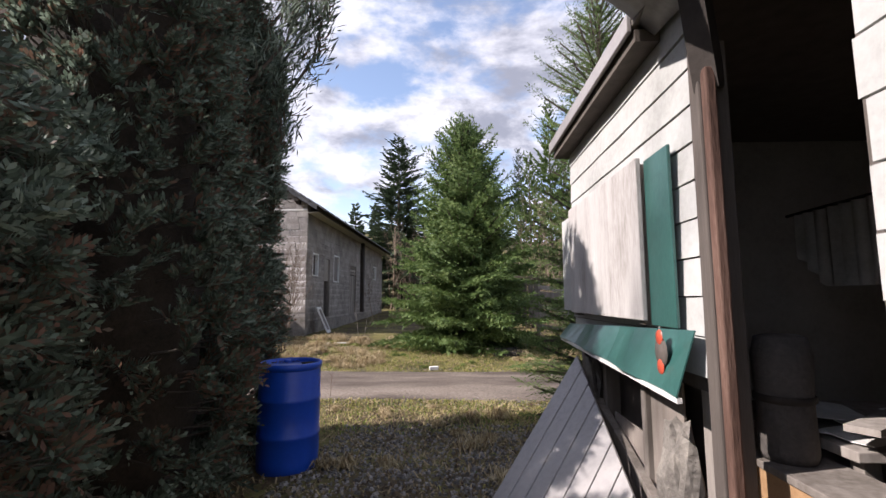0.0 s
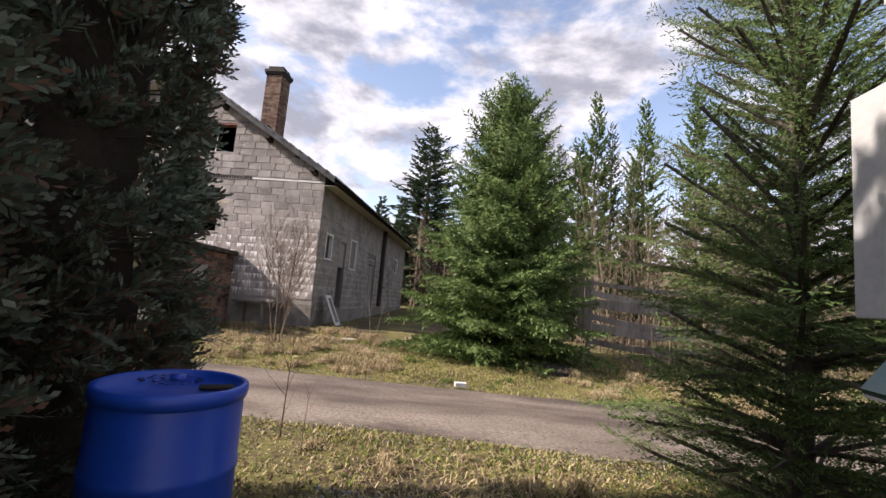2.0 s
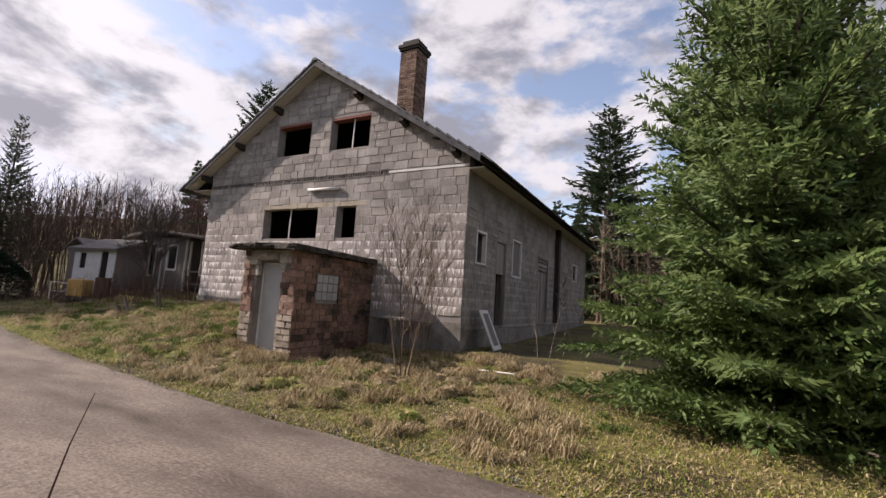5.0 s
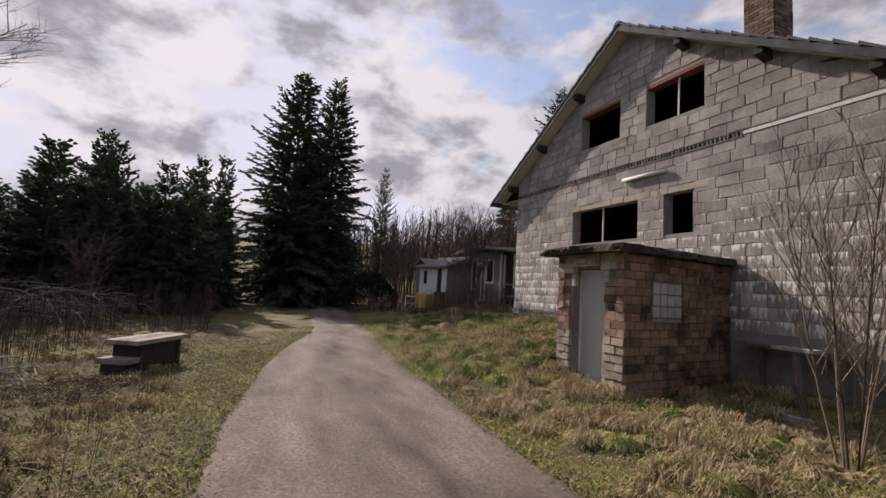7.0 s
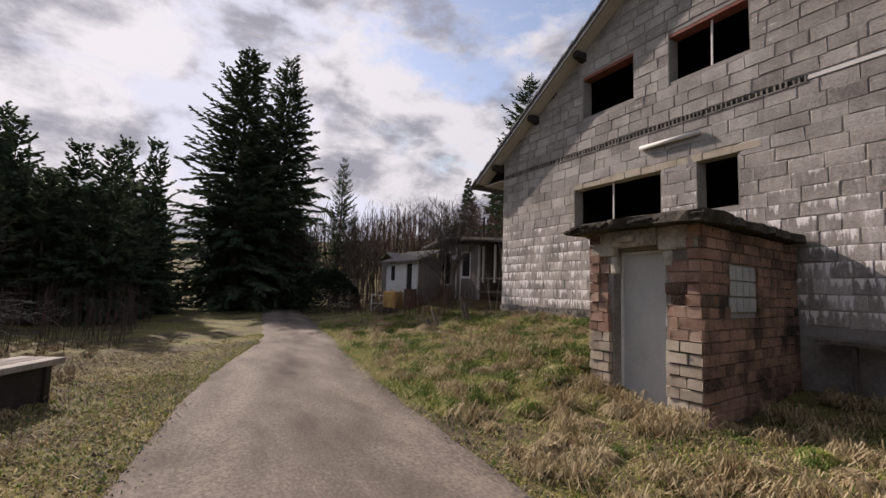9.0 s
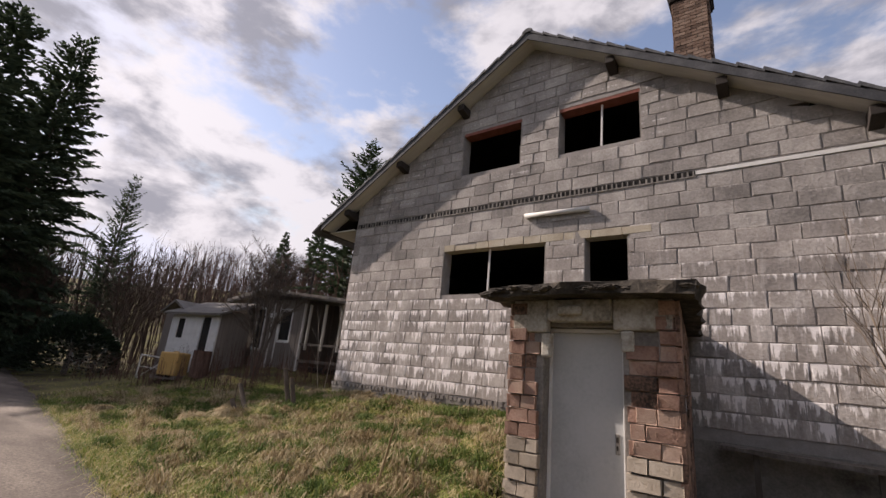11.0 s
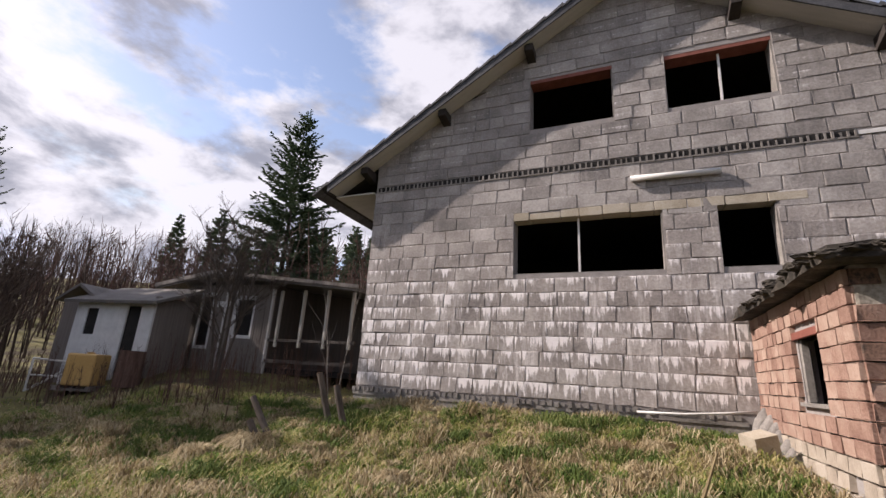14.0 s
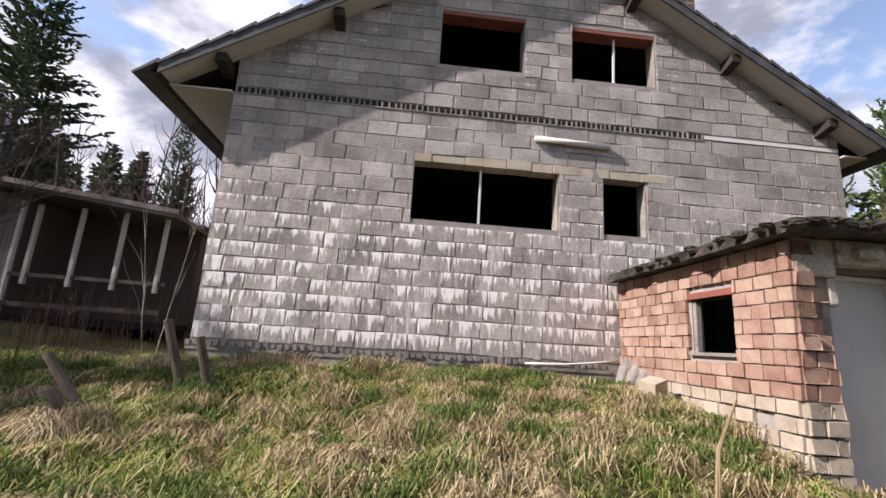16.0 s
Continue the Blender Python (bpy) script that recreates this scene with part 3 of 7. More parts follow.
for name, xa, xb in (("roof_slope", RX0, APEX_X), ("roof_slope", APEX_X, RX1)):
    house_part(name, slope_box(Geo(), xa, xb, RY0, RY1, 0.02, 0.12), M_BEAM, "dark timber roof deck")
    house_part("soffit", slope_box(Geo(), xa + (0.02 if xa < -15 else 0), xb - (0.02 if xb > -6 else 0), RY0 + 0.02, HY0 + 0.01, -0.01, 0.017), M_SOFFIT, "cream boarded soffit under the gable overhang")
for xa, xb in ((RX0, APEX_X), (APEX_X, RX1)):
    bb = slope_box(Geo(), xa, xb, RY0 - 0.03, RY0 - 0.003, -0.04, 0.13)
    house_part("barge_board", bb, M_TILE, "dark slate-grey barge board", 0.004)
# eaves under the side overhangs
house_part("eave_soffit", Geo().box(HX1 - 0.0, RX1 - 0.02, HY0 - 0.1, RY1, 5.09, 5.12), M_SOFFIT, "cream boarded eave soffit")
house_part("eave_soffit", Geo().box(RX0 + 0.02, HX0, HY0 - 0.1, RY1, 5.13, 5.16), M_SOFFIT, "cream boarded eave soffit")
g = Geo()
for x in (RX1 + 0.06, RX0 - 0.06):
    zz = roof_z(x) + 0.06
    ring = [(0.065 * math.cos(a), -0.065 * math.sin(a)) for a in (math.pi * k / 6 for k in range(7))]
    for y0, y1 in ((RY0 + 0.02, RY1),):
        pts = [(x + p, y, zz + q) for y in (y0, y1) for p, q in ring] + [(x + p * 0.85, y, zz + q * 0.85) for y in (y0, y1) for p, q in ring]
        fs = [(k, k + 1, k + 8, k + 7) for k in range(6)] + [(14 + k, 14 + k + 7, 14 + k + 8, 14 + k + 1) for k in range(6)] + [(k, k + 14, k + 15, k + 1) for k in range(6)]
        gg = Geo().add(pts, fs)
        house_part("gutter", gg, M_BEAM, "dark half-round gutter", smooth=True)
for x in (-16.45, -14.7, -12.9, -9.4, -7.6, -5.85):
    z = roof_z(x) - 0.02
    g = Geo().box(-0.085, 0.085, RY0 + 0.06, HY0 + 0.05, -0.24, 0.0)
    g.v = [(x + a, b, z + c - (0.09 if b < HY0 - 0.2 and c < -0.1 else 0.0) * -1 - SLOPE * abs(a) * 0.3) for a, b, c in g.v]
    house_part("purlin_end", g, M_BEAM, "dark timber purlin end", 0.008)

# tiles: the edge tiles one by one, the rest of each slope joined
tile = Geo()
for y in (0.0, 1.0):
    tile.v += [(0.0 + 0.0, y, 0.03), (1.0, y, 0.0), (1.0, y, 0.035), (0.0, y, 0.085)]
tile.f = [(0, 1, 2, 3), (7, 6, 5, 4), (4, 5, 1, 0), (5, 6, 2, 1), (6, 7, 3, 2), (7, 4, 0, 3)]
tile_mesh = tile.mesh("tile", M_TILE)
SX = math.cos(math.atan(SLOPE))
STEP = 0.34
for side in (-1, 1):
    edge = RX0 if side < 0 else RX1
    run = abs(edge - APEX_X)
    n = int(run / STEP)
    rest = Geo()
    for k in range(n + 1):
        x = APEX_X + side * k * STEP
        z = roof_z(x) + 0.12
        tip = math.degrees(math.atan(SLOPE))
        ob = house_part("roof_tile", tile_mesh, M_TILE)
        turn = pose(x, RY0 - 0.05, z, 0, tip, 0) if side > 0 else pose(x, RY0 - 0.05, z, 0, 180 - tip, 0)
        flip = Matrix.Diagonal((STEP / SX * 1.12, 0.36, 1.0 if side > 0 else -1.0, 1))
        ob.matrix_world = turn @ flip
        for j in range(60):
            y0 = RY0 + 0.31 + j * 0.36
            if y0 > RY1:
                break
            pts = [turn @ flip @ Vector((p[0], p[1], p[2])) + Vector((0, 0.36 * (j + 1), 0)) for p in tile.v]
            rest.add(pts, tile.f)
    rr = house_part("roof_covering", rest, M_TILE, "dark grey interlocking roof tiles")
    tagged(rr, kind="stuff")
ridge = Geo()
y = RY0 - 0.06
while y < RY1:
    a = [(APEX_X + 0.13 * math.cos(t), y + d, roof_z(APEX_X) + 0.13 + 0.10 * math.sin(t) + (0.012 if d else 0)) for d in (0, 0.4) for t in (math.pi * q / 6 for q in range(7))]
    ridge.add(a, [(q, q + 1, q + 8, q + 7) for q in range(6)] + [tuple(range(7))[::-1], tuple(range(7, 14))])
    y += 0.38
tagged(house_part("ridge_tiles", ridge, M_TILE, "dark rounded ridge tiles"), kind="stuff")

# chimney of small bricks
CX, CY, CW = -8.05, 20.95, 0.30
chimney = house_part("chimney", Geo().box(CX - CW + 0.01, CX + CW - 0.01, CY - CW + 0.01, CY + CW - 0.01, 6.9, 9.5), M_MORTAR, "tall brick chimney with a concrete cap")
part_cap = house_part("chimney_cap", Geo().box(CX - 0.36, CX + 0.36, CY - 0.36, CY + 0.36, 9.34, 9.42).box(CX - 0.39, CX + 0.39, CY - 0.39, CY + 0.39, 9.42, 9.53).box(CX - 0.29, CX + 0.29, CY - 0.29, CY + 0.29, 9.53, 9.68), M_BEAM, "dark stepped chimney cap", 0.01)
half = Geo().box(-0.5, 0.5, -0.5, 0.5, 0.0, 1.0).mesh("brick", M_CHIMNEY)
row = 0
z = 7.0
while z < 9.3:
    cuts = (-0.3, -0.1, 0.1, 0.3) if row % 2 else (-0.3, -0.2, 0.0, 0.2, 0.3)
    for lo, hi in zip(cuts, cuts[1:]):
        for face in (0, 1, 3):
            off, wid = (lo + hi) / 2, hi - lo - 0.011
            cx, cy = ((CX + off, CY - CW), (CX + CW, CY + off), None, (CX - CW, CY + off))[face]
            ob = bpy.data.objects.new("brick", half)
            scene.collection.objects.link(ob)
            ob.parent, ob.matrix_parent_inverse = chimney, chimney.matrix_world.inverted()
            ob.matrix_basis = pose(cx, cy, z, 0, 0, rnd.uniform(-1, 1)) @ Matrix.Diagonal(((wid, 0.05 + rnd.uniform(0, 0.012), 0.066, 1) if face == 0 else (0.05 + rnd.uniform(0, 0.012), wid, 0.066, 1)))
    z += 0.077
    row += 1

# band of hollow tile ends and pale strip under the gable, ragged strip at the foot
g = Geo()
x = HX0 + 0.03
while x < -8.1:
    w_ = rnd.uniform(0.02, 0.034)
    g.box(x, x + w_, HY0 - 0.016 - rnd.uniform(0.0, 0.025), HY0, 5.165, 5.285 - rnd.uniform(0, 0.03))
    x += w_ + rnd.uniform(0.05, 0.085)
g.box(HX0 + 0.03, -8.1, HY0 - 0.03, HY0, 5.15, 5.175)
tagged(house_part("hollow_tile_band", g, M_CONCRETE, "ragged band of broken hollow tile ends"), kind="stuff")
# flat near-black strip paints the shade between the tile ends
house_part("hollow_tile_shade", Geo().box(HX0 + 0.03, -8.1, HY0 - 0.012, HY0 - 0.002, 5.176, 5.285), M_SHADE)
house_part("string_course", Geo().box(-8.1, HX1 - 0.02, HY0 - 0.025, HY0 + 0.02, 5.19, 5.26), M_TUBE, "pale flashing strip", 0.004)
g = Geo()
x = HX0 - 0.05
while x < -9.95:
    w_ = rnd.uniform(0.05, 0.085)
    g.box(x, x + w_, HY0 - rnd.uniform(0.02, 0.06), HY0 + 0.02, 1.065 + rnd.uniform(0, 0.02), 1.165 - rnd.uniform(0, 0.03))
    x += w_ + rnd.uniform(0.03, 0.06)
g.box(HX0 - 0.04, -9.9, HY0 - 0.03, HY0 + 0.03, 1.01, 1.065)
tagged(house_part("broken_tile_ledge", g, M_CONCRETE, "broken pale tile ledge along the wall foot"), kind="stuff")
house_part("plinth", Geo().box(HX0 - 0.02, HX1 + 0.01, HY0 - 0.015, HY0 + 0.25, -0.2, 1.01).box(HX1 - 0.2, HX1 + 0.012, HY0 + 0.25, HY1, -0.2, 0.80), M_CONCRETE, "stained concrete plinth")

# window details
x = -13.4
while x < -8.6:
    w_ = rnd.uniform(0.25, 0.6)
    house_part("lintel_stone", Geo().box(x, min(x + w_ - 0.01, -8.5), HY0 - rnd.uniform(0.006, 0.022), HY0 + 0.25, 4.262 + rnd.uniform(0, 0.012), 4.44 + rnd.uniform(-0.05, 0.03)), M_CREAM, "crumbling cream lintel stone", 0.008)
    x += w_
for name, (a, b, c, d) in WINDOWS.items():
    win = house_part(name, Geo().box(a, b, HY0 + 0.02, HY0 + 0.30, c - 0.012, c + 0.012), M_CONCRETE, "empty window opening with a bare sill")
    if name in ("window_1", "window_4"):
        mx = a + (b - a) * (0.46 if name == "window_1" else 0.52)
        part("mullion", Geo().beam((mx, HY0 + 0.12, c + 0.012), (mx + (0.02 if name == "window_4" else 0), HY0 + 0.12, d), 0.035, 0.03, (0, 1, 0)), M_TUBE, win, "thin pale metal upright").matrix_parent_inverse = win.matrix_world.inverted()
    if name in ("window_3", "window_4"):
        gl = Geo().box(a - 0.02, b + 0.02, HY0 + 0.004, HY0 + 0.28, d - 0.075, d + 0.004)
        part("steel_lintel", gl, M_RED, win, "rusty red steel lintel").matrix_parent_inverse = win.matrix_world.inverted()
    part("reveal", Geo().box(b - 0.02, b + 0.003, HY0 + 0.004, HY0 + 0.29, c + 0.012, d - 0.08), M_CONCRETE, win, "grey concrete reveal").matrix_parent_inverse = win.matrix_world.inverted()
tube = Geo().tube([(-11.2, HY0 - 0.07, 4.85), (-9.87, HY0 - 0.07, 4.83)], 0.05, 12)
lamp = solid("tube_lamp", tube, M_TUBE, "pale tube lamp housing fixed to the block wall", "lamp", smooth=True)
part("bracket", Geo().box(-11.0, -10.95, HY0 - 0.07, HY0, 4.84, 4.87).box(-10.1, -10.05, HY0 - 0.07, HY0, 4.82, 4.86), M_CONCRETE, lamp, "small wall bracket")

# side openings
for k, (a, b, c, d) in enumerate(SIDE):
    nm = "window" if k in (0, 2, 4) else "door"
    g = Geo()
    for y0, y1, z0, z1 in ((a, a + 0.07, c, d), (b - 0.07, b, c, d), (a + 0.07, b - 0.07, d - 0.07, d), (a + 0.07, b - 0.07, c, c + 0.05)):
        g.box(HX1 - 0.12, HX1 + 0.012, y0, y1, z0, z1)
    f = house_part(nm + "_frame", g, M_WHITE if nm == "window" else M_WOOD_OLD, "weathered frame in the side wall", 0.006)
    if k == 1:
        house_part("transom_panel", Geo().box(HX1 - 0.1, HX1 - 0.06, a + 0.07, b - 0.07, 2.5, d - 0.07), M_WOOD_OLD, "grey board over the open doorway")
    if k == 3:
        for q in range(6):
            yy = a + 0.07 + (b - a - 0.14) * q / 6
            house_part("door_board", Geo().box(HX1 - 0.1, HX1 - 0.05 - 0.01 * (q % 2), yy + 0.01, yy + (b - a - 0.14) / 6 - 0.01, c + 0.05, d - 0.6), M_WOOD_OLD)
        for q in range(3):
            house_part("louvre_board", Geo().box(HX1 - 0.1, HX1 - 0.03, a + 0.07, b - 0.07, d - 0.55 + q * 0.17, d - 0.42 + q * 0.17), M_WOOD_OLD)
    if k == 2:
        house_part("pane", Geo().box(HX1 - 0.07, HX1 - 0.06, a + 0.07, b - 0.07, c + 0.05, d - 0.07), M_RENDER, "dull boarded pane")
house_part("flue_pipe", Geo().box(HX1 + 0.0, HX1 + 0.2, 29.7, 30.05, 0.9, 5.09), M_BEAM, "dark square downpipe on the side wall", 0.02)

# ---- brick entrance annex ----
AX0, AX1, AY0, AY1, AH = -9.72, -8.02, 16.88, HY0 - 0.03, 2.48
SKEW = -0.11
annex = thing("annex", "small broken brick entrance annex under a mossy slab", "annex", (-8.9, 18.5, 0.0))
annex_inv = annex.matrix_world.inverted()


def annex_part(name, geo, material, label="", bevel=0.0, smooth=False, parent=None):
    ob = part(name, geo, material, parent or annex, label, smooth, bevel)
    ob.matrix_parent_inverse = (parent.matrix_world.inverted() if parent else annex_inv)
    return ob


WIN_L, WIN_R = (17.64, 18.36, 1.40, 2.02), (17.62, 18.5, 1.36, 2.0)


def skew(g):
    """Turns the east wall of the annex slightly inwards towards the house."""
    g.v = [(x + SKEW * (y - AY0), y, z) for x, y, z in g.v]
    return g



def annex_core(x0, x1, hole):
    g = Geo()
    for a, b in ((AY0 + 0.03, hole[0]), (hole[1], AY1)):
        g.box(x0, x1, a, b, -0.3, AH - 0.02)
    g.box(x0, x1, hole[0], hole[1], -0.3, hole[2])
    g.box(x0, x1, hole[0], hole[1], hole[3], AH - 0.02)
    return g


wall_l = annex_part("wall_left", annex_core(AX0 + 0.02, AX0 + 0.16, WIN_L), M_MORTAR, "mortar core of the brick wall")
wall_r = annex_part("wall_right", skew(annex_core(AX1 - 0.16, AX1 - 0.02, WIN_R)), M_MORTAR, "sooty mortar core of the brick wall")
DX0, DX1, DZ1 = -9.31, -8.56, 2.15
front = annex_part("wall_front", Geo().box(AX0 + 0.16, DX0 - 0.03, AY0 + 0.05, AY0 + 0.30, -0.3, AH).box(DX1 + 0.045, AX1 - 0.16, AY0 + 0.05, AY0 + 0.30, -0.3, AH).box(DX0 - 0.03, DX1 + 0.045, AY0 + 0.12, AY0 + 0.30, DZ1 + 0.05, AH), M_CONCRETE, "broken plastered front round the door", 0.01)
# plaster arch remains above the door
for x0, x1, z0, z1, d in ((AX0 + 0.02, DX0 + 0.02, 2.12, AH, 0.0), (DX1 - 0.04, AX1 - 0.02, 2.16, AH, 0.01), (DX0 + 0.02, DX1 - 0.04, 2.24, AH, -0.02), (DX0 + 0.16, DX0 + 0.42, 2.30, 2.40, -0.10), (DX0 - 0.06, DX0 + 0.05, 1.86, 2.12, 0.03), (DX1 + 0.03, DX1 + 0.16, 1.95, 2.16, 0.02)):
    annex_part("plaster_remnant", Geo().box(x0, x1, AY0 + d - 0.01, AY0 + 0.12, z0, z1), M_PLASTER, "", 0.025)
# concrete slab roof with a broken rim
g = Geo()
NX, NY = 14, 20
for layer, zz in enumerate((AH, AH + 0.15)):
    for j in range(NY + 1):
        for i in range(NX + 1):
            y = AY0 - 0.30 + (AY1 - AY0 + 0.27) * j / NY
            x = -9.93 + (2.12 + SKEW * max(0.0, y - AY0)) * i / NX
            edge = i in (0, NX) or j == 0
            k = noise.noise((x * 3, y * 3, layer * 3.0))
            rag = noise.noise((x * 7, y * 7, layer * 5.0))
            if i == 0:
                x += 0.10 * k + 0.04 * rag
            if i == NX:
                x += 0.10 * k
            if j == 0:
                y += 0.10 * k + 0.04 * rag
            z = zz + 0.03 * rag - 0.05 * ((x + 8.9) / 1.1) ** 2 * (1 if x < -9 else 0.8) * 0.6 + (0.0 if layer else 0.02 * k)
            g.v.append((x, y, z - (0.03 if edge and layer else 0)))
W1 = NX + 1
N1 = W1 * (NY + 1)
for j in range(NY):
    for i in range(NX):
        a = j * W1 + i
        g.f += [(a, a + W1, a + W1 + 1, a + 1), (N1 + a, N1 + a + 1, N1 + a + W1 + 1, N1 + a + W1)]
for i in range(NX):
    g.f += [(i, i + 1, N1 + i + 1, N1 + i), (NY * W1 + i + 1, NY * W1 + i, N1 + NY * W1 + i, N1 + NY * W1 + i + 1)]
for j in range(NY):
    a, b = j * W1, j * W1 + NX
    g.f += [(a + W1, a, N1 + a, N1 + a + W1), (b, b + W1, N1 + b + W1, N1 + b)]
M_SLAB = mat("mossy_slab", [(0.012, 0.010, 0.008), (0.04, 0.034, 0.027), (0.12, 0.10, 0.08)], 4, 25, 0.95, 1.0)
annex_part("roof_slab", g, M_SLAB, "dark mossy crumbling concrete roof slab")
# the door
dr = annex_part("door", Geo().box(DX0, DX1, AY0 + 0.24, AY0 + 0.28, 0.06, DZ1), M_DOOR, "closed plain grey steel door", 0.006)
annex_part("door_frame", Geo().box(DX1 - 0.0, DX1 + 0.045, AY0 + 0.20, AY0 + 0.29, 0.0, DZ1 + 0.04).box(DX0 - 0.03, DX0, AY0 + 0.21, AY0 + 0.29, 0.0, DZ1 + 0.04).box(DX0, DX1, AY0 + 0.20, AY0 + 0.29, DZ1, DZ1 + 0.04), M_WHITE, "pale chipped metal door frame", 0.004)
hp = annex_part("handle_plate", Geo().box(DX1 - 0.085, DX1 - 0.045, AY0 + 0.228, AY0 + 0.241, 0.98, 1.17), M_CONCRETE, "dull metal handle plate", 0.004, parent=dr)
# both holes are raised blocks with the shade in their colour
annex_part("keyhole", Geo().box(DX1 - 0.073, DX1 - 0.057, AY0 + 0.225, AY0 + 0.2278, 1.02, 1.06), M_BEAM, "keyhole, its shade painted as a dark block", parent=dr)
annex_part("lock_hole", Geo().box(DX1 - 0.076, DX1 - 0.054, AY0 + 0.22, AY0 + 0.2278, 1.09, 1.14), M_BEAM, "lock holes, their shade painted as a dark block", parent=dr)
# left window
yy = WIN_L
annex_part("window_frame", Geo().box(AX0 + 0.03, AX0 + 0.10, yy[1] - 0.06, yy[1], yy[2], yy[3]).box(AX0 - 0.03, AX0 + 0.12, yy[0] - 0.03, yy[1] + 0.03, yy[2] - 0.04, yy[2]), M_CONCRETE, "flaking pale window frame", 0.006)
annex_part("steel_lintel", Geo().box(AX0 - 0.02, AX0 + 0.14, yy[0] - 0.12, yy[1] + 0.05, yy[3], yy[3] + 0.075), M_RED, "red painted steel lintel", 0.005)
# right window of glass tiles
M_GLASSBLOCK = mat("dull_glass_block", [(0.30, 0.31, 0.30), (0.42, 0.43, 0.42)], 6, 40, 0.25, 0.1, per_object=0.2, spec=0.6)
gb = annex_part("glass_block_window", skew(Geo().box(AX1 - 0.1, AX1 - 0.02, WIN_R[0], WIN_R[1], WIN_R[2], WIN_R[3])), M_CONCRETE, "small window of pale glass blocks")
for i in range(4):
    for j in range(3):
        y0 = WIN_R[0] + 0.02 + i * 0.215
        z0 = WIN_R[2] + 0.02 + j * 0.21
        annex_part("glass_block", skew(Geo().box(AX1 - 0.06, AX1 + 0.006, y0, y0 + 0.198, z0, z0 + 0.193)), M_GLASSBLOCK, "", 0.008, parent=gb)
# backing wall added inside, its colour painting the unlit annex room
annex_part("inner_wall", Geo().box(AX0 + 0.3, AX1 - 0.3, AY1 - 0.4, AY1 - 0.3, 0.0, AH), M_SHADE)
# mortar fillet where the bank meets the side wall
g = Geo()
for k in range(10):
    y0 = 17.3 + k * 0.28
    t0, t1 = 0.25 + 0.105 * k, 0.25 + 0.105 * (k + 1)
    g.add([(AX0 - 0.02 - 0.05, y0, -0.2), (AX0 + 0.02, y0, -0.2), (AX0 + 0.02, y0, t0), (AX0 - 0.025, y0, t0 - 0.02), (AX0 - 0.07, y0 + 0.28, -0.2), (AX0 + 0.02, y0 + 0.28, -0.2), (AX0 + 0.02, y0 + 0.28, t1), (AX0 - 0.025, y0 + 0.28, t1 - 0.02)], [(0, 1, 2, 3), (7, 6, 5, 4), (0, 3, 7, 4), (3, 2, 6, 7)])
annex_part("mortar_fillet", g, M_CONCRETE, "rough grey mortar against the buried wall")
for k in range(9):
    y0 = 18.2 + 0.2 * k + rnd.uniform(-0.05, 0.05)
    lump = Geo().tube([(AX0 - 0.14 - 0.015 * k, y0, 0.3), (AX0 - 0.05, y0 + 0.04, 0.5 + 0.075 * k), (AX0 + 0.0, y0 + 0.06, 0.68 + 0.075 * k)], [0.15, 0.12, 0.05], 7)
    annex_part("mortar_lump", lump, M_CONCRETE, "", 0.02)

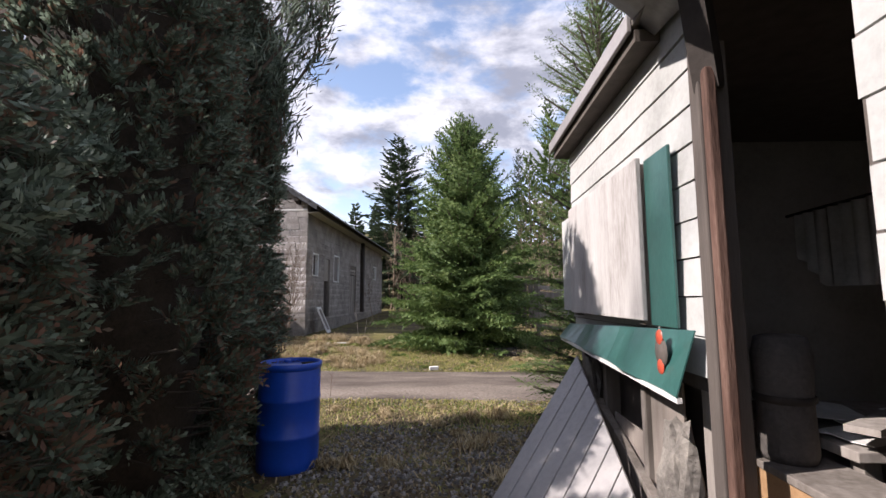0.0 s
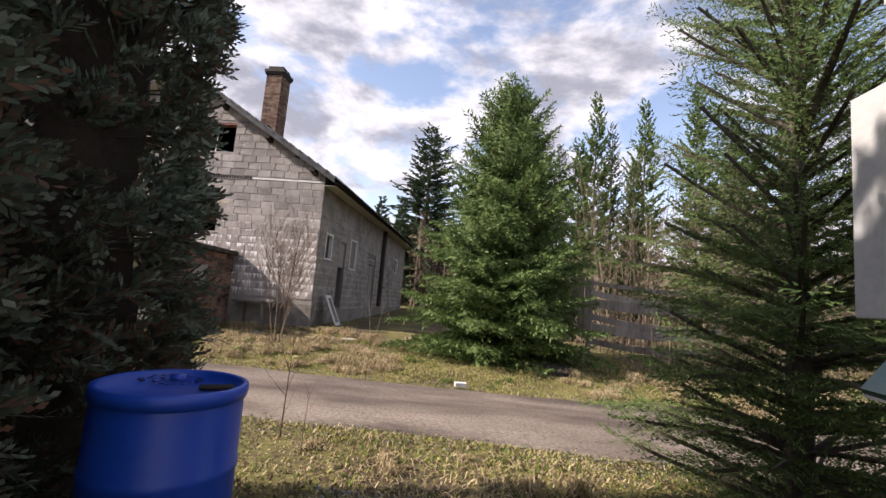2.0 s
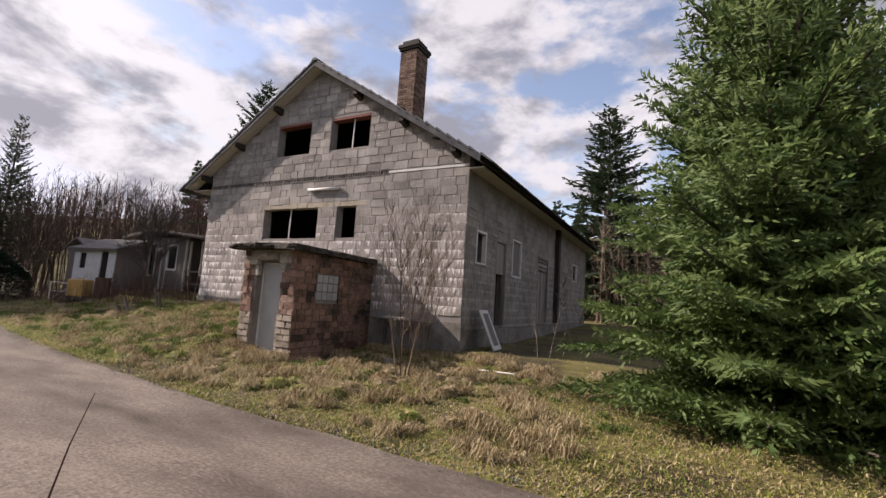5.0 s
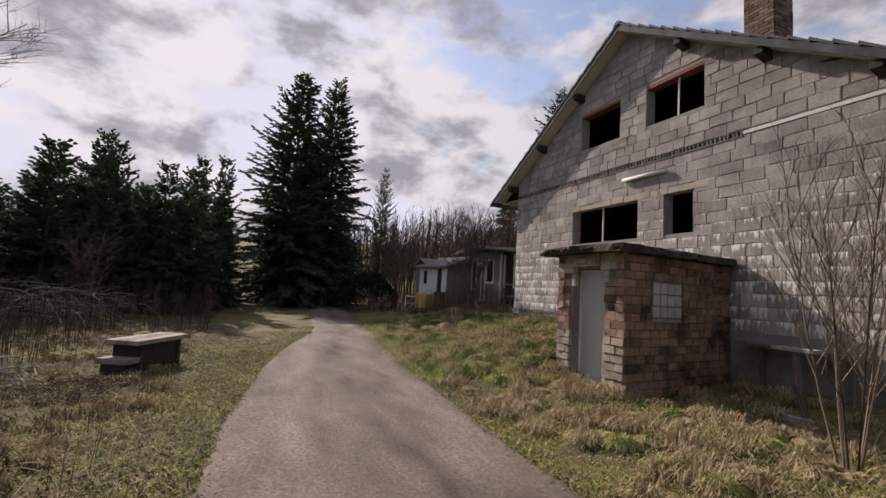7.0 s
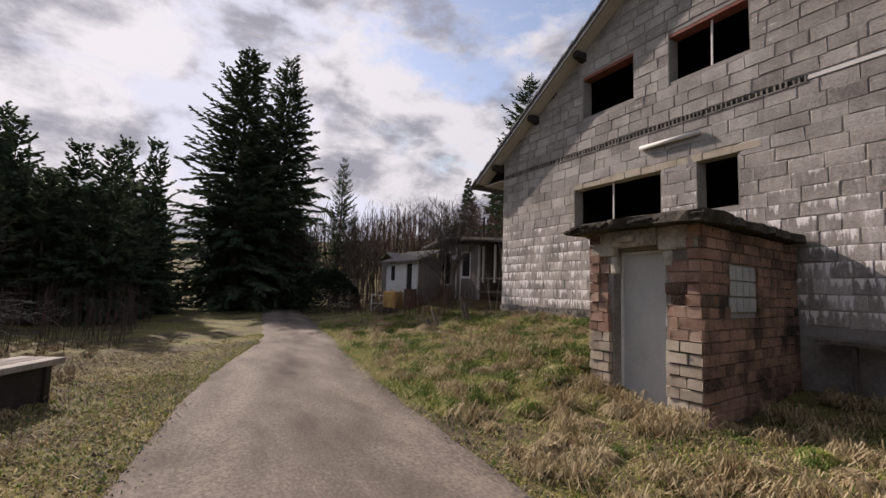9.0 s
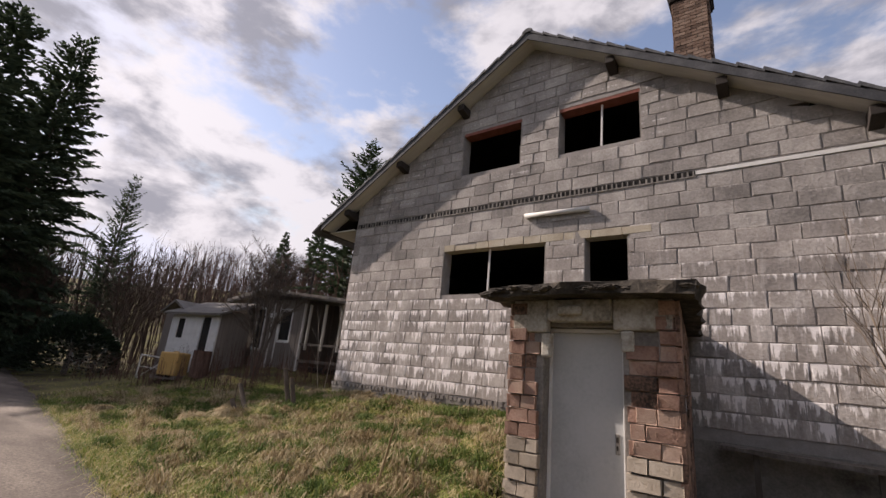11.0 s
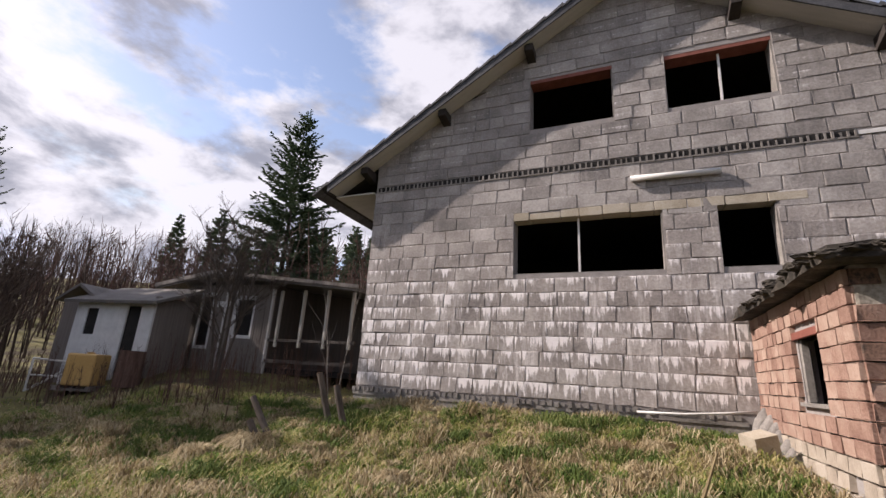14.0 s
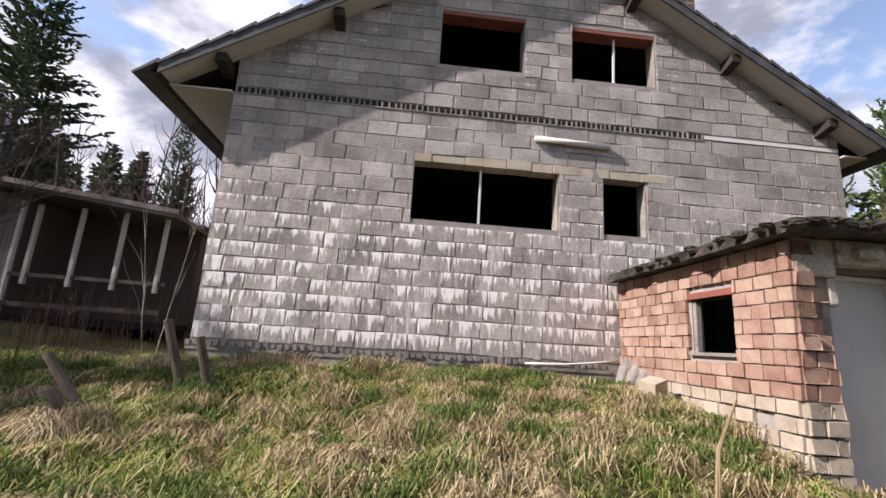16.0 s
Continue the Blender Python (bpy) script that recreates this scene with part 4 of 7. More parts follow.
# ---- trees ----
def conifer(seed, h, r, gap=0.22, per=7, twig=0.32, wide=0.05, dense=1.0, bare=0.03, power=0.85, sag=0.25, rise=0.1, sticks=True, fan=0.0):
    """Trunk with limbs, and crown, of a spruce that stands at the origin."""
    q = random.Random(seed)
    wood, leaf = Geo(), Geo()
    lean = [Vector((q.uniform(-0.04, 0.04), q.uniform(-0.04, 0.04), 0)) * h * 0.3 for _ in range(2)]
    spine = lambda z: lean[0] * (z / h) ** 2
    rt = 0.012 * h + 0.03
    wood.tube([spine(z) + Vector((0, 0, z)) for z in [h * k / 8 for k in range(9)]], [rt * (1 - 0.96 * k / 8) for k in range(9)], 8)
    z, lv, lf = h * bare, leaf.v, leaf.f
    while z < h * 0.985:
        k = z / h
        n = max(3, int(round(per * (1 - 0.45 * k))))
        a0 = q.uniform(0, 6.28)
        for j in range(n):
            a = a0 + 6.283 * j / n + q.uniform(-0.3, 0.3)
            L = (r * (1 - k) ** power + 0.12) * q.uniform(0.55, 1.18) * (1 + 0.28 * noise.noise((a * 0.9, z * 0.8, seed)))
            if k < 0.12:
                L *= 0.75 + 2.0 * k
            zz = z + q.uniform(-0.8, 0.8) * gap
            sg = sag * q.uniform(0.5, 1.5)
            out = Vector((math.cos(a), math.sin(a), 0))
            side = Vector((-out.y, out.x, 0))
            up0 = 0.75 * k + rise
            pts = []
            for s in range(6):
                t = s / 5
                pts.append(spine(zz) + Vector((0, 0, zz)) + out * (L * t) + Vector((0, 0, L * (up0 * t - sg * (1.2 - k) * t * t * 1.8 + 0.22 * t ** 3))))
            if sticks:
                wood.tube(pts[:5], [0.012 + 0.012 * L * (1 - t / 5) for t in range(5)], 3, False)
            if fan:
                # side branchlets in a flat spray, with needles along each
                step = max(0.05, fan * 1.5)
                spots = [(t0, sg_) for t0 in [0.14 + step / max(L, 0.2) * i for i in range(int(0.86 * L / step) + 1)] for sg_ in (-1, 1)] + [(0.8, 0)]
                for t0, sg_ in spots:
                    t0 = min(0.999, t0)
                    s = min(4, int(t0 * 5))
                    p = pts[s].lerp(pts[s + 1], t0 * 5 - s)
                    d0 = (pts[s + 1] - pts[s]).normalized()
                    d = (d0 * q.uniform(0.55, 0.95) + side * (sg_ * q.uniform(0.6, 1.0)) + Vector((0, 0, q.uniform(-0.25, 0.2)))).normalized()
                    bl = (0.42 * L * (1.0 - t0) + 0.10) * q.uniform(0.6, 1.2)
                    for i in range(max(3, int(bl / fan))):
                        u = (i + q.random()) / max(3, int(bl / fan))
                        o = p + d * bl * u + Vector((0, 0, -0.12 * bl * u * u))
                        w_ = d.cross(Vector((q.uniform(-1, 1), q.uniform(-1, 1), q.uniform(-1, 1)))).normalized()
                        nd = (d * 0.75 + w_ * q.uniform(0.3, 1.0)).normalized()
                        e1 = nd.cross(w_ + Vector((0.01, 0.3, 0.2))).normalized() * wide * q.uniform(0.7, 1.3)
                        ln = twig * q.uniform(0.7, 1.3)
                        b = len(lv)
                        lv.extend((o[:], (o + nd * ln * 0.4 + e1)[:], (o + nd * ln)[:], (o + nd * ln * 0.4 - e1)[:]))
                        lf.append((b, b + 1, b + 2, b + 3))
                continue
            nt = max(4, int(L / (0.045 / dense) * 0.9))
            for i in range(nt):
                t = 0.12 + 0.9 * (i + q.random()) / nt
                t = min(t, 1.0)
                s = min(4, int(t * 5))
                p = pts[s].lerp(pts[s + 1], t * 5 - s)
                d0 = (pts[s + 1] - pts[s]).normalized()
                w_ = q.choice((-1, 1)) if t < 0.97 else 0
                d = (d0 * q.uniform(0.6, 1.0) + side * (w_ * q.uniform(0.4, 0.95)) + Vector((0, 0, q.uniform(-0.45, 0.25)))).normalized()
                ln = twig * (0.45 + 0.75 * (1 - t)) * q.uniform(0.65, 1.3) * (0.45 + 0.55 * min(1.0, L / 1.2))
                e1 = d.cross(Vector((q.uniform(-0.4, 0.4), q.uniform(-0.4, 0.4), 1))).normalized() * (wide * q.uniform(0.7, 1.3))
                e2 = d.cross(e1).normalized() * wide * 0.8
                b = len(lv)
                m = p + d * ln * 0.45
                t_ = p + d * ln + Vector((0, 0, -0.10 * ln))
                lv.extend((p[:], (m + e1)[:], t_[:], (m - e1)[:], (m + e2)[:], (m - e2)[:]))
                lf.extend(((b, b + 1, b + 2, b + 3), (b, b + 4, b + 2, b + 5)))
        z += gap * (1 - 0.35 * k)
    return wood, leaf


def tree_thing(name, wood_me, leaf_me, label, at, turn=0.0, size=1.0, group="", tall=1.0):
    t = thing(name, label, "tree", at, group, turn=turn)
    t.scale = (size, size, size * tall)
    part("trunk", wood_me, None, t)
    part("crown", leaf_me, None, t)
    return t


def conifer_meshes(nm, needles, *a, **k):
    wood, leaf = conifer(*a, **k)
    return wood.mesh(nm + "_trunk", M_BARK), leaf.mesh(nm + "_crown", needles)


big = conifer_meshes("spruce", M_SPRUCE, 11, 7.5, 2.7, 0.155, 11, 0.125, 0.019, 1.0, 0.0, 0.72, 0.20, 0.18, True, 0.042)
tree_thing("spruce", *big, "dense bright green spruce beside the lane", (0.72, 17.5, ground_z(0.72, 17.5) - 0.05), 20)
near = conifer_meshes("young_spruce", M_SPRUCE, 12, 6.4, 1.5, 0.16, 9, 0.042, 0.0048, 1.0, 0.02, 0.6, 0.22, 0.28, True, 0.017)
tree_thing("spruce", *near, "young open spruce at the shed corner", (2.6, 9.35, ground_z(2.6, 9.35) - 0.05), 70)
far_a = conifer_meshes("far_spruce", M_SPRUCE_DARK, 13, 10.0, 2.4, 0.24, 11, 0.40, 0.044, 1.25, 0.06, 0.8, 0.30, 0.08, False)
far_b = conifer_meshes("far_spruce", M_SPRUCE_DARK, 14, 10.0, 2.1, 0.24, 11, 0.40, 0.044, 1.25, 0.04, 0.7, 0.36, 0.05, False)
far_c = conifer_meshes("far_spruce", M_SPRUCE_DARK, 15, 10.0, 1.8, 0.30, 9, 0.34, 0.036, 1.2, 0.10, 0.75, 0.22, 0.20, False)
lit_a = conifer_meshes("green_far_spruce", M_SPRUCE, 16, 10.0, 2.1, 0.36, 8, 0.45, 0.06, 1.0, 0.04, 0.75, 0.20, 0.20, False)
# the close wood of young spruces west of the clearing
wood_ms = conifer_meshes("wood_edge_spruce", M_SPRUCE_DARK, 18, 10.0, 2.5, 0.46, 8, 0.66, 0.10, 0.6, 0.01, 0.65, 0.30, 0.12, False)
# (mesh set, x, y, height, width factor, label)
mid_a = conifer_meshes("mid_spruce", M_SPRUCE_MID, 19, 10.0, 2.6, 0.28, 11, 0.40, 0.042, 1.2, 0.05, 0.78, 0.30, 0.08, False)
DARK, GREEN = "tall dark spruce against the sky", "slender green spruce in the thicket"
FOREST = [
    (far_a, -35.7, 13.7, 17.2, 1.2, DARK), (far_b, -37.0, 16.5, 17.6, 1.05, DARK), (far_c, -40.0, 21.6, 12.0, 0.9, DARK), (far_b, -38.5, 15.0, 13.0, 1.3, DARK), (far_a, -39.5, 9.0, 8.0, 1.1, DARK),
    (mid_a, -33.6, 35.6, 19.5, 0.95, DARK), (far_c, -24.5, 34.0, 10.5, 0.8, DARK), (mid_a, -5.2, 45.5, 16.6, 1.3, DARK),
    (wood_ms, -29.9, 4.0, 8.9, 0.8, DARK), (wood_ms, -29.0, 4.9, 8.2, 0.8, DARK), (wood_ms, -30.9, 8.3, 8.5, 0.7, DARK), (wood_ms, -31.0, 9.5, 8.7, 0.7, DARK), (wood_ms, -29.2, 2.3, 7.6, 0.9, DARK), (wood_ms, -27.6, 7.2, 7.2, 0.9, DARK), (wood_ms, -25.9, 8.6, 6.8, 1.0, DARK), (wood_ms, -26.4, 6.6, 5.8, 1.1, DARK), (wood_ms, -24.7, 3.8, 6.9, 1.15, DARK), (wood_ms, -25.5, 5.2, 5.6, 1.2, DARK), (wood_ms, -24.0, 2.0, 5.0, 1.3, DARK),
    (wood_ms, -23.0, -0.6, 6.2, 1.2, DARK), (wood_ms, -21.6, -2.2, 7.0, 1.2, DARK), (wood_ms, -18.4, -4.6, 13.5, 1.1, DARK), (wood_ms, -15.5, -6.2, 12.5, 1.1, DARK), (wood_ms, -29.5, 6.0, 6.3, 1.2, DARK), (wood_ms, -29.0, 2.0, 6.5, 1.2, DARK), (wood_ms, -27.5, -2.0, 7.5, 1.2, DARK), (wood_ms, -31.5, 9.6, 6.0, 1.2, DARK),
    (wood_ms, -12.0, -8.5, 12.0, 1.1, DARK), (wood_ms, -33.5, 4.0, 6.5, 1.2, DARK), (wood_ms, -34.0, 8.0, 6.5, 1.2, DARK),
    (lit_a, 7.6, 36.6, 16.4, 0.62, GREEN), (lit_a, 10.6, 35.6, 15.6, 0.62, GREEN), (far_c, 9.2, 38.0, 15.0, 0.7, GREEN), (lit_a, 13.4, 34.4, 16.2, 0.65, GREEN), (far_c, 15.4, 34.0, 14.0, 0.7, GREEN), (lit_a, 17.4, 31.9, 14.8, 0.65, GREEN), (lit_a, 20.5, 30.5, 12.5, 0.7, GREEN), (far_c, 5.6, 39.0, 13.5, 0.7, GREEN), (lit_a, 23.5, 28.0, 12.0, 0.7, GREEN), (lit_a, 4.0, 24.5, 8.6, 0.75, GREEN), (lit_a, 6.6, 25.5, 8.2, 0.7, GREEN),
]
for ms, x, y, h, fat, label in FOREST:
    tree_thing("spruce", *ms, label, (x, y, ground_z(x, y) - 0.1), rnd.uniform(0, 360), h / 10.0 * fat, "wood round the lane", 1 / fat)


def thuja(seed, h, r, n):
    """Column of upright scaly sprays on a ragged body."""
    q = random.Random(seed)
    wood, leaf = Geo(), Geo()
    wood.tube([(0, 0, h * k / 6) for k in range(7)], [0.10 * (1 - 0.8 * k / 6) for k in range(7)], 8)

    def body(a, z):
        k = z / h
        base = r * (0.72 + 0.42 * math.sin(min(1.0, k * 1.5 + 0.25) * math.pi * 0.75)) * (1 - max(0, k - 0.55) ** 2 * 2.2)
        return base * (1 + 0.20 * noise.noise((math.cos(a) * 1.6 + seed, math.sin(a) * 1.6, z * 1.5)) + 0.12 * noise.noise((math.cos(a) * 5, math.sin(a) * 5 + seed, z * 4.0)))
    lv, lf = leaf.v, leaf.f
    for k in range(n):
        if k % 8 == 0:
            # a new clump of sprays that stands out from the body
            z, a = h * q.random() ** 0.9, q.uniform(-2.2, 2.2) if q.random() < 0.88 else q.uniform(0, 6.283)
            rr = body(a, z) * (1 - 0.22 * q.random() ** 1.5)
            out = Vector((math.cos(a), math.sin(a), 0))
            hub, axis_ = out * rr + Vector((0, 0, z)), (out * q.uniform(0.5, 1.0) + Vector((q.uniform(-0.35, 0.35), q.uniform(-0.35, 0.35), q.uniform(0.1, 0.9)))).normalized()
            far_out = q.uniform(0.10, 0.2)
        d = (axis_ + Vector((q.gauss(0, 1), q.gauss(0, 1), q.gauss(0, 1))) * 0.38).normalized()
        p = hub + d * far_out * q.uniform(0.0, 0.5)
        s = d.cross(Vector((q.uniform(-1, 1), q.uniform(-1, 1), q.uniform(-1, 1)))).normalized()
        up_ = s.cross(d)
        ln = q.uniform(0.09, 0.19)
        for f in range(11):
            # scaly leaflets on both sides of a drooping flat spray
            u = (f // 2) / 5.0
            w_ = (-1 if f % 2 else 1) * (0.75 if f < 10 else 0.0)
            o = p + d * ln * u - Vector((0, 0, 0.25 * ln * u * u))
            dd = (d + s * w_ + up_ * q.uniform(-0.15, 0.15)).normalized()
            e = (s * 0.6 - d * w_ * 0.5 + up_ * 0.35).normalized() * 0.0115
            t = o + dd * ln * (0.48 - 0.22 * u)
            b = len(lv)
            m = o.lerp(t, 0.55)
            lv.extend((o[:], (m + e)[:], t[:], (m - e)[:]))
            lf.append((b, b + 1, b + 2, b + 3))
        if q.random() < 0.1:
            wood.tube([Vector((0, 0, z * 0.93)) + out * 0.06, out * rr * 0.6 + Vector((0, 0, z * 0.98)), p], [0.014, 0.009, 0.004], 3, False)
    if seed == 31:
        # feathery limbs that lean out of the crown
        for base, tip in (((0.5, 0.1, 3.3), (1.5, 0.0, 5.5)), ((0.5, 0.2, 3.8), (1.35, 0.0, 6.0)), ((0.4, -0.3, 3.6), (1.3, -0.4, 5.2)), ((0.5, 0.0, 2.6), (1.0, -0.2, 4.2)), ((0.3, 0.2, 4.4), (0.9, 0.4, 6.2))):
            a, b = Vector(base), Vector(tip)
            mid = a.lerp(b, 0.55) + Vector((0.22, 0.05, -0.05))
            wood.tube([a, mid, b], [0.03, 0.018, 0.004], 4, False)
            for _ in range(850):
                t = q.random() ** 0.8
                p = (a.lerp(mid, t * 2) if t < 0.5 else mid.lerp(b, t * 2 - 1)) + Vector((q.gauss(0, 1), q.gauss(0, 1), q.gauss(0, 1))) * 0.15 * (1.1 - t)
                d = ((b - a).normalized() * 0.7 + Vector((q.uniform(-0.6, 0.6), q.uniform(-0.6, 0.6), q.uniform(-0.5, 0.4)))).normalized()
                s = d.cross(Vector((q.uniform(-1, 1), q.uniform(-1, 1), q.uniform(-1, 1)))).normalized() * 0.010
                ln = q.uniform(0.08, 0.2)
                k = len(lv)
                lv.extend((p[:], (p + d * ln * 0.5 + s)[:], (p + d * ln)[:], (p + d * ln * 0.5 - s)[:]))
                lf.append((k, k + 1, k + 2, k + 3))
    # added inner body that blocks light behind the sprays
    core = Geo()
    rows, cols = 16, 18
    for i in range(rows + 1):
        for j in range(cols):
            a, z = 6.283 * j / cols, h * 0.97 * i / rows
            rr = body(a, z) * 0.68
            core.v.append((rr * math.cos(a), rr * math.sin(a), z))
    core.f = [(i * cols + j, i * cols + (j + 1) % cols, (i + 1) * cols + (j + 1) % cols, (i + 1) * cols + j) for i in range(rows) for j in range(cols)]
    return wood, leaf, core


# dark brown of the added core paints shade into the crown gaps
M_INNER = mat("thuja_core_shade", [(0.014, 0.011, 0.008), (0.045, 0.034, 0.025)], 5, 40, 1.0, 0.8)
HEDGE = [(31, -2.48, 7.75, 5.6, 0.78, 8200), (32, -2.15, 6.2, 4.5, 0.84, 6600), (33, -2.15, 4.5, 2.75, 0.87, 5200), (34, -2.5, 2.8, 2.5, 0.87, 4200), (35, -4.0, 7.0, 4.2, 1.1, 1300)]
for sd, x, y, h, r, n in HEDGE:
    wood, leaf, core = thuja(sd, h, r, n)
    t = thing("thuja", "dense dark green thuja with brown patches", "tree", (x, y, ground_z(x, y) - 0.05), "thuja hedge")
    part("trunk", wood, M_BARK, t)
    part("crown", leaf, M_THUJA, t)
    part("inner_growth", core, M_INNER, t, "dark brown core added to shade the gaps between sprays", True)

q = random.Random(41)
for k in range(38):
    if k < 20:
        x = q.uniform(-40, -23)
        y = q.uniform(-3, 9.5) - 0.35 * max(0, x + 28)
        h = q.uniform(4.6, 7.2)
    elif k < 33:
        x, y, h = q.uniform(-30, -17), q.uniform(-13, -3), q.uniform(6, 10)
    else:
        x, y, h = q.uniform(-43, -38), q.uniform(10, 20), q.uniform(5, 8)
    tree_thing("spruce", *wood_ms, "young dark spruce in the close wood edge", (x, y, ground_z(x, y) - 0.1), q.uniform(0, 360), h / 10 * 1.25, "wood round the lane", 0.8)


# ---- bare trees, brush and thickets ----
def bare_tree(seed, h, spread, stems=1, twigs=5, levels=3, thin=0.012):
    """Leafless tree: stems that fork into limbs and fine twigs."""
    q = random.Random(seed)
    g, fine = Geo(), Geo()

    def limb(p, d, ln, rad, lev):
        pts, dd = [p], d
        n = 4 if lev == levels else 3
        for _ in range(n):
            dd = (dd + Vector((q.uniform(-1, 1), q.uniform(-1, 1), q.uniform(-0.3, 0.5))) * (0.05 if lev == levels else 0.18)).normalized()
            pts.append(pts[-1] + dd * (ln / n))
        (g if lev == levels else fine).tube(pts, [rad * (1 - 0.75 * k / n) for k in range(n + 1)], 5 if lev == levels else 3, False)
        if lev == 0:
            return
        for k in range(twigs + (3 if lev == levels else 0)):
            t = q.uniform(0.25, 1.0)
            s = min(n - 1, int(t * n))
            base = pts[s].lerp(pts[s + 1], t * n - s)
            a = q.uniform(0, 6.283)
            nd = (dd * 0.9 + Vector((math.cos(a), math.sin(a), q.uniform(-0.1, 0.6))) * spread).normalized()
            limb(base, nd, ln * q.uniform(0.30, 0.55) * (1.15 - 0.5 * t), rad * 0.42, lev - 1)
    for k in range(stems):
        a = 6.283 * k / stems + q.uniform(0, 1)
        d = Vector((math.cos(a) * 0.16, math.sin(a) * 0.16, 1)) if stems > 1 else Vector((0.03, 0.02, 1))
        limb(Vector((math.cos(a), math.sin(a), 0)) * (0.08 if stems > 1 else 0), d.normalized(), h * q.uniform(0.8, 1.0), thin * h * (0.6 if stems > 1 else 1.0), levels)
    return g, fine


def bare_thing(name, label, x, y, geo, material):
    t = thing(name, label, "bush" if name == "bush" else "tree", (x, y, ground_z(x, y) - 0.05))
    if name in ("bush", "sapling", "fruit_tree"):
        tagged(part("stem_growth", geo[0], material, t), kind="stuff")
    else:
        part("trunk", geo[0], material, t)
    tagged(part("twig_growth", geo[1], material, t), kind="stuff")
    return t


M_BIRCH = mat("pale_birch_bark", [(0.12, 0.10, 0.09), (0.28, 0.25, 0.22), (0.38, 0.35, 0.31)], 5, 30, 0.9, 0.3)
bare_thing("birch", "tall bare birch with fine hanging twigs", -16.8, 1.6, bare_tree(51, 12.5, 0.85, 2, 10, 3, 0.011), M_BARK)
bare_thing("sapling", "thin bare multi-stemmed sapling in dry grass", -4.97, 16.74, bare_tree(52, 3.2, 0.45, 6, 10, 2, 0.0075), M_TWIG)
bare_thing("sapling", "thin bare sapling close to the block wall", -6.0, 19.2, bare_tree(53, 3.3, 0.4, 4, 10, 2, 0.007), M_TWIG)
bare_thing("sapling", "small reddish sapling in the road verge", -1.85, 10.2, bare_tree(54, 1.35, 0.7, 1, 3, 1, 0.007), M_TWIG_RED)
bare_thing("sapling", "small reddish sapling in the road verge", -1.5, 9.9, bare_tree(55, 0.7, 0.6, 1, 2, 1, 0.007), M_TWIG_RED)
bare_thing("fruit_tree", "bare spreading fruit tree before the cabin", -20.6, 20.6, bare_tree(56, 3.6, 0.9, 4, 11, 3, 0.018), M_BARK)
bare_thing("sapling", "thin bare whip on the bank", -16.9, 20.3, bare_tree(57, 2.6, 0.35, 2, 4, 1, 0.006), M_BIRCH)
bare_thing("sapling", "thin bare whip on the lawn", -3.1, 19.4, bare_tree(58, 1.6, 0.5, 2, 3, 1, 0.007), M_BIRCH)
bare_thing("sapling", "crooked bare shrub by the side wall", -3.9, 26.5, bare_tree(59, 3.0, 0.8, 2, 5, 2, 0.012), M_TWIG)
bare_thing("bush", "reddish brown leafless bush at the wood edge", -15.6, 1.4, bare_tree(60, 4.2, 0.9, 12, 12, 2, 0.008), M_TWIG_RED)
bare_thing("bush", "reddish brown leafless bush at the wood edge", -17.6, 3.4, bare_tree(61, 3.6, 0.9, 11, 12, 2, 0.008), M_TWIG_RED)
bare_thing("bush", "grey leafless bush at the wood edge", -21.2, 6.2, bare_tree(62, 3.2, 0.9, 8, 7, 2, 0.006), M_TWIG)
bare_thing("bush", "large brown leafless bush beyond the lane", -34.5, 21.5, bare_tree(63, 5.6, 0.9, 12, 12, 2, 0.009), M_BRUSH)
bare_thing("bush", "large brown leafless bush beyond the lane", -36.0, 17.8, bare_tree(64, 5.0, 0.9, 12, 12, 2, 0.009), M_BRUSH)


def thicket(name, label, n, area, lo, hi, seed, material, twigs=5, rad=0.012):
    """Many bare stems with side twigs, too many to count."""
    q = random.Random(seed)
    g = Geo()
    for _ in range(n):
        x, y = q.uniform(*area[:2]), q.uniform(*area[2:])
        h = q.uniform(lo, hi)
        d = Vector((q.uniform(-0.14, 0.14), q.uniform(-0.14, 0.14), 1))
        p = Vector((x, y, ground_z(x, y) - 0.05))
        pts = [p]
        for k in range(4):
            d = (d + Vector((q.uniform(-1, 1), q.uniform(-1, 1), 0)) * 0.06).normalized()
            pts.append(pts[-1] + d * h / 4)
        r = rad * (0.5 + h * 0.16) * q.uniform(0.6, 1.4)
        g.tube(pts, [r, r * 0.8, r * 0.6, r * 0.42, r * 0.15], 3, False)
        for _ in range(int(twigs * q.uniform(0.5, 1.5))):
            t = q.uniform(0.25, 0.98)
            s = min(3, int(t * 4))
            b = pts[s].lerp(pts[s + 1], t * 4 - s)
            a = q.uniform(0, 6.283)
            e = b + Vector((math.cos(a) * 0.45, math.sin(a) * 0.45, q.uniform(0.35, 1.0))) * h * q.uniform(0.08, 0.2)
            m = b.lerp(e, 0.5) + Vector((math.cos(a), math.sin(a), -0.3)) * 0.05 * h * 0.2
            g.tube([b, m, e], [r * 0.4, r * 0.3, r * 0.12], 3, False)
    return solid(name, g, material, label, "brush", kind="stuff")


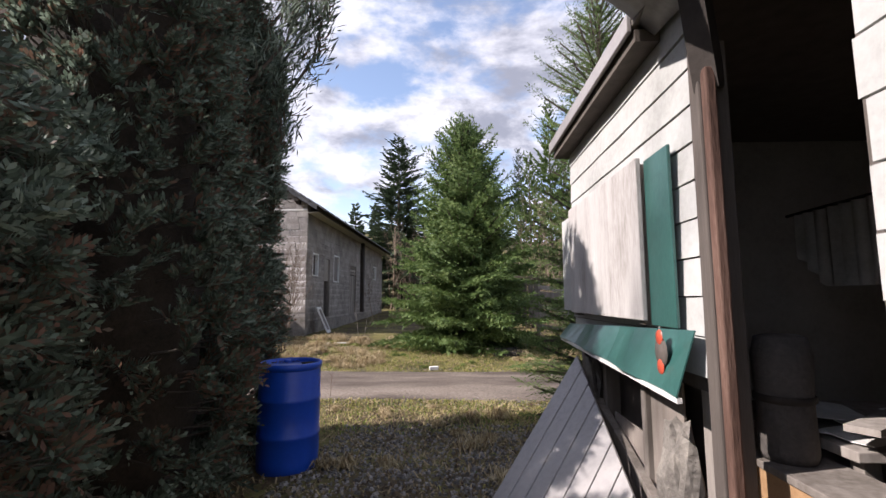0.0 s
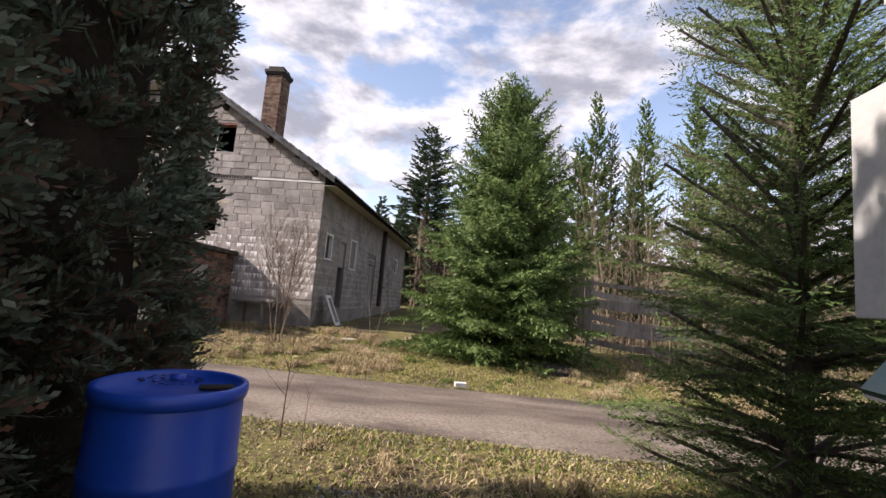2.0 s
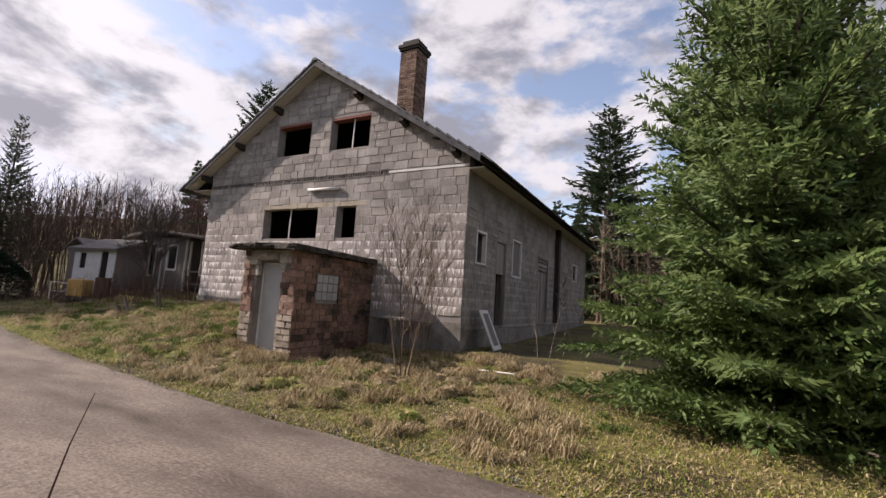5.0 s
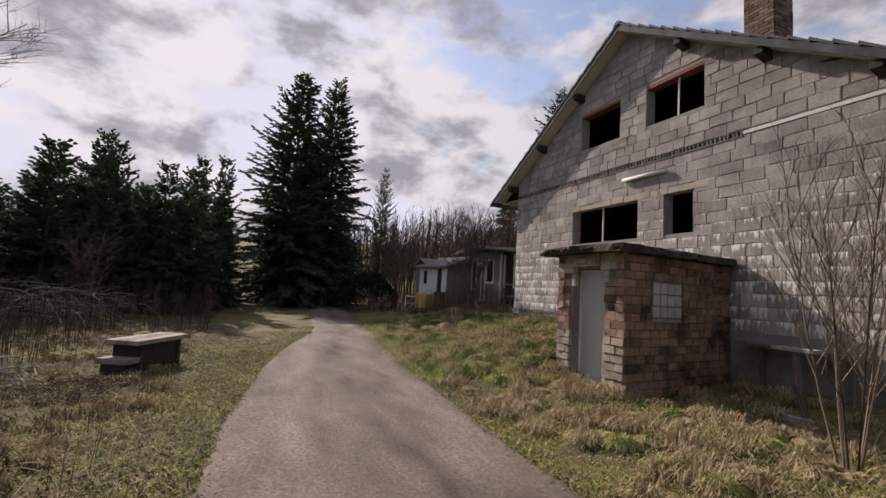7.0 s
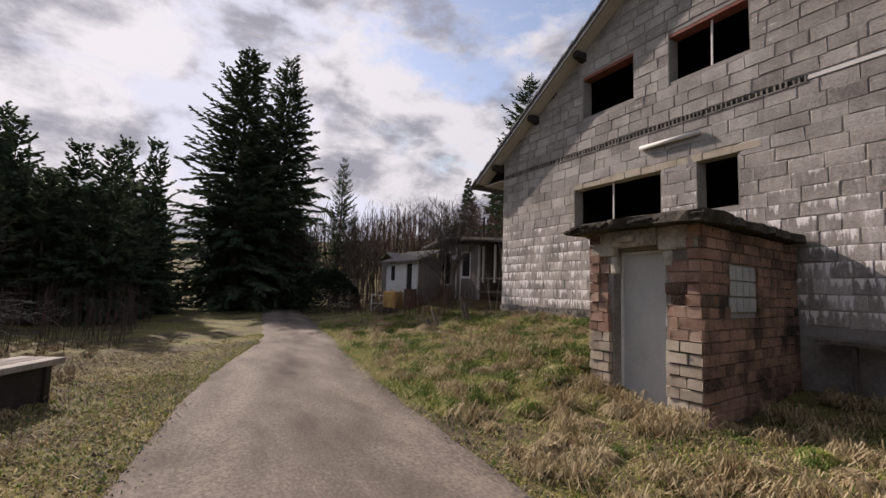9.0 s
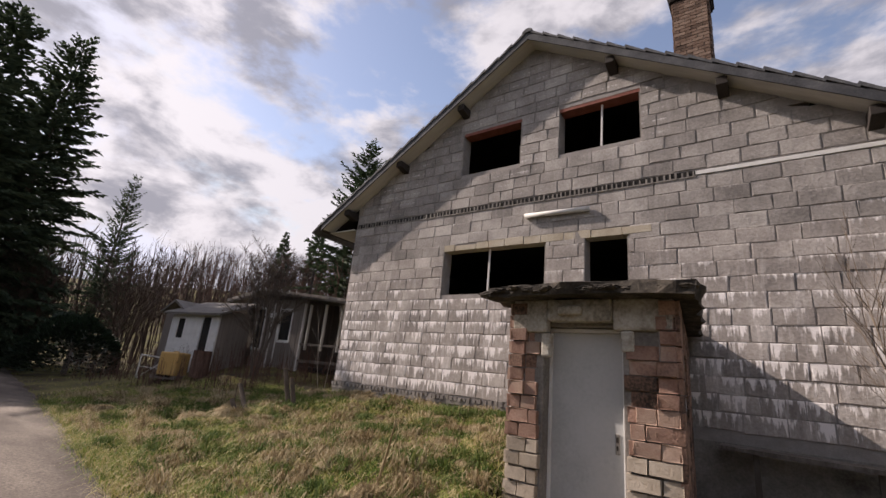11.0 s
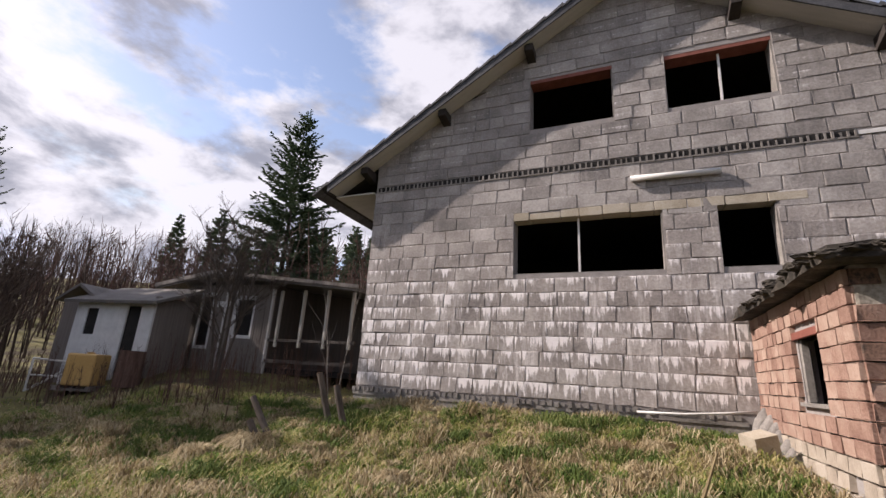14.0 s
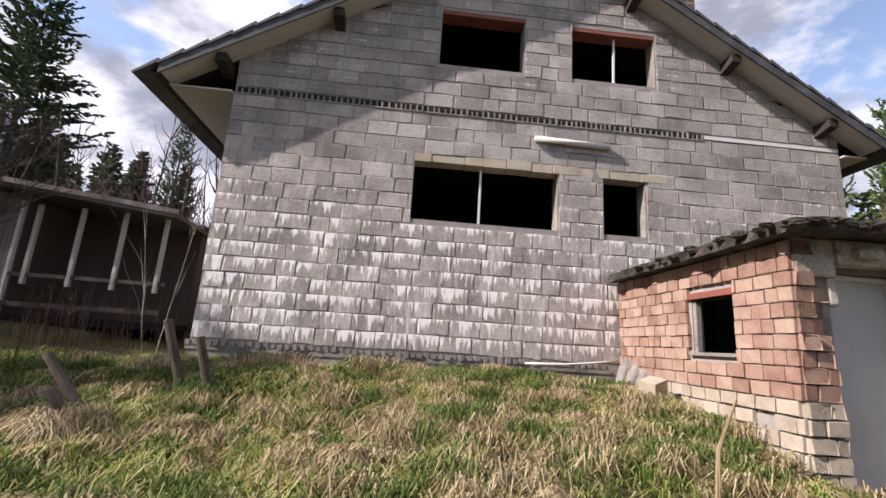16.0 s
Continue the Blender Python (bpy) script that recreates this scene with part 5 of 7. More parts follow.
thicket("thicket", "tall thicket of bare grey-brown stems", 1150, (3.4, 24, 19.8, 31), 2.2, 7.6, 71, M_TWIG, 10, 0.0095)
thicket("thicket", "tall thicket of bare straw-brown stems", 420, (-5.5, 4.5, 41.0, 52), 5.0, 8.5, 72, M_TWIG, 10, 0.022)
thicket("brushwood", "bare young trees on the far slope", 900, (-62, -17, 31, 54), 5.0, 9.5, 73, M_TWIG_RED, 10, 0.034)
thicket("brushwood", "bare young trees beyond the cabins", 700, (-80, -38, 18, 44), 4.0, 8.0, 79, M_BRUSH, 10, 0.04)
thicket("dry_stalks", "dry upright stalks at the wood edge", 800, (-20, -10.5, 1.5, 7.9), 0.4, 1.5, 74, M_BRUSH, 5, 0.011)
thicket("dry_stalks", "dry upright stalks at the wood edge", 700, (-28, -17.5, 3.0, 10.2), 0.4, 1.8, 75, M_BRUSH, 6, 0.013)
thicket("dry_stalks", "dry stalks and brambles before the fence", 80, (3.0, 9.0, 15.4, 18.1), 0.4, 2.2, 76, M_TWIG, 5, 0.010)
thicket("brambles", "tangled bare brambles before the cabins", 900, (-30, -17.5, 18.3, 22.6), 0.3, 1.2, 77, M_TWIG_RED, 6, 0.014)
thicket("dry_stalks", "sparse dry stalks in the verge", 160, (-13, -4.5, 6.0, 10.4), 0.2, 0.7, 78, M_TWIG, 2, 0.008)

def fallen_boughs(seed, x, y, n, reach):
    """A tangle of bleached boughs that arch over and lie on one another."""
    q = random.Random(seed)
    g = Geo()
    for _ in range(n):
        a = q.uniform(0, 6.283)
        p = Vector((q.gauss(0, 0.5) * reach, q.gauss(0, 0.35) * reach, q.uniform(0.0, 0.5) * reach))
        d = Vector((math.cos(a), math.sin(a), q.uniform(-0.1, 0.5)))
        ln, r = reach * q.uniform(0.4, 1.1), q.uniform(0.006, 0.022)
        pts = [p + d * ln * t + Vector((0, 0, -0.35 * ln * t * t)) + Vector((q.uniform(-1, 1), q.uniform(-1, 1), q.uniform(-1, 1))) * 0.03 for t in (0, 0.35, 0.7, 1.0)]
        pts = [Vector((v.x, v.y, max(v.z, 0.02))) for v in pts]
        g.tube(pts, [r, r * 0.8, r * 0.5, r * 0.2], 4, False)
        for _ in range(4):
            b = pts[1].lerp(pts[2], q.random())
            e = b + Vector((q.uniform(-1, 1), q.uniform(-1, 1), q.uniform(-0.3, 0.6))) * ln * 0.22
            g.tube([b, b.lerp(e, 0.5) + Vector((0, 0, 0.02)), e], [r * 0.45, r * 0.3, r * 0.12], 3, False)
    ob = solid("fallen_boughs", g, M_BIRCH, "tangle of bleached fallen boughs at the wood edge", "brush heap", kind="stuff")
    ob.location = (x, y, ground_z(x, y))


for args in ((201, -20.6, 5.6, 60, 2.2), (202, -22.6, 4.2, 60, 2.4), (203, -23.6, 6.6, 45, 2.0), (204, -10.6, 8.1, 22, 0.8), (205, -18.6, 3.2, 40, 1.8)):
    fallen_boughs(*args)
thicket("undergrowth", "dense dark leafless undergrowth at the wood edge", 900, (-27, -13.5, -4.5, 3.5), 1.2, 3.8, 91, M_BRUSH, 10, 0.014)
thicket("undergrowth", "dense dark leafless undergrowth in the wood", 700, (-42, -25, -2, 9.8), 1.0, 3.2, 92, M_BRUSH, 9, 0.02)
thicket("undergrowth", "dark brush at the end of the lane", 380, (-46, -36.5, 9.5, 24), 1.0, 4.0, 93, M_BRUSH, 10, 0.022)
thicket("undergrowth", "dense brown bramble undergrowth behind the fence", 420, (3.2, 16, 19.2, 25), 0.8, 2.4, 94, M_BRUSH, 9, 0.012)
far_d = conifer_meshes("wood_spruce", M_SPRUCE_DARK, 17, 10.0, 2.1, 0.6, 8, 1.1, 0.2, 0.35, 0.03, 0.8, 0.3, 0.1, False)
q = random.Random(5)
for k in range(62):
    if k < 34:
        x, y = q.uniform(-75, -36), q.uniform(-35, 9)
        h = q.uniform(6, 9)
    elif k < 56:
        x, y = q.uniform(-80, -14), q.uniform(52, 90)
        h = q.uniform(9, 14)
    else:
        x, y = q.uniform(4, 45), q.uniform(38, 60)
        h = q.uniform(10, 15)
    tree_thing("spruce", *far_d, "dark spruce in the distant wood", (x, y, ground_z(x, y) - 0.2), q.uniform(0, 360), h / 10, "distant wood")
for k in range(20):
    a = math.radians(q.uniform(-60, 120))
    x, y = -2 + 34 * math.sin(a), -6 - 26 * abs(math.cos(a))
    tree_thing("spruce", *far_d, "dark spruce in the distant wood", (x, y, ground_z(x, y) - 0.2), q.uniform(0, 360), q.uniform(0.9, 1.3), "distant wood")

# dark evergreen bush beyond the lane's end
g = Geo()
for _ in range(5200):
    u, v = q.uniform(0, 6.283), q.random()
    rr = 1 + 0.16 * noise.noise((math.cos(u) * 2, math.sin(u) * 2, v * 3))
    p = Vector((math.cos(u) * 1.75 * math.cos(v * 1.5) * rr, math.sin(u) * 1.5 * math.cos(v * 1.5) * rr, 1.9 * math.sin(v * 1.5) * rr + 0.05))
    d = Vector((p.x, p.y, p.z * 0.6 + q.uniform(-0.2, 0.6))).normalized()
    s = d.cross(Vector((q.uniform(-1, 1), q.uniform(-1, 1), 1))).normalized() * 0.05
    ln = q.uniform(0.12, 0.22)
    g.add([p, p + d * ln * 0.5 + s, p + d * ln, p + d * ln * 0.5 - s], [(0, 1, 2, 3)])
M_LAUREL = mat("laurel_leaf", [(0.012, 0.022, 0.012), (0.028, 0.045, 0.024)], 1, 5, 0.4, 0.0, island=0.4)
t = thing("evergreen_bush", "dark rounded evergreen bush beside the lane", "bush", (-31.6, 18.8, ground_z(-31.6, 18.8) - 0.05))
t.scale = (1.15, 1.15, 1.1)
part("crown", g, M_LAUREL, t)
part("stem", Geo().tube([(0, 0, -0.2), (0, 0, 1.2)], [0.12, 0.05], 6), M_BARK, t)

# ---- white shed beside the path ----
SX, SY0, SY1 = 1.35, 0.2, 6.62
shed = thing("shed", "dilapidated white shed with an open doorway and broken lower wall", "shed", (2.6, 3.5, 0.2))
shed_inv = shed.matrix_world.inverted()


def shed_part(name, geo, material, label="", bevel=0.0, smooth=False, parent=None):
    ob = part(name, geo, material, parent or shed, label, smooth, bevel)
    ob.matrix_parent_inverse = parent.matrix_world.inverted() if parent else shed_inv
    return ob


DOOR0, DOOR1, SZ = 3.93, 4.50, 3.0
sw = shed_part("wall_front", Geo().box(SX + 0.012, SX + 0.10, DOOR1 + 0.16, SY1, 1.36, SZ).box(SX + 0.012, SX + 0.10, SY0, DOOR0, 0.1, SZ), M_CABIN_DARK, "dark sheathing behind the siding")
shed_part("wall_end", Geo().box(SX + 0.10, 4.2, SY1 - 0.1, SY1, 0.1, SZ), M_SIDING, "white end wall")
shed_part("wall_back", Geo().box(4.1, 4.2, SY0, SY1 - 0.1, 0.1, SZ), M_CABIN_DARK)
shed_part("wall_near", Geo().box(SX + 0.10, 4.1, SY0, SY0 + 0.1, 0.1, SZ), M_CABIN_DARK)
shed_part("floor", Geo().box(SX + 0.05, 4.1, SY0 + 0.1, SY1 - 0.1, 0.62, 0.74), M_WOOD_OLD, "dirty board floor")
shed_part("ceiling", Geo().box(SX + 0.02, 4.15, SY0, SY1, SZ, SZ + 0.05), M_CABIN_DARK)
rf = Geo()
rf.add([(SX - 0.13, SY0 - 0.2, 3.02), (4.4, SY0 - 0.2, 3.6), (4.4, SY1 + 0.12, 3.6), (SX - 0.13, SY1 + 0.12, 3.02), (SX - 0.13, SY0 - 0.2, 3.07), (4.4, SY0 - 0.2, 3.65), (4.4, SY1 + 0.12, 3.65), (SX - 0.13, SY1 + 0.12, 3.07)], [(3, 2, 1, 0), (4, 5, 6, 7), (0, 1, 5, 4), (1, 2, 6, 5), (2, 3, 7, 6), (3, 0, 4, 7)])
shed_part("roof", rf, M_CABIN_ROOF, "grey felt roof")
shed_part("fascia", Geo().box(SX - 0.155, SX - 0.133, 4.9, SY1 + 0.12, 2.99, 3.08), M_GREYMETAL, "grey metal roof edge", 0.004)
shed_part("eave_batten", Geo().box(SX - 0.12, SX + 0.01, 4.9, SY1 + 0.1, 2.94, 3.0), M_CABIN_DARK, "dark eave batten")
# siding, board by board
k = 0
z = 1.42
while z < SZ - 0.02:
    h = min(0.158, SZ - z)
    for y0, y1 in ((DOOR1 + 0.17, SY1 + 0.02),):
        g = Geo()
        n = 12
        for i in range(n + 1):
            y = y0 + (y1 - y0) * i / n
            wv = 0.004 * noise.noise((y * 3, z * 4, 1))
            g.v += [(SX - 0.008 + wv, y, z), (SX + 0.000 + wv, y, z + h - 0.006), (SX + 0.012, y, z + h - 0.006), (SX + 0.012, y, z)]
        g.f = [(4 * i + a, 4 * (i + 1) + a, 4 * (i + 1) + b, 4 * i + b) for i in range(n) for a, b in ((0, 1), (1, 2), (3, 0))] + [(0, 1, 2, 3), (4 * n + 3, 4 * n + 2, 4 * n + 1, 4 * n)]
        shed_part("board", g, M_SIDING, parent=sw)
    z += 0.158
z = 0.3
while z < SZ - 0.02:
    shed_part("board", Geo().box(SX - 0.016, SX + 0.012, SY0, DOOR0 - 0.02 - 0.02 * rnd.random(), z, z + 0.15), M_SIDING, parent=sw)
    z += 0.158
# brown jamb and battens
shed_part("door_jamb", Geo().box(SX - 0.012, SX + 0.03, DOOR1 + 0.035, DOOR1 + 0.078, 0.3, 2.62), M_WOOD_RED, "peeling red-brown door jamb", 0.008)
shed_part("door_jamb", Geo().box(SX - 0.02, SX + 0.10, DOOR1 + 0.08, DOOR1 + 0.15, 0.3, 2.75), M_CABIN_DARK, "dark weathered corner batten", 0.008)
shed_part("door_head", Geo().beam((SX + 0.04, DOOR1 + 0.1, 2.55), (SX - 0.05, DOOR1 + 0.02, 3.0), 0.09, 0.09), M_BEAM, "dark broken head timber")
# loose grey sheet bent out over the doorway
g = Geo()
for i in range(7):
    for j in range(5):
        u, v = i / 6, j / 4
        g.v.append((SX - 0.02 - 0.42 * u, 4.50 + 0.42 * v - 0.12 * u, 2.93 + 0.10 * math.sin(u * 2.2) + 0.05 * v + 0.10 * u * v))
g.f = [(i * 5 + j, i * 5 + j + 1, (i + 1) * 5 + j + 1, (i + 1) * 5 + j) for i in range(6) for j in range(4)]
aw = shed_part("awning_sheet", g, M_GREYMETAL, "loose grey sheet hanging over the doorway", 0, True)
aw.modifiers.new("thick", "SOLIDIFY").thickness = 0.012
# white board over the window, teal strips
shed_part("window_board", Geo().box(SX - 0.085, SX - 0.06, 5.06, 6.42, 1.62, 2.42), M_PANEL, "large stained white board over the window", 0.004)
shed_part("window_board_end", Geo().box(SX - 0.075, SX - 0.05, 6.43, 6.70, 1.63, 2.37), M_SIDING, "narrow white board end", 0.004)
for y in (5.1, 6.35):
    shed_part("board_batten", Geo().box(SX - 0.06, SX - 0.010, y, y + 0.06, 1.6, 2.4), M_WOOD_OLD)
shed_part("teal_panel", Geo().box(SX - 0.05, SX - 0.035, 4.80, 5.05, 1.60, 2.40), M_TEAL, "narrow teal painted panel", 0.003)
g = Geo()
N = 14
for i in range(N + 1):
    y = 4.66 + (6.60 - 4.66) * i / N
    low = 1.33 + 0.07 * (i / N)
    d = 0.01 * math.sin(i * 1.3)
    g.v += [(SX - 0.045 + d, y, 1.60 - 0.08 * i / N), (SX - 0.13 + d, y, low + 0.02), (SX - 0.115 + d, y, low)]
g.f = [(3 * i + a, 3 * i + b, 3 * (i + 1) + b, 3 * (i + 1) + a) for i in range(N) for a, b in ((0, 1), (1, 2))]
tt = shed_part("teal_flashing", g, M_TEAL, "glossy teal sheet flashing under the board")
tt.modifiers.new("thick", "SOLIDIFY").thickness = 0.006
shed_part("flashing_lip", Geo().beam((SX - 0.122, 4.66, 1.335), (SX - 0.122, 6.6, 1.405), 0.02, 0.02), M_TUBE, "pale bent lip")
# round reflector with red ends
refl = shed_part("reflector", Geo().lathe([(0.0, 0.02), (0.058, 0.016), (0.064, 0.0)], 24), M_CABIN_DARK, "dark disc with two red reflectors", 0, True)
refl.matrix_parent_inverse = shed_inv
refl.matrix_basis = pose(SX - 0.10, 4.84, 1.50, 0, -90, 0) @ Matrix.Diagonal((0.95, 0.8, 0.6, 1))
for sgn in (1, -1):
    r_ = part("red_lens", Geo().lathe([(0.0, 0.012), (0.03, 0.010), (0.036, 0.0)], 16), M_REFLECT, refl, "red reflector lens", True)
    r_.matrix_basis = pose(0.064 * sgn, 0, 0.012)
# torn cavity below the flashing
# sheet in the dark board tone, painting the shade of the cavity
shed_part("cavity_back", Geo().box(SX + 0.16, SX + 0.2, 4.98, SY1 - 0.1, 0.1, 1.36), M_CABIN_DARK, "dark sheet for the shade inside the torn wall")
for y in (4.72, 5.35, 5.98, 6.5):
    shed_part("stud", Geo().box(SX + 0.02, SX + 0.11, y, y + 0.06, 0.1, 1.37), M_WOOD_OLD, "", 0.006)
shed_part("rail", Geo().beam((SX + 0.0, 4.75, 0.55), (SX - 0.0, 6.1, 1.0), 0.05, 0.10), M_WOOD_OLD, "sagging loose rail", 0.006)
shed_part("torn_sheet", Geo().box(SX + 0.05, SX + 0.06, 5.0, 5.35, 0.5, 1.36).box(SX + 0.04, SX + 0.05, 5.45, 5.9, 0.2, 1.0), M_CABIN, "torn dirty lining sheet")


def wool(seed, at, size):
    q = random.Random(seed)
    bm = bmesh.new()
    bmesh.ops.create_icosphere(bm, subdivisions=3, radius=1.0)
    for v in bm.verts:
        v.co *= 1 + 0.35 * noise.noise(v.co * 2.2 + Vector((seed, 0, 0))) + 0.2 * noise.noise(v.co * 6)
        v.co = Vector((v.co.x * size[0], v.co.y * size[1], v.co.z * size[2])) + Vector(at)
    me = bpy.data.meshes.new("insulation")
    bm.to_mesh(me)
    bm.free()
    me.materials.append(M_INSULATION)
    return me


for k, (at, size) in enumerate((((SX, 6.25, 1.05), (0.08, 0.10, 0.28)), ((SX + 0.02, 6.05, 0.6), (0.09, 0.13, 0.22)), ((SX, 4.95, 0.85), (0.08, 0.12, 0.32)), ((SX, 5.2, 0.45), (0.09, 0.15, 0.25)), ((SX + 0.03, 5.7, 0.3), (0.09, 0.2, 0.2)))):
    shed_part("insulation", wool(90 + k, at, size), None, "hanging grey insulation wool")

# things in the doorway
bx = tagged(new("wooden_box", Geo().box(1.56, 1.81, 4.12, 4.92, 0.74, 1.07).mesh("wooden_box", M_PLY)), "plywood box standing on the shed floor", "box")
part("lid", Geo().box(1.55, 1.83, 4.10, 4.94, 1.07, 1.10), M_WOOD_OLD, bx, "grey dusty lid", bevel=0.004)
roll = Geo().lathe([(0.0, 0.0), (0.085, 0.0), (0.095, 0.03), (0.09, 0.2), (0.098, 0.4), (0.085, 0.47), (0.06, 0.48), (0.03, 0.44), (0.0, 0.44)], 20, (0, 0, 0))
felt = solid("felt_roll", roll, M_CLOTH, "dark dusty felt roll standing on a box", "roll", smooth=True)
felt.matrix_world = pose(1.67, 4.74, 1.102) @ Matrix.Diagonal((1.05, 1.05, 1.0, 1))
part("tie_band", Geo().lathe([(0.094, 0.22), (0.099, 0.225), (0.099, 0.245), (0.096, 0.25)], 20), M_BEAM, felt, "dark tie band", True)
tb = thing("work_table", "grey weathered plank table piled with papers", "table", (2.3, 5.0, 0.74))
for k in range(3):
    o = part("tabletop", Geo().box(-0.5, 0.5, -0.42 + 0.28 * k, -0.15 + 0.28 * k, 0.40, 0.44), M_WOOD_OLD, tb, "", bevel=0.005)
for a in (-0.45, 0.4):
    for b in (-0.38, 0.35):
        part("leg", Geo().box(a, a + 0.06, b, b + 0.06, 0, 0.40), M_WOOD_OLD, tb)
for k, (x, y, a, w_, h) in enumerate(((1.98, 4.75, 20, 0.30, 0.21), (2.15, 4.87, -15, 0.3, 0.21), (2.3, 4.7, 50, 0.26, 0.2), (2.05, 5.05, 70, 0.34, 0.24), (2.45, 4.95, 5, 0.3, 0.22))):
    g = Geo()
    for i in range(5):
        for j in range(4):
            g.v.append((w_ * (i / 4 - 0.5), h * (j / 3 - 0.5), 0.012 * noise.noise((i * 0.9 + k, j * 0.8, 0)) + 0.012))
    g.f = [(i * 4 + j, (i + 1) * 4 + j, (i + 1) * 4 + j + 1, i * 4 + j + 1) for i in range(4) for j in range(3)]
    ob = solid("paper", g, M_PAPER, "crumpled dirty white paper on the table", "paper", "papers on the table")
    ob.modifiers.new("thick", "SOLIDIFY").thickness = 0.004
    ob.matrix_world = pose(x, y, 1.182 + 0.008 * k, 0, 0, a)
plank = solid("plank", Geo().box(-0.45, 0.45, -0.05, 0.05, -0.012, 0.012), M_WOOD_OLD, "loose board lying across the papers", "plank")
plank.matrix_world = pose(2.15, 4.8, 1.25, 0, 2, 35)
bag = tagged(new("blue_bag", wool(99, (0, 0, 0), (0.10, 0.09, 0.07))), "crumpled bright blue plastic bag on the table", "bag")
bag.data.materials[0] = M_BLUE
bag.location = (2.35, 5.1, 1.27)
g = Geo()
for i in range(25):
    for j in range(6):
        g.v.append((2.7 + 0.05 * i / 24 + 0.03 * math.sin(i * 1.9), 5.35 + 0.75 * i / 24, 2.30 - (0.5 - 0.25 * max(0, i - 15) / 9) * j / 5))
g.f = [(i * 6 + j, (i + 1) * 6 + j, (i + 1) * 6 + j + 1, i * 6 + j + 1) for i in range(24) for j in range(5)]
cur = solid("curtain", g, M_PAPER, "dirty pale pleated curtain on the inner window", "curtain", smooth=True)
part("curtain_rod", Geo().tube([(2.7, 5.3, 2.31), (2.75, 6.15, 2.31)], 0.01, 6), M_BEAM, cur)

# ribbed sheet leaning against the wall foot
A, B, C = Vector((1.27, 6.30, 1.30)), Vector((0.32, 5.62, 0.14)), Vector((1.22, 4.85, 0.62))
sheet = thing("ribbed_sheet", "grey ribbed sheet leaning on the shed wall", "sheet", (0.9, 5.6, 0.2))
sinv = sheet.matrix_world.inverted()
nrib = 9
for k in range(nrib):
    t0, t1 = k / nrib, (k + 0.94) / nrib
    u, v = (C - A), (B - A)
    n_ = u.cross(v).normalized() * 0.012
    p = [A + u * t0, A + u * t1, A + u * t1 + v * 1.05, A + u * t0 + v * 1.05]
    g = Geo().add([*(x - n_ for x in p), *(x + n_ for x in p)], [(0, 1, 2, 3), (7, 6, 5, 4), (0, 4, 5, 1), (1, 5, 6, 2), (2, 6, 7, 3), (3, 7, 4, 0)])
    part("rib_strip", g, M_GREYMETAL, sheet, "", bevel=0.004).matrix_parent_inverse = sinv

# the shed and all that stands in it or leans on it, brought to its true size and place
stretch = pose(1.56, 5.54, 1.6) @ Matrix.Diagonal((1.16, 1.13, 1.15, 1)) @ pose(-1.35, -5.06, -1.62)
for ob in [o for o in scene.collection.all_objects if o.parent is None and o.name.split(".")[0] in ("shed", "wooden_box", "felt_roll", "work_table", "paper", "plank", "blue_bag", "curtain", "ribbed_sheet")]:
    ob.matrix_world = stretch @ ob.matrix_world

# ---- barrel ----
bx_, by_ = -1.22, 7.5
bz_ = ground_z(bx_, by_) - 0.01
prof = [(0.0, 0.0), (0.27, 0.0), (0.285, 0.02), (0.288, 0.10), (0.29, 0.29), (0.296, 0.30), (0.296, 0.325), (0.29, 0.335), (0.29, 0.60), (0.296, 0.61), (0.296, 0.635), (0.29, 0.645), (0.289, 0.86), (0.282, 0.885)]
brl = thing("barrel", "bright blue plastic barrel beside the hedge", "barrel", (bx_, by_, bz_))
brl.scale = (1, 1, 1.08)
part("body", Geo().lathe(prof, 40), M_BLUE, brl, "", True)
part("rim", Geo().lathe([(0.278, 0.875), (0.298, 0.885), (0.304, 0.91), (0.30, 0.935), (0.285, 0.94), (0.272, 0.93), (0.268, 0.905), (0.0, 0.915)], 40), M_BLUE, brl, "blue rolled rim and lid", True)
bung = part("bung", Geo().lathe([(0.035, 0.0), (0.035, 0.018), (0.0, 0.02)], 16), M_BLUE, brl, "", True)
bung.location = (-0.1, 0.17, 0.912)
g = Geo().box(-0.07, 0.07, -0.035, 0.035, 0.0, 0.012)
# raised near-black block paints the shaded hollow of the grip
dent = part("handle_recess", g, M_SHADE, brl, "moulded grip in the lid, its recess shade painted near-black", bevel=0.01)
dent.matrix_basis = pose(0.16, 0.06, 0.913, 0, 0, 30)
g = Geo()
for _ in range(140):
    a, r = rnd.uniform(0, 6.283), 0.24 * rnd.random() ** 0.5
    x, y = -0.1 + 0.6 * r * math.cos(a), 0.1 + 0.5 * r * math.sin(a)
    s = rnd.uniform(0.008, 0.02)
    g.add([(x, y, 0.918), (x + s, y + s * 0.3, 0.923), (x + s * 0.6, y + s, 0.918)], [(0, 1, 2)])
part("needle_litter", g, M_TWIG_RED, brl, "brown needle litter on the lid")

# ---- fence, slab, box, bench ----
fence = thing("fence", "grey weathered plank fence, partly collapsed", "fence", (4.5, 17.4, ground_z(4.5, 17.4)))
finv = fence.matrix_world.inverted()


def fence_part(name, g, label=""):
    ob = part(name, g, M_WOOD_OLD, fence, label, bevel=0.006)
    ob.matrix_parent_inverse = finv


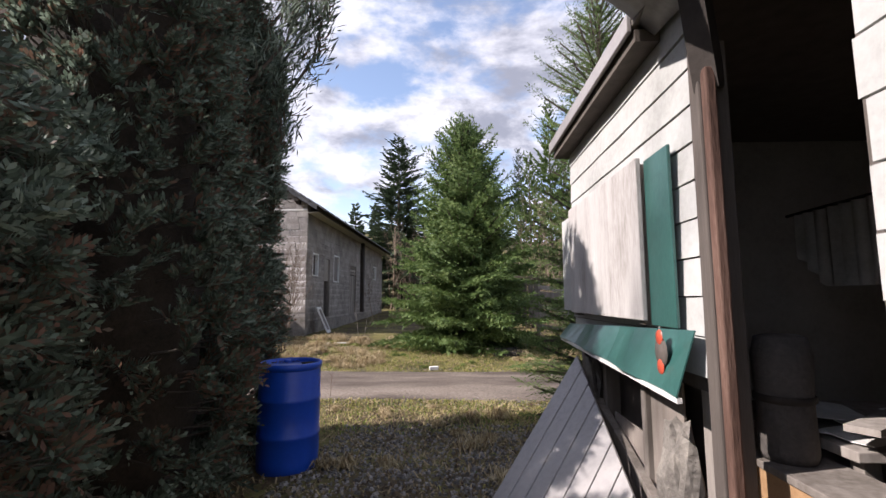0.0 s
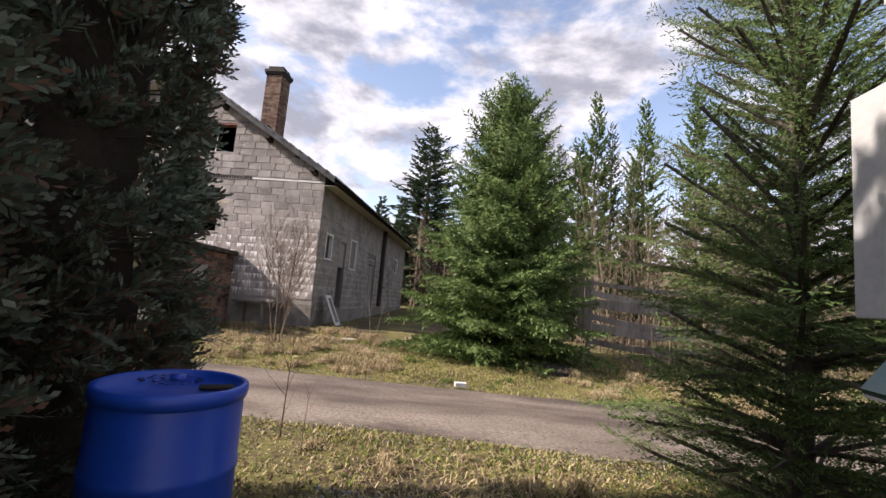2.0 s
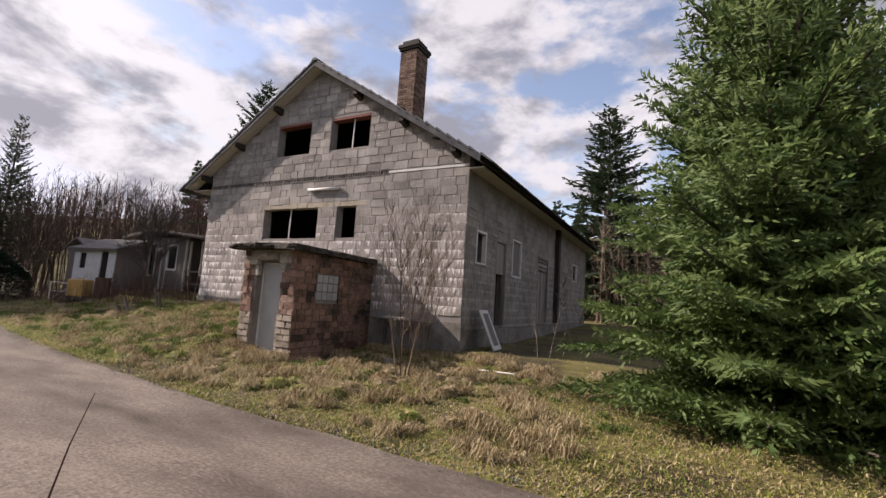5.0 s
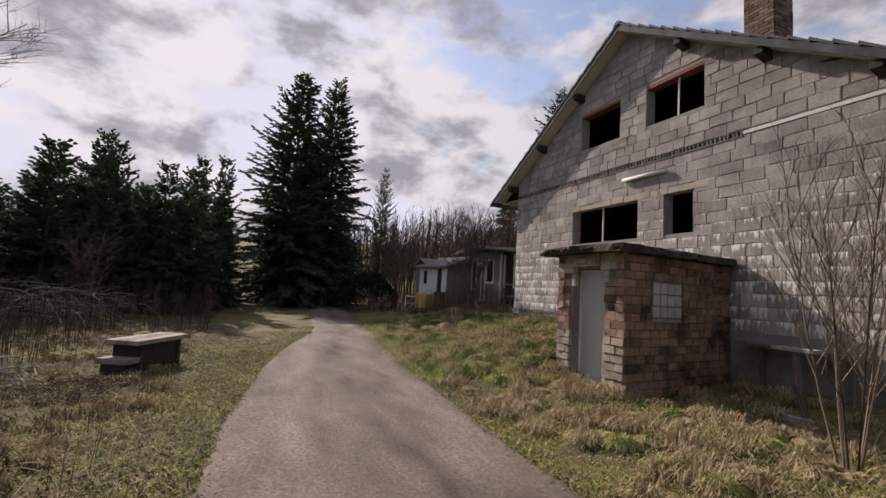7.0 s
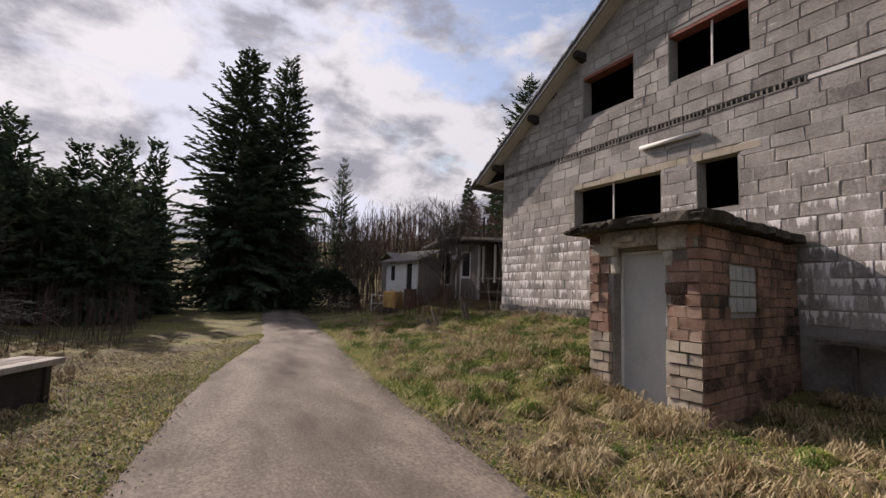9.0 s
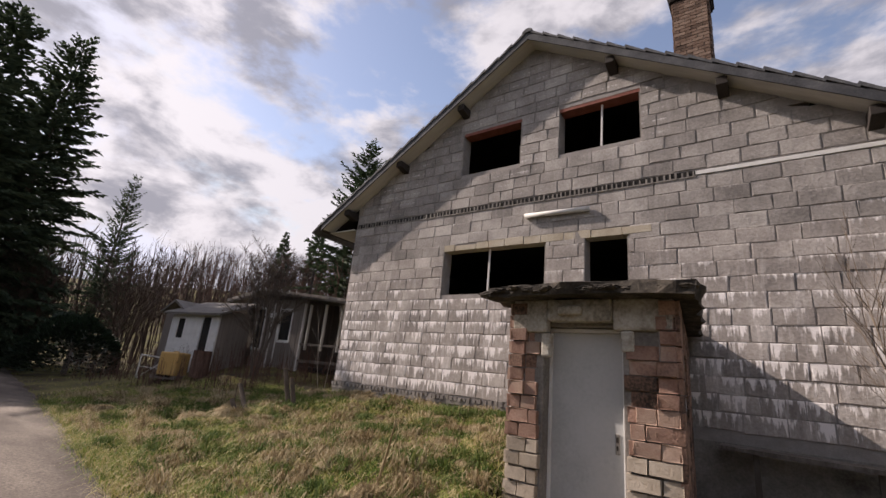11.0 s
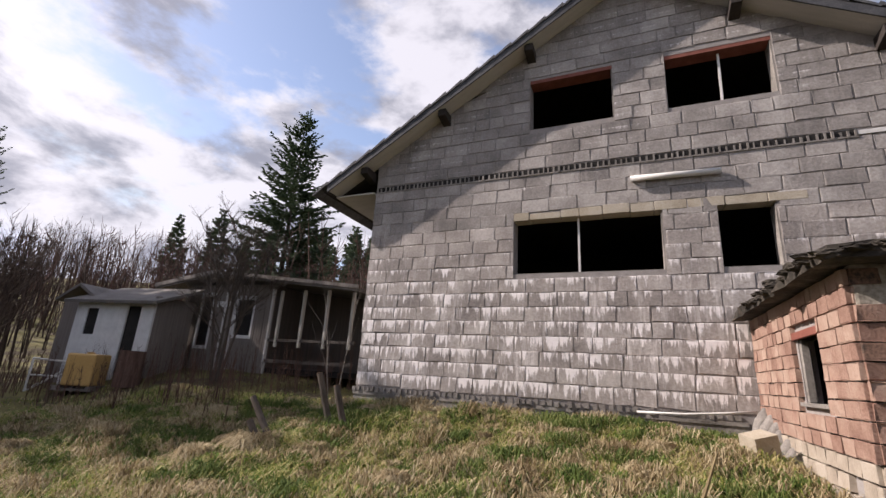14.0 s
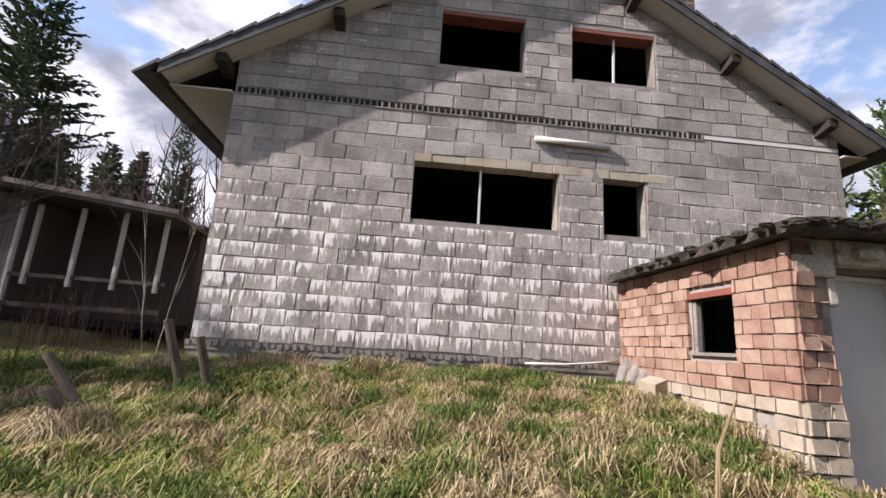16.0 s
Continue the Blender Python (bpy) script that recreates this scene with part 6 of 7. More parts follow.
for k in range(6):
    x = 2.72 + 0.2 * k
    fence_part("upright_board", Geo().beam((x + rnd.uniform(-0.02, 0.02), 17.30, 0.85 - 0.1 * (k % 2)), (x + rnd.uniform(-0.03, 0.03), 17.28, 2.2 + rnd.uniform(-0.06, 0.05)), 0.155, 0.025, (0, 1, 0)))
for x, y, lean in ((3.78, 17.36, 0.05), (7.5, 17.85, -0.06), (2.75, 17.36, 0.0)):
    fence_part("post", Geo().beam((x, y, 0.0), (x + lean, y, 2.2), 0.11, 0.11, (0, 1, 0)), "leaning square post")
for z, h, s in ((2.06, 0.10, 0.02), (1.80, 0.15, -0.10), (1.52, 0.24, 0.04), (1.22, 0.16, -0.12), (0.92, 0.24, 0.05), (0.62, 0.16, -0.06)):
    g = Geo()
    for i in range(9):
        u = i / 8
        x, y = 3.8 + 3.75 * u, 17.30 + 0.5 * u
        zz = z - (0.10 + 0.5 * abs(s)) * math.sin(u * math.pi) + s * u
        g.v += [(x, y, zz), (x, y - 0.025, zz), (x, y - 0.025, zz + h * (1 - 0.15 * math.sin(u * 7 + z))), (x, y, zz + h * (1 - 0.15 * math.sin(u * 7 + z)))]
    g.f = [(4 * i + a, 4 * (i + 1) + a, 4 * (i + 1) + b, 4 * i + b) for i in range(8) for a, b in ((0, 1), (1, 2), (2, 3), (3, 0))] + [(3, 2, 1, 0), (32, 33, 34, 35)]
    fence_part("rail_board", g)
fence.matrix_world = pose(4.5 - 0.6, 17.4 + 1.05, ground_z(4.5, 17.4)) @ Matrix.Diagonal((1, 1, 1.14, 1))
for k in range(12):
    a = Vector((3.7 + rnd.uniform(0, 2.6), 17.9 + rnd.uniform(-0.3, 0.3), 0.15 + rnd.uniform(0, 0.7)))
    b = a + Vector((rnd.uniform(-0.9, 0.9), rnd.uniform(-0.3, 0.3), rnd.uniform(-0.15, 0.3)))
    st = solid("branch", Geo().tube([a, a.lerp(b, 0.5) + Vector((0, 0, 0.05)), b], [0.02, 0.016, 0.008], 5), M_TWIG, "dead branch in the brushwood pile", "branch", "brushwood pile")

mz = ground_z(1.9, 16.1)
drain = thing("drain_cover", "dark concrete drain cover in the verge", "drain", (1.9, 16.1, mz), turn=12)
g = Geo()
g.v = [(-0.5, -0.28, -0.1), (0.5, -0.28, -0.1), (0.5, 0.3, -0.1), (-0.5, 0.3, -0.1), (-0.42, -0.22, 0.10), (0.40, -0.2, 0.12), (0.3, 0.25, 0.2), (-0.3, 0.25, 0.19)]
g.f = [(3, 2, 1, 0), (4, 5, 6, 7), (0, 1, 5, 4), (1, 2, 6, 5), (2, 3, 7, 6), (3, 0, 4, 7)]
part("cover", g, M_SLAB, drain, "", bevel=0.015)
# solid block coloured as the shade inside the drain hole
part("opening", Geo().box(-0.02, 0.22, -0.275, -0.2, -0.02, 0.075), M_SHADE, drain, "square opening, its shade painted as a near-black block")
bxm = solid("packet", Geo().box(-0.10, 0.10, -0.055, 0.055, 0, 0.07), M_PAPER, "small white crushed packet at the road edge", "packet")
bxm.matrix_world = pose(-0.13, 13.72, 0.05, 3, 0, 14)

bz = ground_z(-12.1, 9.6)
bench = thing("picnic_bench", "heavy dark timber bench with a grey slab top", "bench", (-12.15, 9.6, bz), turn=333)
bench.scale = (0.72, 1, 1.12)
for k in range(3):
    part("slab_board", Geo().box(-0.95, 0.95, -0.30 + 0.2 * k, -0.11 + 0.2 * k, 0.42, 0.49), M_WOOD_OLD, bench, "", bevel=0.01)
for x in (-0.72, 0.62):
    part("trestle", Geo().box(x, x + 0.12, -0.26, 0.26, 0.0, 0.42), M_BEAM, bench, "dark timber support", bevel=0.01)
part("side_panel", Geo().box(-0.6, 0.62, -0.22, -0.16, 0.0, 0.42), M_BEAM, bench, "dark solid side board", bevel=0.008)
part("side_panel", Geo().box(-0.6, 0.62, 0.16, 0.22, 0.0, 0.42), M_BEAM, bench, "dark solid side board", bevel=0.008)
step = part("low_seat", Geo().box(0.80, 1.22, -0.28, 0.28, 0.16, 0.24), M_WOOD_OLD, bench, "low end seat board", bevel=0.01)
part("seat_block", Geo().box(0.86, 1.16, -0.2, 0.2, 0.0, 0.16), M_BEAM, bench, bevel=0.01)
g = Geo()
for _ in range(260):
    a, r = rnd.uniform(0, 6.283), 0.55 * rnd.random() ** 0.6
    p = Vector((r * math.cos(a) * 1.3, r * math.sin(a), 0.25 * (1 - r / 0.6) * rnd.random()))
    d = Vector((rnd.uniform(-1, 1), rnd.uniform(-1, 1), rnd.uniform(-0.1, 0.5))) * 0.22
    g.tube([p, p + d * 0.5 + Vector((0, 0, 0.03)), p + d], [0.005, 0.004, 0.002], 3, False)
heap = solid("twig_heap", g, M_TWIG_RED, "low heap of dead brown twigs", "brush heap")
heap.location = (-10.3, 9.0, ground_z(-10.3, 9.0))

# litter by the verge
for k, (x, y) in enumerate(((-8.1, 7.1), (-8.6, 6.6), (-7.2, 7.7), (-5.9, 10.2), (-6.4, 8.0))):
    ob = tagged(new("litter", wool(120 + k, (0, 0, 0), (0.09, 0.06, 0.03))), "crumpled white plastic litter in the grass", "litter", "scattered litter")
    ob.data.materials[0] = M_PAPER
    ob.location = (x, y, ground_z(x, y) + 0.05)

# leaning pane frame and pole at the house corner
fr = thing("pane_frame", "old white window sash leaning on the side wall", "window sash", (-4.55, 20.75, ground_z(-4.5, 20.7)))
fr.matrix_world = pose(-4.75, 20.75, ground_z(-4.75, 20.75), 0, -24, 6)
for a in ((0, 0.09, 0, 1.12), (0.61, 0.70, 0, 1.12), (0.09, 0.61, 0, 0.12), (0.09, 0.61, 1.02, 1.12)):
    part("sash_bar", Geo().box(-0.02, 0.03, a[0], a[1], a[2], a[3]), M_WHITE, fr, bevel=0.006)
part("pane", Geo().box(0.0, 0.01, 0.09, 0.61, 0.12, 1.02), M_RENDER, fr, "dusty grey pane")
p0, p1 = Vector((-4.3, 18.35, ground_z(-4.3, 18.35) + 0.03)), Vector((-2.4, 18.55, ground_z(-2.4, 18.55) + 0.03))
solid("pole", Geo().tube([p0, p1], 0.018, 8), M_TUBE, "long pale pole lying in the grass", "pole", smooth=True)

# timber ledge and trestle against the plinth
ledge = solid("plank_shelf", Geo().beam((-8.0, HY0 - 0.28, 0.98), (-6.3, HY0 - 0.3, 0.96), 0.4, 0.05), M_WOOD_OLD, "grey plank shelf along the plinth", "shelf")
part("shelf_leg", Geo().beam((-6.4, HY0 - 0.3, 0.0), (-6.4, HY0 - 0.3, 0.94), 0.07, 0.07, (0, 1, 0)), M_WOOD_OLD, ledge)
part("shelf_leg", Geo().beam((-7.6, HY0 - 0.3, 0.0), (-7.6, HY0 - 0.3, 0.94), 0.07, 0.07, (0, 1, 0)), M_WOOD_OLD, ledge)
sz_ = ground_z(-6.15, 18.1)
stand = thing("post_stand", "rotten wooden post with a small board top", "post", (-6.15, 18.1, sz_))
part("post", Geo().tube([(0.12, 0.05, -0.05), (0.03, 0, 0.5), (0, 0, 0.95)], [0.055, 0.05, 0.045], 7), M_WOOD_OLD, stand)
part("board", Geo().box(-0.24, 0.28, -0.12, 0.12, 0.95, 1.0), M_WOOD_OLD, stand, bevel=0.008)
part("foot", Geo().box(-0.1, 0.3, -0.16, -0.06, 0.0, 0.09), M_WOOD_OLD, stand, bevel=0.008)

# cut poles on the bank
POLES = (((-15.4, 18.3), (-15.7, 18.25), 0.75), ((-15.85, 17.7), (-16.45, 17.75), 0.55), ((-15.07, 18.2), (-15.3, 18.15), 0.6), ((-15.8, 17.5), (-16.15, 17.45), 0.32))
for (x0, y0), (x1, y1), h in POLES:
    z0 = ground_z(x0, y0) - 0.1
    pl = solid("cut_pole", Geo().tube([(x0, y0, z0), ((x0 + x1) / 2, (y0 + y1) / 2, z0 + h * 0.55), (x1, y1, z0 + h + 0.1)], [0.05, 0.048, 0.045], 10), M_BARK, "sawn-off leaning pole on the grassy bank", "pole", "sawn-off poles", smooth=False)
    d = (Vector((x1, y1, z0 + h + 0.1)) - Vector(((x0 + x1) / 2, (y0 + y1) / 2, z0 + h * 0.55))).normalized()
    e = Vector((x1, y1, z0 + h + 0.1))
    part("sawn_end", Geo().tube([e - d * 0.001, e + d * 0.004], 0.043, 10), M_PLY, pl, "pale sawn end")
bxx = solid("carton", Geo().box(-0.14, 0.14, -0.11, 0.11, -0.02, 0.2), M_CREAM, "small tan block lying by the annex wall", "block")
bxx.matrix_world = pose(-10.1, 18.6, ground_z(-10.1, 18.6) + 0.03, 8, -12, 30)
cable = Geo().tube([(-11.3, HY0 - 0.12, 1.10), (-10.7, HY0 - 0.2, 1.12), (-10.2, HY0 - 0.16, 1.17), (-9.8, HY0 - 0.1, 1.22)], 0.018, 6)
solid("pipe", cable, M_TUBE, "thin pale pipe along the wall foot", "pipe", smooth=True)
st = solid("branch", Geo().tube([(-11.0, 16.3, ground_z(-11.0, 16.3)), (-10.92, 16.35, ground_z(-11.0, 16.3) + 0.45), (-10.8, 16.3, ground_z(-11.0, 16.3) + 0.8)], [0.02, 0.016, 0.008], 6), M_STRAW, "broken pale stalk in the bank grass", "branch")
p0, p1 = Vector((-14.0, 15.35, ground_z(-14.0, 15.35) + 0.04)), Vector((-13.2, 15.1, ground_z(-13.2, 15.1) + 0.04))
solid("branch", Geo().tube([p0, p0.lerp(p1, 0.5) + Vector((0, 0, 0.04)), p1], [0.018, 0.016, 0.01], 6), M_STRAW, "bleached stick lying on the bank", "branch")

# ---- cabins beyond the bank ----
def cabin_frame(name, label, at, turn):
    t = thing(name, label, "cabin", at, turn=turn)
    return t, lambda nm, g, m, lb="", bv=0.0, parent=None: part(nm, g, m, parent or t, lb, bevel=bv)


cab, cp = cabin_frame("wooden_cabin", "dark boarded wooden cabin with white window frames", (-24.2, 22.15, 1.35), 3)
cab.scale = (0.66, 0.9, 0.96)
L, H = 9.4, 2.45
cp("wall_front", Geo().box(0, 1.05, 0, 0.12, -1.2, H).box(1.05, 1.7, 0, 0.12, -1.2, 0.55).box(1.7, 3.2, 0, 0.12, -1.2, H).box(1.05, 1.7, 0, 0.12, 2.1, H).box(3.2, 4.1, 0, 0.12, -1.2, 0.9).box(3.2, 4.1, 0, 0.12, 2.0, H).box(4.1, 5.1, 0, 0.12, -1.2, H), M_CABIN, "weathered grey-brown boards")
cp("wall_end", Geo().box(0, 0.12, 0.12, 4.5, -1.2, H), M_CABIN)
for bx0 in ((5.0, 5.1, 0.12, 1.6), (5.1, L, 1.5, 1.6), (L - 0.1, L, 1.6, 4.4), (0.12, L, 4.4, 4.5)):
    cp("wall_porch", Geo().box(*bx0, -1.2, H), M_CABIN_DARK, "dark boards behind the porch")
cp("floor", Geo().box(0.1, L, 0.1, 4.4, -0.15, 0.0), M_SHADE)
g = Geo()
g.add([(-1.5, -0.45, H - 0.08), (2.1, -0.45, H + 0.32), (L + 0.3, -0.45, H - 0.22), (-1.5, 5.0, H - 0.08), (2.1, 5.0, H + 0.32), (L + 0.3, 5.0, H - 0.22)], [(0, 1, 4, 3), (1, 2, 5, 4)])
r_ = cp("roof", g, M_CABIN_ROOF, "low grey felt roof")
r_.modifiers.new("thick", "SOLIDIFY").thickness = 0.09
cp("fascia", Geo().beam((-1.5, -0.48, H - 0.05), (2.1, -0.48, H + 0.35), 0.03, 0.12).beam((2.1, -0.48, H + 0.35), (L + 0.3, -0.48, H - 0.19), 0.03, 0.10), M_WOOD_OLD, "pale roof edge")
for x0, x1, z0, z1 in ((0.95, 1.8, 0.45, 2.2), (3.1, 4.2, 0.8, 2.1)):
    w_ = cp("window", Geo().box(x0, x0 + 0.1, -0.04, 0.1, z0, z1).box(x1 - 0.1, x1, -0.04, 0.1, z0, z1).box(x0 + 0.1, x1 - 0.1, -0.04, 0.1, z1 - 0.12, z1).box(x0 + 0.1, x1 - 0.1, -0.04, 0.1, z0, z0 + 0.1), M_WHITE, "white painted window frame", 0.01)
    # pane colour holds the shade of the room behind
    cp("pane", Geo().box(x0 + 0.1, x1 - 0.1, 0.04, 0.05, z0 + 0.1, z1 - 0.12), M_SHADE, "dark pane", 0.0, w_)
cp("name_board", Geo().box(2.0, 2.75, -0.06, -0.034, 1.75, 1.92), M_WHITE, "blank pale board", 0.005)
k = 0.0
while k < 5.0:
    spans = [(-1.2, H - 0.1)]
    for a, b, c, d in ((0.85, 1.8, 0.45, 2.2), (3.0, 4.2, 0.8, 2.1)):
        if a < k + 0.07 < b:
            spans = [(-1.2, c), (d, H - 0.1)]
    for a, b in spans:
        cp("board", Geo().box(k, k + 0.125, -0.02 - 0.012 * rnd.random(), -0.002, a, b), M_CABIN)
    k += 0.14
for x in (0.0, 2.45, 3.0, 5.05):
    cp("batten", Geo().box(x, x + 0.09, -0.05, 0.04, -0.6, H - 0.15), M_TUBE, "pale upright batten", 0.006)
for x in (5.5, 6.7, 7.9, 9.1):
    cp("post", Geo().box(x, x + 0.11, -0.05, 0.04, 0.6, H - 0.2), M_SOFFIT, "cream porch post", 0.006)
cp("porch_rail", Geo().box(5.1, L, -0.03, 0.03, 0.15, 0.25).box(5.1, L, -0.03, 0.03, 0.75, 0.83), M_CABIN_DARK)
cp("stove_pipe", Geo().tube([(1.6, 2.2, H), (1.65, 2.2, H + 1.7)], 0.06, 10), M_BEAM, "thin dark stove pipe")
cp("stove_pipe", Geo().tube([(-1.2, 2.0, H - 0.3), (-1.2, 2.0, H + 0.5)], 0.08, 10), M_TUBE, "short pale pipe")

hut, hp_ = cabin_frame("hut", "low white-fronted hut with a grey tiled roof", (-25.9, 20.1, 1.2), 9)
hut.scale = (0.8, 0.45, 0.85)
hp_("wall_front", Geo().box(0, 0.5, 0, 0.12, -1, 2.0).box(0.5, 1.0, 0, 0.12, -1, 0.9).box(0.5, 1.0, 0, 0.12, 1.75, 2.0).box(1.0, 2.25, 0, 0.12, -1, 2.0).box(2.25, 2.85, 0, 0.12, 1.85, 2.0).box(2.85, 3.4, 0, 0.12, -1, 2.0), M_WHITE, "stained white boarded front")
hp_("wall_end", Geo().box(3.28, 3.4, 0.12, 3.0, -1, 2.2), M_CABIN, "grey board end wall")
hp_("wall_back", Geo().box(0, 0.12, 0.12, 3.0, -1, 2.0).box(0.12, 3.28, 2.9, 3.0, -1, 2.2), M_CABIN_DARK)
g = Geo().add([(-0.35, -0.5, 2.0), (3.7, -0.5, 2.0), (3.75, 3.2, 2.75), (-0.35, 3.2, 2.75)], [(0, 1, 2, 3)])
r_ = hp_("roof", g, M_CABIN_ROOF, "uneven grey tiled roof")
r_.modifiers.new("thick", "SOLIDIFY").thickness = 0.1
# solid near-black sheets fill both hut openings in place of real shade
hp_("door", Geo().box(2.27, 2.83, 0.14, 0.18, -0.2, 1.85), M_SHADE, "dark open doorway")
hp_("window", Geo().box(0.5, 1.0, 0.08, 0.1, 0.9, 1.75), M_SHADE, "dark empty window")
g = Geo().add([(-1.6, 0.5, 2.1), (-0.6, 0.5, 2.65), (0.5, 0.5, 2.1), (-1.6, 3.5, 2.1), (-0.6, 3.5, 2.65), (0.5, 3.5, 2.1)], [(0, 1, 4, 3), (1, 2, 5, 4)])
r_ = hp_("side_roof", g, M_CABIN_ROOF, "small gabled side roof")
r_.modifiers.new("thick", "SOLIDIFY").thickness = 0.1
hp_("side_wall", Geo().box(-1.3, 0.0, 0.8, 0.9, -1, 2.1), M_CABIN, "grey boards under the side gable")

tk = thing("tank", "yellow-orange plastic tank on a low frame", "tank", (-24.0, 19.7, ground_z(-24.0, 19.7)), turn=30)
tk.scale = (0.8, 0.8, 0.8)
part("body", Geo().box(-0.42, 0.42, -0.42, 0.42, 0.14, 1.1), M_YELLOW, tk, bevel=0.06)
part("cap", Geo().lathe([(0.11, 1.1), (0.11, 1.15), (0.0, 1.16)], 16), M_YELLOW, tk)
part("pallet", Geo().box(-0.55, 0.55, -0.55, 0.55, 0.0, 0.06).box(-0.55, -0.4, -0.55, 0.55, 0.06, 0.14).box(0.4, 0.55, -0.55, 0.55, 0.06, 0.14), M_WOOD_OLD, tk, "grey pallet")
bn = thing("rusty_drum", "rusty brown oil drum in the brambles", "drum", (-23.0, 20.1, ground_z(-23.0, 20.1)))
part("body", Geo().lathe([(0, 0), (0.29, 0), (0.3, 0.3), (0.29, 0.31), (0.3, 0.6), (0.29, 0.61), (0.29, 0.88), (0.27, 0.86), (0, 0.86)], 20), M_WOOD_RED, bn)
rk = thing("metal_rack", "rusty tube rack leaning beside the tank", "rack", (-25.2, 19.1, ground_z(-25.2, 19.1)), turn=20)
for a, b in (((0, 0, 0), (0, 0, 0.8)), ((1.2, 0, 0), (1.2, 0, 0.75)), ((0, 0, 0.8), (1.2, 0, 0.75)), ((0, 0, 0.4), (1.2, 0, 0.4)), ((0, 0, 0), (1.2, 0, 0.75))):
    part("tube", Geo().tube([a, b], 0.025, 6), M_TUBE, rk)

# ---- grass, straw, gravel ----
def on_built(x, y):
    return (HX0 - 0.05 < x < HX1 + 0.05 and y > HY0 - 0.05) or (AX0 - 0.06 < x < AX1 + 0.06 and y > AY0 - 0.05) or (x > 1.46 and y < 7.4) or (x - bx_) ** 2 + (y - by_) ** 2 < 0.1


def blades(n, pick, lo, hi, wide, seed, droop, q=None):
    q = random.Random(seed)
    g = Geo()
    v, f = g.v, g.f
    made = 0
    while made < n:
        x, y = pick(q)
        made += 1
        if on_built(x, y) or road_near(x) + 0.05 + 0.2 * q.random() ** 3 < y < road_far(x) - 0.05 - 0.2 * q.random() ** 3:
            continue
        z = ground_z(x, y) - 0.01
        a, h = q.uniform(0, 6.283), q.uniform(lo, hi) * (0.7 + 0.5 * noise.noise((x * 0.8, y * 0.8, 3)))
        dx, dy = math.cos(a), math.sin(a)
        w_, b = wide * q.uniform(0.6, 1.3), droop * q.uniform(0.2, 1.3) * h
        k = len(v)
        v.extend(((x - dy * w_, y + dx * w_, z), (x + dy * w_, y - dx * w_, z), (x + dx * b * 0.45 + dy * w_ * 0.7, y + dy * b * 0.45 - dx * w_ * 0.7, z + h * 0.7), (x + dx * b * 0.45 - dy * w_ * 0.7, y + dy * b * 0.45 + dx * w_ * 0.7, z + h * 0.7), (x + dx * b, y + dy * b, z + h * (1.0 - 0.35 * droop))))
        f.extend(((k, k + 1, k + 2, k + 3), (k + 3, k + 2, k + 4)))
    return g


def near_path(q):
    k = q.random()
    if k < 0.35:
        return q.uniform(-13, 7), q.uniform(13.6, 18.3)
    if k < 0.62:
        return q.uniform(-24, -9.5), q.uniform(14.4, 20.3)
    if k < 0.84:
        return q.uniform(-14, 2.5), q.uniform(8.8, 11.6)
    return q.uniform(-34, 10), q.uniform(6, 26)


def bank(q):
    return q.uniform(-22, -9.7), q.uniform(14.3, 20.2)


solid("grass", blades(70000, near_path, 0.04, 0.12, 0.007, 81, 1.3), M_GRASS, "short mixed green and straw grass", "grass", kind="stuff")
solid("bank_grass", blades(95000, bank, 0.08, 0.24, 0.005, 82, 2.3), M_GRASS, "long mixed grass on the bank", "grass", kind="stuff")
TUFTS = []
q = random.Random(83)
for k in range(600):
    if k < 330:
        x, y = bank(q)
    elif k < 480:
        x, y = q.uniform(-9.5, -1.5), q.uniform(14.0, 19.6)
    elif k < 530:
        x, y = q.uniform(2, 9), q.uniform(13.8, 16.5)
    else:
        x, y = q.uniform(-13, 2), q.uniform(6.5, 10.2)
    if on_built(x, y) or road_near(x) - 0.15 < y < road_far(x) + 0.15:
        continue
    TUFTS.append((x, y, q.uniform(0.10, 0.27) if k < 530 else q.uniform(0.08, 0.2)))
# dry growth before the annex door
TUFTS += [(-9.5 + 0.16 * k, 16.62 - 0.1 * (k % 3), 0.2 + 0.04 * (k % 2)) for k in range(10)]


def tufts(spots, seed, per):
    q = random.Random(seed)
    g = Geo()
    v, f = g.v, g.f
    for x, y, r in spots:
        z = ground_z(x, y)
        lean = q.uniform(0, 6.283)
        for _ in range(per):
            a = lean + q.gauss(0, 2.6)
            dx, dy = math.cos(a), math.sin(a)
            s = r * q.uniform(0.0, 0.9)
            bx0, by0 = x + s * math.cos(q.uniform(0, 6.3)), y + s * math.sin(q.uniform(0, 6.3))
            h, b, w_ = r * q.uniform(0.25, 0.9), r * q.uniform(0.5, 1.6), 0.005
            k = len(v)
            v.extend(((bx0 - dy * w_, by0 + dx * w_, z - 0.02), (bx0 + dy * w_, by0 - dx * w_, z - 0.02), (bx0 + dx * b * 0.5 + dy * w_, by0 + dy * b * 0.5 - dx * w_, z + h), (bx0 + dx * b * 0.5 - dy * w_, by0 + dy * b * 0.5 + dx * w_, z + h), (bx0 + dx * b, by0 + dy * b, z + h * q.uniform(0.05, 0.6))))
            f.extend(((k, k + 1, k + 2, k + 3), (k + 3, k + 2, k + 4)))
    return g


